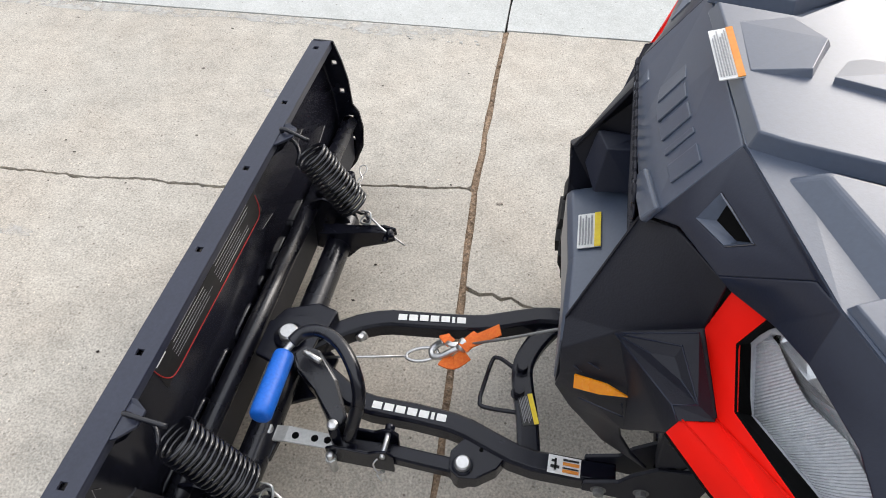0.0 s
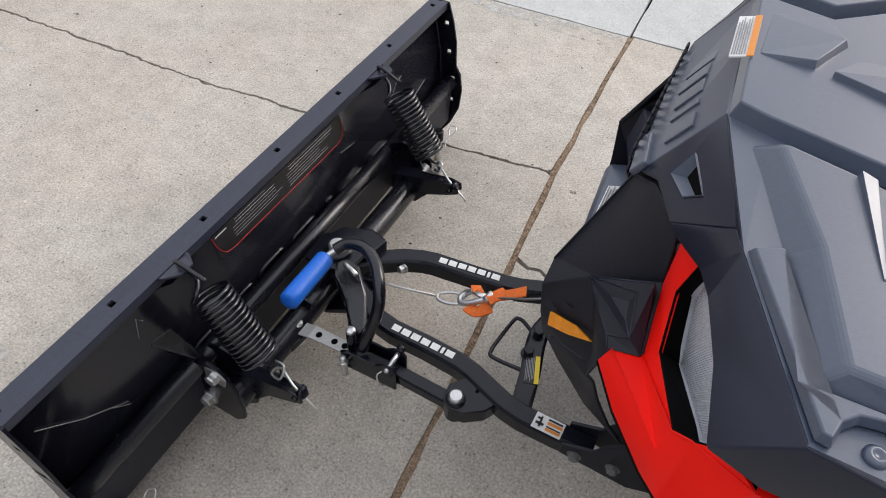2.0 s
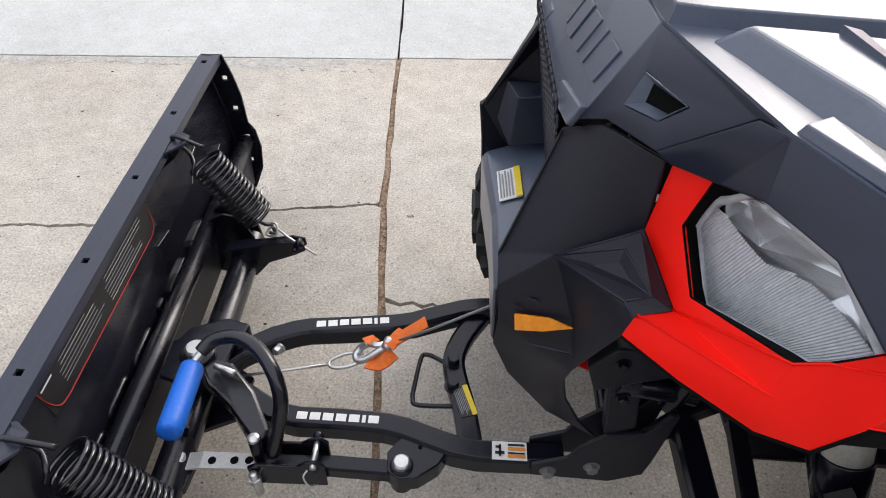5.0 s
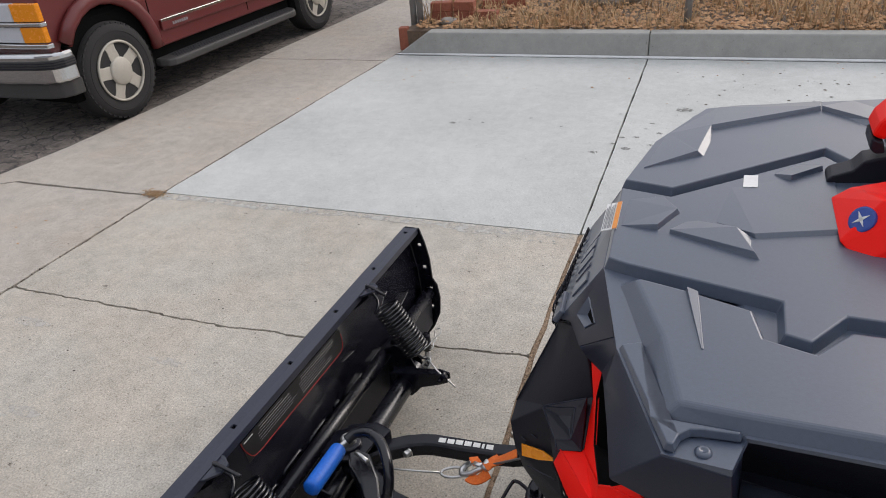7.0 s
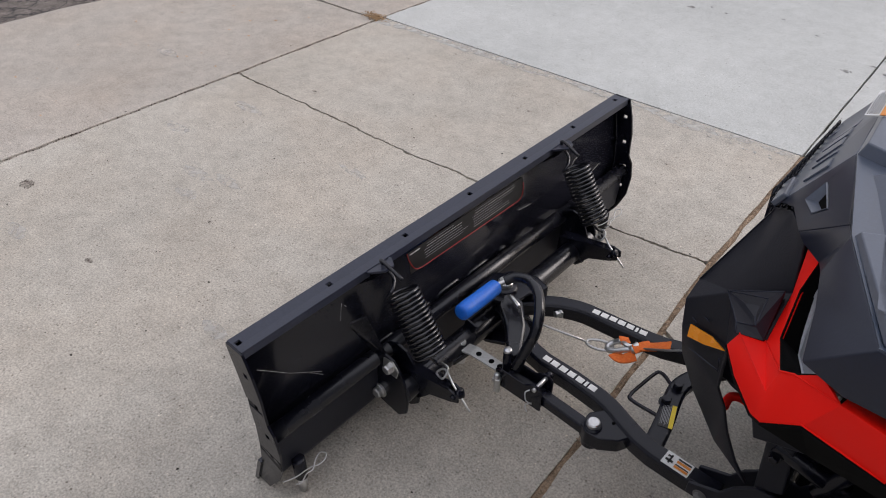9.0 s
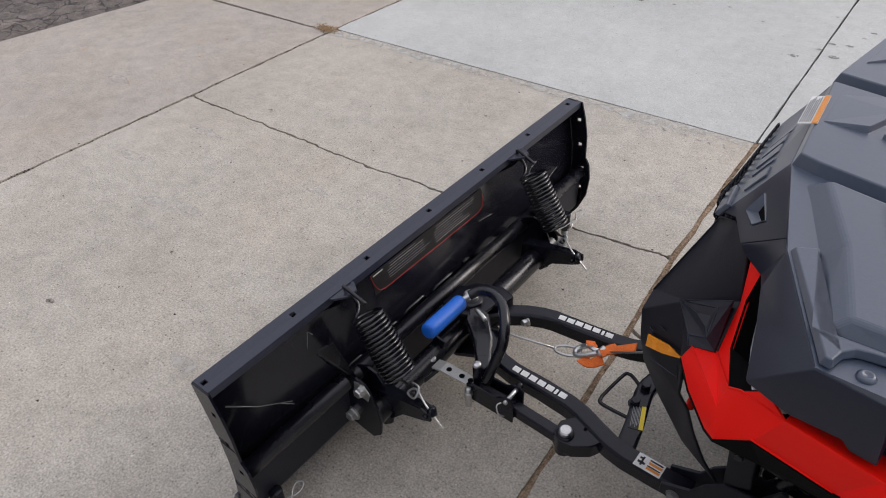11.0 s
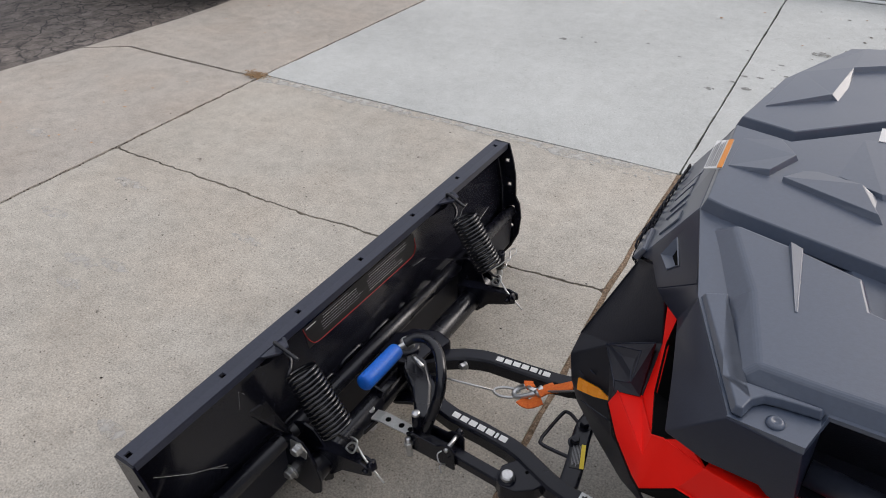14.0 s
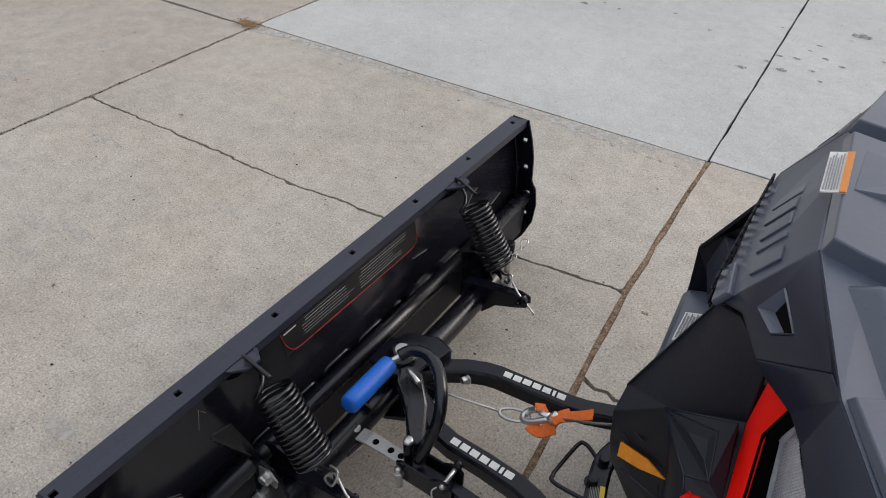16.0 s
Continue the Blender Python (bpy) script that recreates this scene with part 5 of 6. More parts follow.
def wedge(base, top):
    """A moulded crease: a base loop on the hood and a top loop with a height for each corner."""
    bm = bmesh.new()
    lo = [bm.verts.new((x, y, hood_z(x) + 0.010)) for x, y in base]
    up = [bm.verts.new((x, y, hood_z(x) + h)) for x, y, h in top]
    k = len(lo)
    for i in range(k):
        bm.faces.new((lo[i], lo[(i + 1) % k], up[(i + 1) % k], up[i]))
    bmesh.ops.triangulate(bm, faces=[bm.faces.new(up)])
    return qp("hood_crease", bm, PLASTIC, bevel=0.0008)


wedge([(0.522, -1.903), (0.661, -1.978), (0.660, -1.913), (0.56, -1.855)], [(0.522, -1.897, 0.024), (0.645, -1.960, 0.027), (0.618, -1.886, 0.027), (0.55, -1.845, 0.016)])
wedge([(0.652, -1.915), (0.762, -1.893), (0.764, -1.615), (0.60, -1.70), (0.580, -1.85)], [(0.644, -1.900, 0.0240), (0.760, -1.876, 0.0240), (0.764, -1.615, 0.0172), (0.60, -1.70, 0.0172), (0.580, -1.85, 0.0172)])
wedge([(0.443, -1.885), (0.505, -1.896), (0.536, -1.828), (0.502, -1.768), (0.44, -1.775)], [(0.445, -1.880, 0.019), (0.502, -1.887, 0.027), (0.526, -1.828, 0.027), (0.498, -1.774, 0.022), (0.442, -1.78, 0.018)])
wedge([(0.445, -1.650), (0.540, -1.586), (0.560, -1.590), (0.560, -1.446), (0.760, -1.344), (0.77, -1.285), (0.56, -1.30), (0.47, -1.46)],
      [(0.447, -1.643, 0.020), (0.534, -1.579, 0.027), (0.537, -1.577, 0.027), (0.552, -1.436, 0.027), (0.757, -1.336, 0.027), (0.76, -1.29, 0.022), (0.56, -1.305, 0.020), (0.47, -1.46, 0.018)])
wedge([(0.669, -1.672), (0.697, -1.697), (0.750, -1.652), (0.71, -1.62)], [(0.672, -1.669, 0.020), (0.697, -1.690, 0.027), (0.746, -1.647, 0.027), (0.71, -1.625, 0.018)])
wedge([(0.560, -2.062), (0.582, -2.068), (0.598, -2.195), (0.592, -2.196)], [(0.563, -2.062, 0.0250), (0.578, -2.066, 0.0215), (0.595, -2.190, 0.019), (0.592, -2.190, 0.0195)])
wedge([(0.762, -1.345), (0.824, -1.456), (0.92, -1.44), (0.82, -1.28)], [(0.759, -1.334, 0.027), (0.846, -1.427, 0.027), (0.92, -1.40, 0.017), (0.82, -1.28, 0.018)])
# label on the spine
o = Vector((0.4392, -1.8935, hood_z(0.4392) + 0.0190)) - BASE
u, v = Vector((-0.07, 1, 0)), Vector((-1, -0.07, -0.30))
patch("hood_label", o, u, v, 0.098, 0.0262, WHITE, quad, "white label with grey print and an orange edge", 0.001)
patch("label_band", o, u, v, 0.098, 0.0075, ORVINYL, quad, lift=0.002)
bars("label_print", o, u, v, [(0.004, 0.0095 + 0.0027 * i, 0.088 - 0.006 * (i % 3), 0.0012) for i in range(6)], GREYTXT, quad, 0.0022)
patch("square_label", Vector((0.646, -1.724, hood_z(0.646) + 0.0185)) - BASE, (0, 1, 0), (-1, 0, -0.09), 0.049, 0.023, WHITE, quad, "small pale square label", 0.001)
# rack latch button, pocket and bar
SHELF = [(0.566, -2.350, 1.0635), (0.637, -2.357, 1.0699), (0.648, -2.314, 1.0709), (0.606, -2.318, 1.0671), (0.590, -2.320, 1.0656), (0.578, -2.330, 1.0646)]
both("latch_shelf", SHELF, [(0, 1, 2, 3, 4, 5)], PLASTIC, "sunken shelf for the latch bolt", thick=0.009)
BUTTON = [(0.608, -2.339, 0)]
for k, (bx, by, _) in enumerate(BUTTON + mirrored(BUTTON)):
    z = 1.0690
    qp("latch_bolt", lathe_bm([(bx, by, z - 0.003), (bx, by, z - 0.0005), (bx, by, z + 0.0025), (bx, by, z + 0.0025), (bx, by, z + 0.001)], [0.0092, 0.0092, 0.0060, 0.0040, 0.0028], (0, 0, 1), 22), PLASTIC, "round button-head bolt", smooth=True)
    sgn = 1 if k == 0 else -1
    qp("rack_bar", sweep_bm([(0.650, by + 0.009 * sgn, 1.012), (1.05, by - 0.034 * sgn, 1.012)], 0.0140, 20), BAR, "round black rack bar", smooth=True)
POCKET = [(0.650, -2.304, 1.066), (1.02, -2.328, 1.10), (1.02, -2.275, 0.985), (0.650, -2.270, 0.985), (0.650, -2.338, 0.981), (1.02, -2.352, 0.981)]
both("latch_pocket", POCKET, [(0, 1, 2, 3), (3, 2, 5, 4)], MATTE, thick=0.003)

# nose and shoulders
NOSE = [(0.436, -1.980, 1.052), (0.369, -1.988, 0.946), (0.358, -1.945, 0.930), (0.352, YC, 0.930), (0.424, YC, 1.054), (0.385, -1.945, 0.925), (0.385, YC, 0.925)]
qp("nose_panel", shell_bm(NOSE + mirrored(NOSE[:4]) + mirrored(NOSE[5:6]), [(0, 1, 2, 3, 4), (4, 3, 9, 8, 7), (1, 5, 2), (2, 5, 6, 3), (3, 6, 11, 9), (9, 11, 8)]), PLASTIC, "slanting nose panel with raised blocks", thick=0.006, bevel=0.006, segments=3)
def on_nose(y, s, lift=0.0):
    """A point of the slanting nose, s of the way up from its lower edge."""
    k = (y + 1.988) / 0.163
    k = 1 - abs(1 - k)
    lo = Vector((0.369 - 0.017 * k, y, 0.946 - 0.016 * k))
    up = Vector((0.436 - 0.012 * k, y, 1.052 + 0.002 * k))
    return lo.lerp(up, s) + Vector((-0.85, 0, 0.53)) * lift


for i in range(7):
    y, w = -1.962 + i * 0.0395 + (0.010 if i == 1 else 0), 0.030 if i != 1 else 0.010
    bm = bmesh.new()
    bm.faces.new([bm.verts.new(on_nose(yy, ss, 0.0032)) for yy, ss in ((y, 0.28), (y + w, 0.28), (y + w, 0.62), (y, 0.62))])
    qp("nose_block", bm, PLASTIC, thick=0.004, bevel=0.0012)
for y0, y1 in ((-1.990, -1.912), (-1.738, -1.660)):
    bm = shell_bm([on_nose(y0, -0.10, 0.007), on_nose(y1, -0.10, 0.007), on_nose(y1, 0.08, 0.008), on_nose(y0, 0.12, 0.008)], [(0, 1, 2, 3)])
    qp("nose_lip", bm, PLASTIC, "raised lip of the nose panel", thick=0.010, bevel=0.003)
SH = [(0.436, -1.980, 1.052), (0.369, -1.988, 0.946), (0.393, -2.015, 0.963), (0.424, -2.093, 0.979), (0.481, -2.147, 1.049), (0.491, -2.183, 1.058),
      (0.422, -2.016, 1.018), (0.406, -2.023, 0.985), (0.427, -2.069, 0.996), (0.445, -2.087, 1.023)]
both("shoulder_panel", SH, [(0, 1, 7, 6), (1, 2, 7), (2, 3, 8, 7), (3, 4, 9, 8), (4, 0, 6, 9), (0, 4, 5)], CHARCOAL, "hood shoulder with an air slot, coloured darker for shade", thick=0.004, bevel=0.005, segments=3, smooth=25)
SLOT = [(0.422, -2.016, 1.018), (0.406, -2.023, 0.985), (0.427, -2.069, 0.996), (0.445, -2.087, 1.023),
        (0.431, -2.024, 1.011), (0.425, -2.030, 0.992), (0.440, -2.064, 0.999), (0.453, -2.080, 1.018)]
both("slot_lip", SLOT, [(1, 2, 6, 5), (2, 3, 7, 6), (0, 1, 5, 4), (3, 0, 4, 7)], PLASTIC, thick=0.002)
# flat black sheet stands in for the shade inside the slot
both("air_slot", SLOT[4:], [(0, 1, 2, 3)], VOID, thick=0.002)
# side skirt of the hood, hanging over the lamp
SK = [(0.424, -2.093, 0.979), (0.481, -2.147, 1.049), (0.491, -2.183, 1.058), (0.568, -2.352, 1.063), (0.468, -2.146, 0.982), (0.480, -2.205, 1.011), (0.498, -2.285, 1.026), (0.514, -2.348, 1.004),
      (0.561, -2.353, 0.991), (0.613, -2.355, 0.993), (0.623, -2.357, 0.985), (0.649, -2.357, 0.982), (0.637, -2.358, 1.061), (0.648, -2.306, 1.062), (0.652, -2.306, 0.982), (0.437, -2.104, 0.972)]
both("hood_skirt", SK, [(0, 15, 4, 2, 1), (4, 5, 2), (5, 6, 3, 2), (6, 7, 3), (7, 8, 3), (8, 9, 12, 3), (9, 10, 11, 12), (11, 14, 13, 12)], CHARCOAL, "hood skirt over the lamp, coloured darker for shade", thick=0.006, bevel=0.006, segments=3, smooth=30)
# red trim round the lamp
RT = [(0.443, -2.096, 0.970), (0.467, -2.136, 0.979), (0.458, -2.123, 0.916), (0.444, -2.068, 0.863), (0.453, -2.177, 0.857), (0.466, -2.173, 0.870), (0.419, -2.179, 0.851), (0.409, -2.182, 0.823),
      (0.491, -2.301, 0.897), (0.444, -2.250, 0.844), (0.487, -2.312, 0.862), (0.504, -2.352, 0.900), (0.542, -2.346, 0.922), (0.630, -2.357, 0.918), (1.02, -2.385, 0.915),
      (0.496, -2.303, 0.937), (0.512, -2.316, 0.955), (0.535, -2.330, 0.985), (0.562, -2.352, 0.980), (0.660, -2.364, 0.974), (1.02, -2.345, 0.972), (0.455, -2.105, 0.990), (0.475, -2.140, 0.995),
      (0.705, -2.336, 0.968), (0.57, -2.300, 0.962), (1.02, -2.28, 0.960)]
both("red_trim", RT, [(0, 3, 2, 1), (3, 4, 5, 2), (4, 6, 8), (4, 8, 15, 5), (6, 7, 9, 8), (8, 9, 10, 11), (8, 11, 12, 16, 15), (16, 12, 18, 17), (12, 13, 19, 18), (13, 14, 20, 23, 19), (18, 19, 23, 20, 25, 24), (0, 1, 22, 21)], RED, "glossy red fender trim", thick=0.005, bevel=0.003, smooth=28)
for fold in ((6, 8, 12, 13), (4, 15, 16, 18)):
    for src in (RT, mirrored(RT)):
        qp("trim_fold", sweep_bm([Vector(src[i]) + Vector((-0.001, 0, 0.0005)) for i in fold], 0.0012, 6), RED, "rounded fold in the red trim", smooth=True)
# underside of the trim, coloured black for the shade beneath it
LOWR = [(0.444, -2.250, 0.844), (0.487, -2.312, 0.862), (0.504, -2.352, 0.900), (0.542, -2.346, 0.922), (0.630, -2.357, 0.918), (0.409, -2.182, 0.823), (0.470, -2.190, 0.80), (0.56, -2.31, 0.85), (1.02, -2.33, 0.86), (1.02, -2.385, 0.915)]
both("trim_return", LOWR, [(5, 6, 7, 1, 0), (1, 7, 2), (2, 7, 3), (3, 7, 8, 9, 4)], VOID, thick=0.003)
# headlight: dark bezel, frosted rim, fluted lens, faceted reflector
BZ_OUT = [(0.467, -2.136, 0.979), (0.458, -2.123, 0.916), (0.466, -2.173, 0.870), (0.496, -2.303, 0.937), (0.512, -2.316, 0.955), (0.535, -2.330, 0.985), (0.52, -2.26, 1.005), (0.485, -2.16, 1.0)]
RIMP = [(0.4879, -2.1203, 0.9474), (0.4819, -2.1067, 0.9038), (0.4952, -2.1559, 0.8391), (0.5288, -2.2883, 0.9133), (0.543, -2.3021, 0.9261), (0.5551, -2.3074, 0.9554), (0.5438, -2.2397, 0.9796), (0.5071, -2.1466, 0.9786)]
ring = [(i, (i + 1) % 8, 8 + (i + 1) % 8, 8 + i) for i in range(8)]
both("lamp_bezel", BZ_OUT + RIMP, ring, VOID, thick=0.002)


def along(points, s):
    pts = [Vector(p) for p in points]
    d = [(b - a).length for a, b in zip(pts, pts[1:])]
    want = s * sum(d)
    for a, b, l in zip(pts, pts[1:], d):
        if want <= l:
            return a.lerp(b, want / l)
        want -= l
    return pts[-1]


for side in (1, -1):
    pts = RIMP if side == 1 else mirrored(RIMP)
    lamp = thing("headlight", "", "")
    lamp.parent = quad
    nrm = Vector((-0.80, -0.55 * side, 0.22)).normalized()
    qp("lens_rim", sweep_bm([Vector(p) + nrm * 0.004 for p in pts], 0.0060, 8, closed=True, up=nrm), FROST, "frosted clear lens rim", parent=lamp, smooth=True)
    left, right = pts[0:5], [pts[0], pts[7], pts[6], pts[5], pts[4]]
    bm = bmesh.new()
    rows = []
    N = 148
    for i in range(N + 1):
        s = 0.04 + 0.92 * i / N
        a, b = along(left, s), along(right, s)
        reach = 0.44 + 0.54 * s
        row = []
        for k in range(5):
            t = k / 4 * reach
            bulge = 0.010 * math.sin(math.pi * min(1, t * 0.9 + 0.05))
            row.append(bm.verts.new(a.lerp(b, t) + nrm * (bulge + (0.0006 if i % 2 else -0.0006))))
        rows.append(row)
    for r0, r1 in zip(rows, rows[1:]):
        for k in range(4):
            bm.faces.new((r0[k], r0[k + 1], r1[k + 1], r1[k]))
    qp("fluted_lens", bm, FROST, "fluted frosted part of the lens", parent=lamp)
    bm = bmesh.new()
    rows = []
    for i in range(9):
        s = 0.03 + 0.94 * i / 8
        a, b = along(left, s), along(right, s)
        reach = 0.44 + 0.54 * s
        rows.append([bm.verts.new(a.lerp(b, reach + (1 - reach) * k / 3) + nrm * 0.007 * (1 - k / 3)) for k in range(4)])
    for r0, r1 in zip(rows, rows[1:]):
        for k in range(3):
            bm.faces.new((r0[k], r0[k + 1], r1[k + 1], r1[k]))
    lens = qp("lens", bm, LENS, "clear part of the headlight lens", parent=lamp, thick=0.002, smooth=True)
    lens.visible_shadow = False
    random.seed(7)
    bm = bmesh.new()
    rows = []
    for i in range(7):
        s = 0.02 + 0.96 * i / 6
        a, b = along(left, s), along(right, s)
        rows.append([bm.verts.new(a.lerp(b, 0.15 + 0.85 * k / 4) - nrm * (0.006 + 0.014 * ((i + k) % 2) + 0.010 * random.random())) for k in range(5)])
    for r0, r1 in zip(rows, rows[1:]):
        for k in range(4):
            bm.faces.new((r0[k], r0[k + 1], r1[k + 1]))
            bm.faces.new((r0[k], r1[k + 1], r1[k]))
    qp("reflector", bm, SILVER, "faceted silver reflector", parent=lamp)
# cheek panel under the shoulder
CK = [(0.360, -1.958, 0.916), (0.394, -2.008, 0.952), (0.436, -2.094, 0.968), (0.444, -2.068, 0.863), (0.453, -2.177, 0.857), (0.419, -2.179, 0.851), (0.409, -2.182, 0.823),
      (0.361, -2.041, 0.797), (0.297, -2.005, 0.765), (0.296, -2.044, 0.745), (0.324, -2.050, 0.709), (0.388, -2.068, 0.716), (0.302, -2.040, 0.680), (0.398, -2.082, 0.633),
      (0.303, -1.995, 0.58), (0.335, -1.955, 0.46), (0.409, -2.017, 0.527), (0.457, -1.982, 0.372), (0.426, -1.990, 0.440), (0.405, -1.960, 0.368), (0.492, -1.978, 0.322)]
both("cheek_panel", CK, [(0, 1, 7, 8), (1, 2, 3, 7), (3, 4, 5, 7), (8, 7, 9), (7, 5, 6, 11), (7, 11, 10, 9), (9, 10, 12), (10, 11, 13, 14, 12), (11, 6, 13), (14, 13, 16, 15), (15, 16, 18, 17, 20, 19)], MATTE, "black textured front cheek panel", thick=0.006, bevel=0.003, smooth=32)
INNER = [(0.360, -1.958, 0.916), (0.297, -2.005, 0.765), (0.303, -1.985, 0.70), (0.303, -1.985, 0.58), (0.425, -1.972, 0.945), (0.415, -1.972, 0.735), (0.42, -1.972, 0.55), (0.394, -2.008, 0.952)]
both("cheek_inner", INNER, [(0, 1, 5, 4), (1, 2, 3, 6, 5), (0, 4, 7)], MATTE, thick=0.004)
off = Vector((-0.0030, -0.0032, 0.0015))
TRI = [Vector(p) + off * 1.6 for p in ((0.361, -2.044, 0.800), (0.441, -2.076, 0.868), (0.455, -2.176, 0.857), (0.419, -2.178, 0.849), (0.426, -2.086, 0.853), (0.437, -2.164, 0.863), (0.413, -2.164, 0.855), (0.418, -2.099, 0.833))]
both("cheek_crease", [tuple(p) for p in TRI], [(0, 1, 4), (1, 2, 5, 4), (2, 3, 6, 5), (0, 4, 7), (4, 5, 7), (0, 7, 5, 6)], MATTE, "raised triangular crease", thick=0.004)
SLIT = [Vector(p) + off for p in ((0.302, -2.022, 0.722), (0.352, -2.054, 0.731), (0.311, -2.038, 0.716), (0.331, -2.052, 0.716), (0.388, -2.074, 0.690), (0.394, -2.080, 0.668), (0.335, -2.060, 0.664))]
# beads paler than the cheek, added for the highlights along its moulded edges
for loop in ([TRI[i] for i in (0, 1)], [TRI[i] for i in (0, 4, 5)], [TRI[i] for i in (0, 7, 5)], [TRI[i] for i in (0, 6, 5)], [TRI[i] for i in (6, 3)], SLIT[:2], [SLIT[0], SLIT[2], SLIT[3]], SLIT[4:]):
    for line in (loop, mirrored([tuple(p) for p in loop])):
        qp("edge_highlight_bead", sweep_bm([Vector(p) for p in line], 0.0012, 6), CHARCOAL, "moulded edge bead, paler for the light it catches", smooth=True)
AMB = [(0.321, -2.053, 0.708), (0.323, -2.059, 0.685), (0.356, -2.0695, 0.696), (0.391, -2.0765, 0.711), (0.362, -2.0645, 0.715)]
both("amber_reflector", AMB, [(0, 1, 2, 4), (4, 2, 3)], AMBER, "amber side reflector", thick=-0.004, bevel=0.001)
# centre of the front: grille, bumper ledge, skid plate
# black slab stands in for the shade behind the grille
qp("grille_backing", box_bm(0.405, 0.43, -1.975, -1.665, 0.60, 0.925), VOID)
bm = bmesh.new()
for i in range(14):
    for k in range(16):
        y, z = -1.955 + i * 0.0205 + (0.011 if k % 2 else 0), 0.715 + k * 0.0148
        x = 0.386 - 0.15 * (z - 0.7)
        ring = [(x, y + 0.0135 * math.cos(a * 1.0472), z + 0.0100 * math.sin(a * 1.0472)) for a in range(6)]
        sweep_bm(ring, 0.0018, 4, closed=True, up=(1, 0, 0), bm=bm)
qp("grille_mesh", bm, MATTE, "honeycomb front grille")
LEDGE = [(0.306, -1.985, 0.688), (0.306, YC, 0.688), (0.396, -1.975, 0.722), (0.396, YC, 0.722), (0.298, -1.985, 0.676), (0.298, YC, 0.676), (0.301, -1.980, 0.575), (0.300, YC, 0.575), (0.335, -1.955, 0.475), (0.34, YC, 0.47)]
n = len(LEDGE)
half = [(0, 1, 3, 2), (0, 4, 5, 1), (4, 6, 7, 5), (6, 8, 9, 7)]
qp("bumper_ledge", shell_bm(LEDGE + mirrored(LEDGE), half + [tuple(n + i for i in f[::-1]) for f in half]), PLASTIC, "dark grey bumper ledge", thick=0.006, bevel=0.004)
BLOCK = [(0.318, -1.985, 0.750), (0.395, -1.980, 0.740), (0.395, -1.935, 0.735), (0.335, -1.945, 0.722), (0.330, -1.988, 0.815), (0.395, -1.980, 0.815), (0.395, -1.955, 0.805), (0.345, -1.96, 0.800)]
both("ledge_block", BLOCK, [(4, 5, 6, 7), (0, 4, 7, 3), (3, 7, 6, 2)], CHARCOAL, thick=0.004, bevel=0.002)
# label on the ledge
o = Vector((0.3105, -1.818, 0.6905)) - BASE
u, v = Vector((0.935, 0.0, 0.355)), Vector((-0.03, 1, 0.0))
patch("bumper_label", o, u, v, 0.037, 0.074, WHITE, quad, "white label with grey print and a yellow edge", 0.004)
patch("label_band", o + u * 0.027, u, v, 0.010, 0.074, YELLOW, quad, lift=0.0052)
bars("label_print", o, u, v, [(0.003 + 0.0046 * i, 0.005, 0.0022, 0.064 - 0.006 * (i % 2)) for i in range(5)], GREYTXT, quad, 0.0056)
qp("skid_plate", poly_bm([(0.76, -1.95, 0.24), (1.10, -1.95, 0.22), (1.10, -1.70, 0.22), (0.76, -1.70, 0.24)], 0.012), STEEL, bevel=0.003)
MOUNT = [(0.395, 0.206), (0.460, 0.200), (0.537, 0.193), (0.592, 0.220), (0.600, 0.262), (0.616, 0.398), (0.603, 0.402), (0.572, 0.347), (0.510, 0.338), (0.474, 0.300), (0.455, 0.264), (0.395, 0.238)]
for yy in (-1.985, -1.933, -1.622, -1.570):
    qp("mount_plate", poly_bm([(x, yy, z) for x, z in MOUNT], (0, 0.008, 0)), MATTE, "black plow mount plate under the bike", bevel=0.002)
for y0, d in ((-1.985, 0.030), (-1.665, 0.030)):
    qp("frame_bracket", poly_bm([(x, y0, z) for x, z in ((0.449, 0.518), (0.487, 0.562), (0.524, 0.560), (0.560, 0.585), (0.640, 0.575), (0.640, 0.520), (0.528, 0.482), (0.468, 0.460))], (0, d, 0)), MATTE, "black front frame bracket", bevel=0.004)
    qp("frame_post", poly_bm([(x, y0 + 0.006, z) for x, z in ((0.490, 0.470), (0.540, 0.480), (0.556, 0.355), (0.506, 0.330))], (0, d, 0)), MATTE, "black upright frame post", bevel=0.004)
    qp("frame_tube", cyl_bm((0.505, y0 + 0.02, 0.462), (0.640, y0 + 0.03, 0.420), 0.020, 16, 0.003), STEEL, smooth=True)
    qp("frame_tube", cyl_bm((0.596, y0 + 0.02, 0.398), (0.660, y0 + 0.03, 0.560), 0.016, 14, 0.003), STEEL, smooth=True)
# bulkhead as a plain block, the shade under the nose put into its black
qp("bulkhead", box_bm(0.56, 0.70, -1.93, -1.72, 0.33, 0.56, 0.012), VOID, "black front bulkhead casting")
for bx, bz in ((0.500, 0.530), (0.515, 0.445), (0.590, 0.548)):
    hx = hex_bolt("bulkhead_bolt", (0, 0, 0), (0, -1, 0), 0.009, 0.009, STEEL, quad)
    hx.location = Vector((bx, -1.986, bz)) - BASE
qp("tow_loop", sweep_bm(smooth_path([(0.390, -1.90, 0.405), (0.395, -1.90, 0.440), (0.420, -1.90, 0.450), (0.448, -1.90, 0.433), (0.486, -1.90, 0.412), (0.520, -1.90, 0.400)], 5), 0.009, 12), RED, "bent red tow loop", smooth=True)
qp("mount_tube", cyl_bm((0.540, -1.975, 0.255), (0.540, -1.575, 0.255), 0.020, 18, 0.003), STEEL, smooth=True)
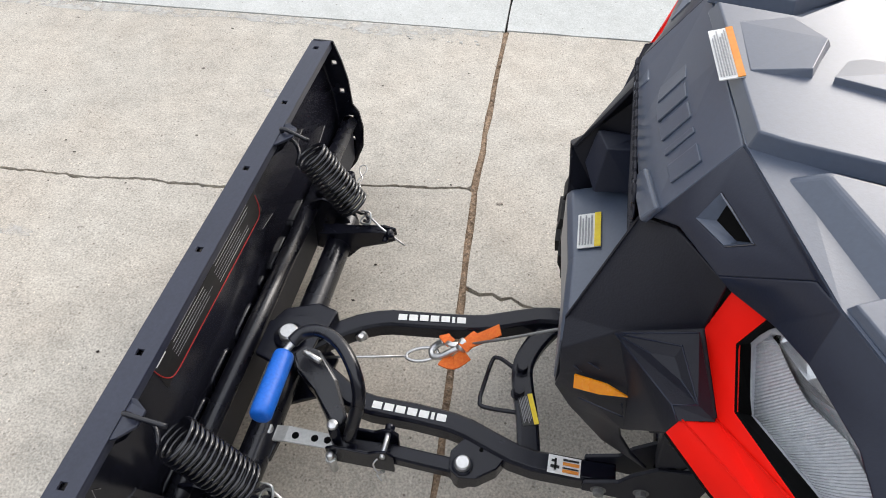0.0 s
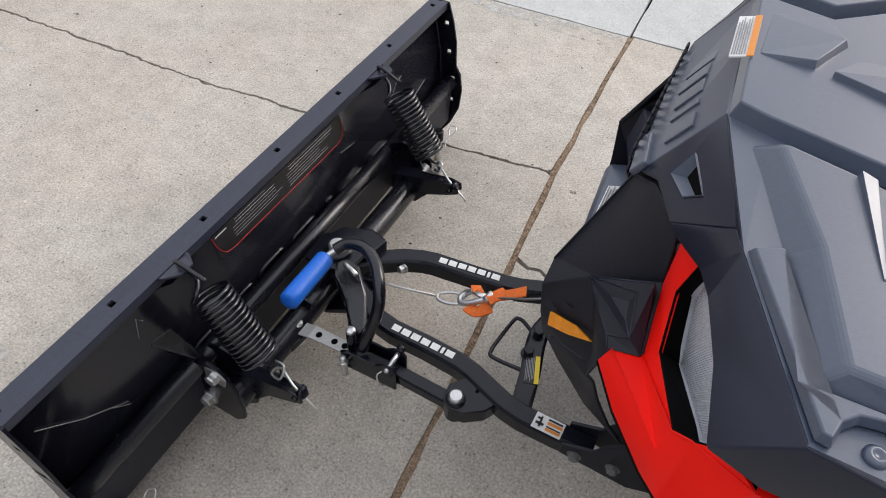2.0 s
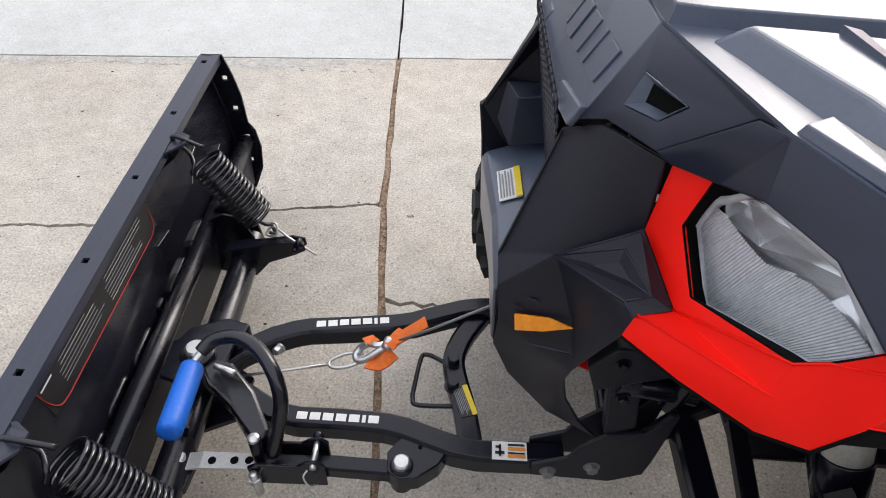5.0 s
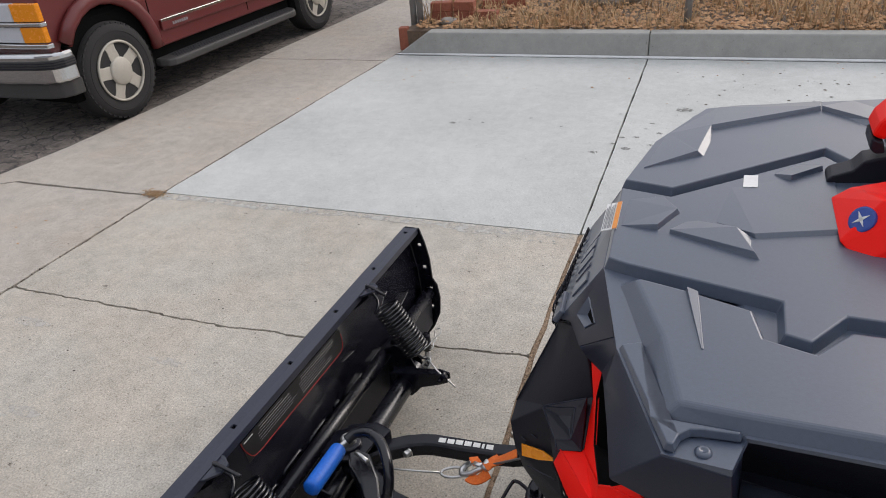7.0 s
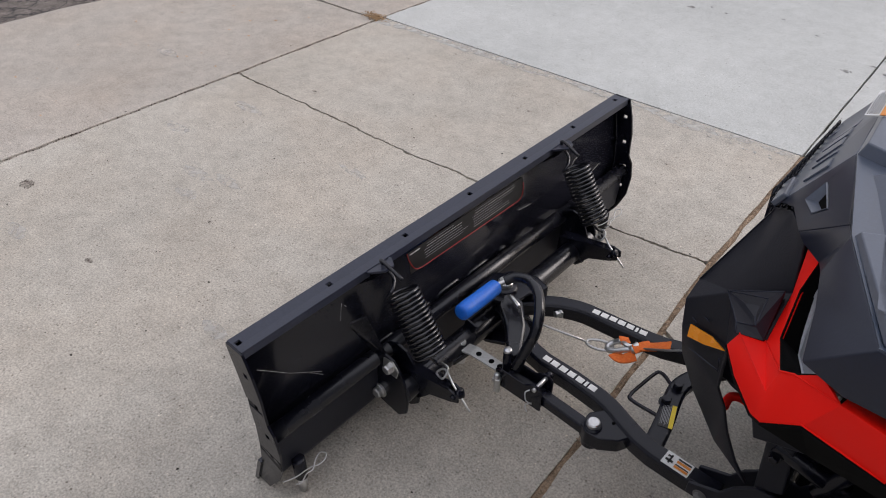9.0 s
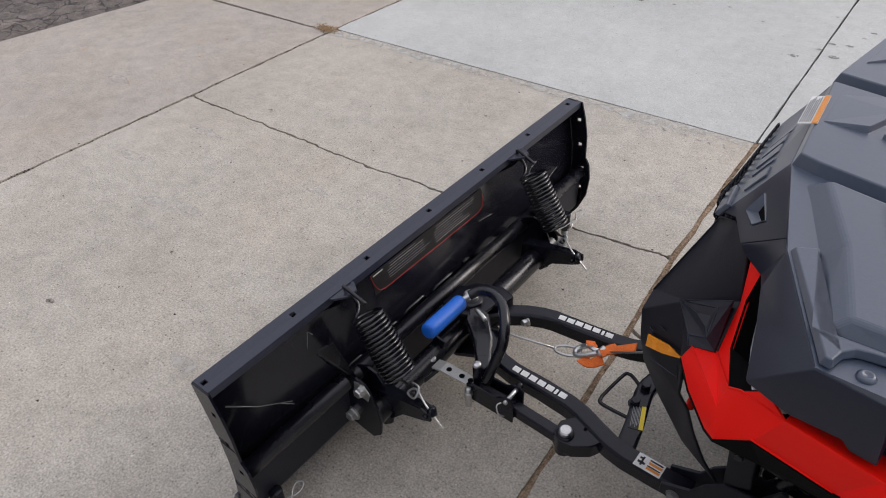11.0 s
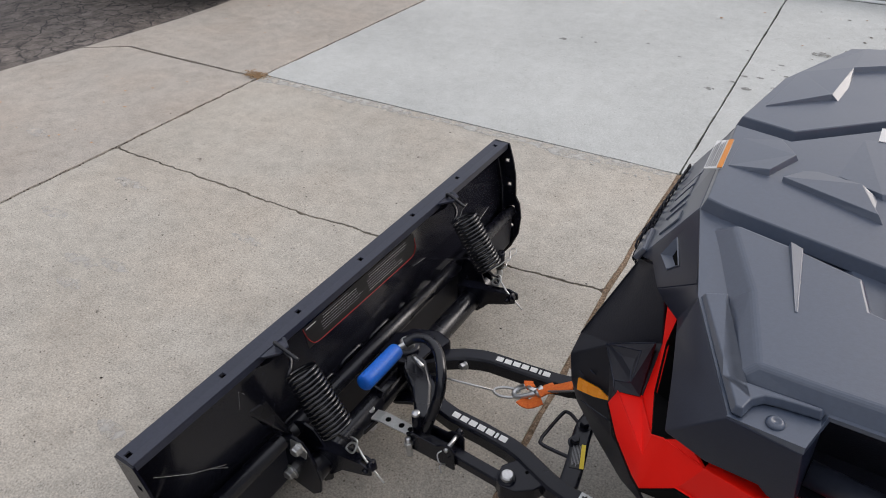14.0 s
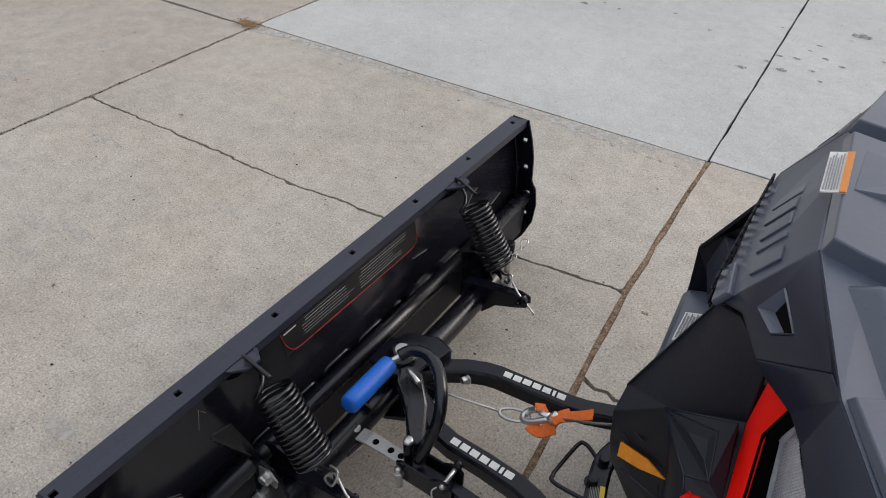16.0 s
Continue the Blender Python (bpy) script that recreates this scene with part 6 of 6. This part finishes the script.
qp("mount_strut", sweep_bm([(0.56, -1.96, 0.25), (0.66, -1.93, 0.34), (0.80, -1.90, 0.40)], 0.020, wide=0.014, square=True), STEEL)
qp("mount_strut", sweep_bm([(0.56, -1.68, 0.25), (0.66, -1.70, 0.34), (0.80, -1.73, 0.40)], 0.020, wide=0.014, square=True), STEEL)
for yy, sg in ((-1.986, -1), (-1.561, 1)):
    for bx, bz in ((0.425, 0.221), (0.500, 0.240)):
        b = hex_bolt("mount_bolt", (0, 0, 0), (0, sg, 0), 0.011, 0.010, GALV, quad)
        b.location = Vector((bx, yy, bz)) - BASE
# solid black block instead of a bay, its shade painted as colour
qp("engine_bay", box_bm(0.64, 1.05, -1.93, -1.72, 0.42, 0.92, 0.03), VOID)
qp("winch_drum", cyl_bm((0.40, -1.86, 0.46), (0.40, -1.68, 0.46), 0.045, 20, 0.006), MATTE, smooth=True)
# suspension and front wheels
for s in (1, -1):
    def m(x, y, z):
        return (x, YC + s * (y - YC), z)
    for xa, xb, za, r in ((0.655, 0.665, 0.30, 0.024), (0.745, 0.715, 0.31, 0.015), (0.92, 0.79, 0.30, 0.015)):
        qp("suspension_arm", sweep_bm([m(xa, -1.93, za), m(xb, -2.25, za - 0.03)], r, wide=r, square=True), STEEL, bevel=0.001)
    qp("suspension_arm", sweep_bm([m(0.80, -1.93, 0.48), m(0.76, -2.20, 0.42)], 0.013, 10), STEEL, smooth=True)
    qp("shock_absorber", cyl_bm(m(0.80, -2.16, 0.36), m(0.76, -2.0, 0.80), 0.034, 20, 0.004), ALLOY, "pale grey shock absorber body", smooth=True)
    qp("shock_collar", cyl_bm(m(0.793, -2.130, 0.44), m(0.787, -2.106, 0.51), 0.037, 20, 0.003), STEEL, "dark spring collar", smooth=True)

    def tyre(cx, cy, r, w, parent, knobs=26):
        wheel = thing("wheel", "", "")
        wheel.parent = quad
        prof = [(-0.5, 0.55), (-0.52, 0.75), (-0.46, 0.92), (-0.3, 0.985), (0, 1.0), (0.3, 0.985), (0.46, 0.92), (0.52, 0.75), (0.5, 0.55)]
        bm = lathe_bm([(cx, cy + a * w, r) for a, _ in prof], [q * r for _, q in prof], (0, 1, 0), 40)
        t = qp("tyre", bm, RUBBER, "knobbly black off-road tyre", parent=wheel, smooth=True)
        bm = bmesh.new()
        for k in range(knobs):
            for side in (-1, 1):
                a = 2 * math.pi * (k + 0.5 * (side > 0)) / knobs
                for j, (off, rr) in enumerate(((0.16, 1.0), (0.40, 0.965))):
                    c = Vector((cx + rr * r * math.sin(a), cy + side * off * w, r + rr * r * math.cos(a)))
                    tang, rad = Vector((math.cos(a), 0, -math.sin(a))), Vector((math.sin(a), 0, math.cos(a)))
                    v = [bm.verts.new(c + tang * p * 0.017 + Vector((0, q * 0.028, 0)) + rad * h) for h in (-0.01, 0.014) for p, q in ((-1, -1), (1, -1), (1, 1), (-1, 1))]
                    for f in ((0, 1, 5, 4), (1, 2, 6, 5), (2, 3, 7, 6), (3, 0, 4, 7), (4, 5, 6, 7)):
                        bm.faces.new([v[i] for i in f])
        qp("tread", bm, RUBBER, parent=wheel)
        qp("rim", lathe_bm([(cx, cy - 0.4 * w, r), (cx, cy - 0.45 * w, r), (cx, cy, r), (cx, cy + 0.45 * w, r), (cx, cy + 0.4 * w, r)], [0.5 * r, 0.57 * r, 0.3 * r, 0.57 * r, 0.5 * r], (0, 1, 0), 32), STEEL, parent=wheel, smooth=True)

    tyre(0.90 if s == 1 else 0.60, YC + s * (-2.29 - YC), 0.30, 0.19, quad)
    tyre(2.02, YC + s * (-2.27 - YC), 0.30, 0.24, quad)
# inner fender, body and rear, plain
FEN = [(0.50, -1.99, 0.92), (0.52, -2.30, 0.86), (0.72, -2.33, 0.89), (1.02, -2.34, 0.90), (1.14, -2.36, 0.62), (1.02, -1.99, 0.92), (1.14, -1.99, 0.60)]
# fender lining coloured near-black for the shade in the wheel well
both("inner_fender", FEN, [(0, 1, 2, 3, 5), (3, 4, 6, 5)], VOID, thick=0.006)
qp("body_tub", box_bm(1.0, 2.2, -1.98, -1.56, 0.35, 0.90, 0.06), MATTE)
qp("foot_board", box_bm(1.10, 1.62, -2.36, -1.18, 0.30, 0.34, 0.01), MATTE)
bm = box_bm(1.22, 2.15, -1.93, -1.61, 0.86, 1.0, 0.05, 3)
qp("seat", bm, MATTE, "black seat", smooth=True)
qp("rear_deck", box_bm(1.72, 2.4, -2.36, -1.18, 0.84, 0.90, 0.03), RED)
qp("cowl_panel", poly_bm([(1.02, -2.35, 1.045), (1.02, -1.19, 1.045), (1.22, -1.45, 1.06), (1.22, -2.09, 1.06)], 0.05), PLASTIC, bevel=0.01)
# handlebar pod
POD = [(0.752, -1.765, 1.106), (0.754, -1.912, 1.108), (0.782, -1.945, 1.092), (1.10, -2.0, 1.12),
       (0.775, -1.765, 1.126), (0.800, -1.885, 1.165), (0.87, -1.930, 1.180), (1.10, -1.95, 1.23), (0.90, -1.765, 1.168), (1.10, -1.765, 1.22)]
qp("handlebar_pod", shell_bm(POD, [(0, 1, 5, 4), (1, 2, 6, 5), (2, 3, 7, 6), (4, 5, 6, 8), (8, 6, 7, 9)]), RED, "glossy red handlebar pod", thick=0.006, bevel=0.006)
BACK_PLATE = [(0.750, 1.060), (0.750, 1.108), (0.756, 1.114), (0.785, 1.127), (0.797, 1.144), (0.815, 1.150), (0.90, 1.175), (1.10, 1.21), (1.10, 1.060)]
qp("pod_back_plate", poly_bm([(x, -1.700, z) for x, z in BACK_PLATE], (0, 0.05, 0)), MATTE, "black plate behind the pod", bevel=0.003)
qp("pod_underside", box_bm(0.83, 1.12, -1.92, -1.62, 1.03, 1.12, 0.02), VOID)
bn = Vector((-0.66, -0.52, 0.54)).normalized()
bc = Vector((0.780, -1.896, 1.136))
qp("round_badge", lathe_bm([bc - bn * 0.004, bc + bn * 0.004, bc + bn * 0.005], [0.0195, 0.0195, 0.017], bn, 28), BADGE, "round blue badge")
bu = bn.orthogonal().normalized()
bv = bn.cross(bu)
for ang in (0.35, 1.92):
    d = bu * math.cos(ang) + bv * math.sin(ang)
    e = bn.cross(d)
    c0 = bc + bn * 0.0062
    qp("badge_star", poly_bm([c0 + d * 0.013, c0 + e * 0.0026, c0 - d * 0.013, c0 - e * 0.003], 0.001), WHITE)
VISOR = [(0.796, 1.193), (0.803, 1.215), (0.822, 1.240), (0.87, 1.275), (1.05, 1.33), (1.05, 1.28), (0.88, 1.235), (0.832, 1.205), (0.815, 1.186)]
qp("pod_visor", poly_bm([(x, -1.715, z) for x, z in VISOR], (0, 0.08, 0)), RED, "red visor over the lamp", bevel=0.006)
qp("visor_tip", poly_bm([(x, -1.716, z) for x, z in ((0.797, 1.190), (0.815, 1.184), (0.820, 1.166), (0.806, 1.164), (0.797, 1.172))], (0, 0.07, 0)), MATTE, "black visor tip", bevel=0.003)
qp("pod_lamp", poly_bm([(x, -1.708, z) for x, z in ((0.818, 1.186), (0.835, 1.204), (0.88, 1.233), (1.04, 1.275), (1.04, 1.20), (0.86, 1.150), (0.835, 1.150), (0.824, 1.162))], (0, 0.06, 0)), FROST, "pale handlebar lamp lens", bevel=0.008)
qp("handlebar", sweep_bm(smooth_path([(1.18, -2.17, 1.17), (1.12, -2.0, 1.20), (1.08, -1.77, 1.22), (1.12, -1.54, 1.20), (1.18, -1.37, 1.17)], 5), 0.012, 10), STEEL, smooth=True)

# ---------- parked off-road wagon ----------
SX = -3.75
suv = thing("parked_car", "dusty maroon off-road wagon with chrome bumper parked on the street", "car", at=(SX - 0.9, 2.3, -0.030))


def sp(name, bm, material, label="", parent=suv, **kw):
    for v in bm.verts:
        v.co.y = 0.98 + (v.co.y - 1.24) * 0.974
        v.co -= Vector((SX - 0.9, 2.3, -0.030))
    return finish(part(name, bm, material, parent, label), **kw)


SIDE = [(0.765, 0.50), (0.735, 0.62), (0.735, 0.78), (0.755, 0.98), (0.86, 1.06), (1.75, 1.12), (2.35, 1.72), (2.75, 1.78), (5.15, 1.76), (5.32, 1.10), (5.34, 0.52), (4.60, 0.42), (4.58, 0.62), (4.42, 0.80), (4.16, 0.86), (3.90, 0.80), (3.72, 0.62), (3.70, 0.38), (1.70, 0.38), (1.68, 0.58), (1.52, 0.78), (1.24, 0.86), (0.96, 0.78), (0.83, 0.62), (0.80, 0.50)]
bm = poly_bm([(SX - 0.02, y, z) for y, z in SIDE], (-1.82, 0, 0))
sp("body", bm, MAROON, "maroon body", bevel=0.03, segments=3)
for yy in (1.24, 4.16):
    arch = [(SX + 0.004, yy + 0.46 * math.cos(a * 0.2618), 0.40 + 0.47 * math.sin(a * 0.2618)) for a in range(13 if yy > 2 else 11)]
    sp("wheel_arch", sweep_bm(arch, 0.040, wide=0.055, up=(1, 0, 0)), MAROON, smooth=True)
    # black block stands in for the shade inside the wheel arch
    sp("arch_shade_block", box_bm(SX - 0.5, SX - 0.03, yy - 0.44, yy + 0.44, 0.20, 0.80, 0.05), VOID)
for y0, y1 in ((2.0, 2.95), (3.0, 3.85)):
    sp("side_window", poly_bm([(SX - 0.015, y0 + (0.42 if y0 < 2.5 else 0.05), 1.66), (SX - 0.015, y1, 1.66), (SX - 0.015, y1, 1.16), (SX - 0.015, y0 - 0.02, 1.16)], 0.01), WINDOW)
# black box, wide and low so that it darkens the street beneath the car
sp("underbody", box_bm(SX - 1.79, SX - 0.07, 0.9, 5.2, 0.20, 0.50, 0.02), VOID)
for y in (1.72, 2.98, 3.70):
    sp("door_gap", box_bm(SX - 0.022, SX - 0.0165, y - 0.004, y + 0.004, 0.42, 1.10), VOID)
sp("side_moulding", box_bm(SX - 0.02, SX + 0.006, 1.80, 3.66, 0.500, 0.585, 0.008), MAROON, "body-coloured side moulding")
sp("chrome_strip", box_bm(SX + 0.004, SX + 0.010, 1.80, 3.66, 0.570, 0.590, 0.002), CHROME)
bars_bm = bmesh.new()
for k in range(7):
    y = 1.92 + k * 0.028
    bars_bm.faces.new([bars_bm.verts.new(c) for c in ((SX + 0.012, y, 0.525), (SX + 0.012, y + 0.02, 0.525), (SX + 0.012, y + 0.02, 0.548), (SX + 0.012, y, 0.548))])
sp("moulding_print", bars_bm, GREYTXT, thick=0.001)
plan = [(-0.12, 1.70), (-0.03, 1.71), (0.03, 1.745), (0.055, 1.80), (0.062, 1.90), (0.062, 3.60), (0.05, 3.67), (0.0, 3.72), (-0.12, 3.73)]
sp("running_board", poly_bm([(SX + x, y, 0.300 - 0.10 * (x + 0.12)) for x, y in plan], (0, 0, -0.062)), TRIM, "grey running board", bevel=0.016, segments=3)
for k in range(5):
    sp("board_rib", box_bm(SX - 0.075 + k * 0.024, SX - 0.067 + k * 0.024, 1.86, 3.60, 0.286 - k * 0.0024, 0.2985 - k * 0.0024), MATTE)
def bow(grow, back):
    """The bowed plan of the front bumper, wrapped round both corners."""
    half = [(0.045, 0.855), (0.045, 0.76), (0.01, 0.69), (-0.10, 0.645), (-0.40, 0.605), (-0.92, 0.585)]
    line = half + [(-1.84 - x, y) for x, y in half[:-1][::-1]]
    out = [(SX + x + (grow if x > -0.92 else -grow if x < -0.92 else 0) * (abs(x + 0.92) > 0.85), y - grow) for x, y in line]
    return out + [(SX - 1.70, back), (SX - 0.14, back)]


def bumper_part(name, grow, z0, z1, material, label="", bevel=0.012):
    return sp(name, poly_bm([(x, y, z0) for x, y in bow(grow, 0.88)], (0, 0, z1 - z0)), material, label, bevel=bevel, segments=3)


bumper_part("bumper", 0.0, 0.395, 0.605, CHROME, "chrome front bumper", 0.022)
bumper_part("bumper_strip", 0.006, 0.497, 0.562, TRIM, "black rubbing strip", 0.006)
for k in range(3):
    bumper_part("strip_rib", 0.010, 0.507 + 0.017 * k, 0.514 + 0.017 * k, MATTE, bevel=0.002)
bumper_part("air_dam", -0.03, 0.285, 0.400, TRIM, "grey plastic air dam", 0.012)
for z0, z1, x1 in ((0.668, 0.772, -0.205), (0.808, 0.925, -0.235)):
    sp("corner_lamp", poly_bm([(SX - 0.012, 0.760, z0), (SX - 0.018, 0.722, z0), (SX + x1, 0.700, z0), (SX + x1, 0.760, z0)], (0, 0, z1 - z0)), AMBER, "amber corner lamp", bevel=0.006)
    sp("headlamp", poly_bm([(SX + x1 - 0.006, 0.760, z0), (SX + x1 - 0.006, 0.702, z0), (SX - 0.62, 0.690, z0), (SX - 0.62, 0.760, z0)], (0, 0, z1 - z0)), FROST, "clear fluted headlamp", bevel=0.006)
for z0, z1 in ((0.630, 0.662), (0.776, 0.804)):
    sp("lamp_bezel", poly_bm([(SX - 0.004, 0.765, z0), (SX - 0.010, 0.712, z0), (SX - 0.25, 0.684, z0), (SX - 0.92, 0.672, z0), (SX - 1.59, 0.684, z0), (SX - 1.83, 0.712, z0), (SX - 1.83, 0.765, z0)], (0, 0, z1 - z0)), CHROME, "bright lamp bezel", bevel=0.006)
sp("grille_panel", box_bm(SX - 1.22, SX - 0.62, 0.695, 0.76, 0.665, 0.93, 0.01), MATTE, "black front grille")


def car_wheel(y, x):
    wheel = thing("wheel", "", "")
    wheel.parent = suv
    r, w, z = 0.365, 0.24, 0.335
    cx = x - w / 2
    prof = [(-0.5, 0.62), (-0.5, 0.78), (-0.46, 0.93), (-0.36, 0.99), (0.36, 0.99), (0.46, 0.93), (0.50, 0.80), (0.485, 0.70), (0.44, 0.60)]
    sp("tyre", lathe_bm([(cx + a * w, y, z) for a, _ in prof], [q * r for _, q in prof], (1, 0, 0), 56), RUBBER, "dusty worn tyre", parent=wheel, smooth=True)
    ring = lathe_bm([(cx + 0.40 * w, y, z), (cx + 0.47 * w, y, z), (cx + 0.49 * w, y, z), (cx + 0.30 * w, y, z)], [0.54 * r, 0.62 * r, 0.60 * r, 0.50 * r], (1, 0, 0), 48)
    sp("rim", ring, ALLOY, "dusty five-spoke alloy rim", parent=wheel, smooth=True)
    # black disc painted as the shade behind the spokes
    sp("rim_well", lathe_bm([(cx + 0.20 * w, y, z), (cx + 0.31 * w, y, z)], [0.55 * r, 0.55 * r], (1, 0, 0), 40), VOID, parent=wheel)
    sp("rim_lip", sweep_bm([(cx + 0.48 * w, y + 0.595 * r * math.cos(k * 0.1309), z + 0.595 * r * math.sin(k * 0.1309)) for k in range(48)], 0.010, 6, closed=True, up=(1, 0, 0)), ALLOY, parent=wheel, smooth=True)
    for k in range(5):
        a = radians(102 + 72 * k)
        ca, sa = math.cos(a), math.sin(a)
        def at(rad, ang, dx):
            return (cx + dx * w, y + rad * r * math.cos(a + ang), z + rad * r * math.sin(a + ang))
        out = [at(0.20, -0.60, 0.46), at(0.33, -0.42, 0.46), at(0.46, -0.27, 0.455), at(0.59, -0.25, 0.445), at(0.59, 0.25, 0.445), at(0.46, 0.27, 0.455), at(0.33, 0.42, 0.46), at(0.20, 0.60, 0.46)]
        sp("spoke", poly_bm(out, (-0.10 * w, 0, 0)), ALLOY, parent=wheel, bevel=0.006)
    lugs = bmesh.new()
    for k in range(44):
        a = 6.2832 * k / 44
        t0 = Vector((0, -math.sin(a), math.cos(a)))
        ra = Vector((0, math.cos(a), math.sin(a)))
        c = Vector((cx + 0.43 * w, y, z)) + ra * (0.955 * r)
        ring = [c + t0 * s * 0.014 + Vector((1, 0, 0)) * e + ra * h for h in (-0.014, 0.0035) for s, e in ((-1, 0.006), (1, 0.006), (1, -0.03), (-1, -0.03))]
        vs = [lugs.verts.new(p) for p in ring]
        for f in ((0, 1, 2, 3), (4, 7, 6, 5), (0, 4, 5, 1), (1, 5, 6, 2), (2, 6, 7, 3), (3, 7, 4, 0)):
            lugs.faces.new([vs[i] for i in f])
    sp("tread", lugs, RUBBER, "shoulder tread blocks", parent=wheel)
    sp("sidewall_ring", sweep_bm([(cx + 0.495 * w, y + 0.80 * r * math.cos(k * 0.1309), z + 0.80 * r * math.sin(k * 0.1309)) for k in range(48)], 0.004, 6, closed=True, up=(1, 0, 0)), RUBBER, parent=wheel, smooth=True)
    sp("hub_cap", lathe_bm([(cx + 0.40 * w, y, z), (cx + 0.49 * w, y, z), (cx + 0.52 * w, y, z)], [0.29 * r, 0.285 * r, 0.25 * r], (1, 0, 0), 32), ALLOY, parent=wheel, smooth=True)


car_wheel(1.24, SX + 0.03)
car_wheel(4.16, SX + 0.03)
car_wheel(1.24, SX - 1.50)
car_wheel(4.16, SX - 1.50)
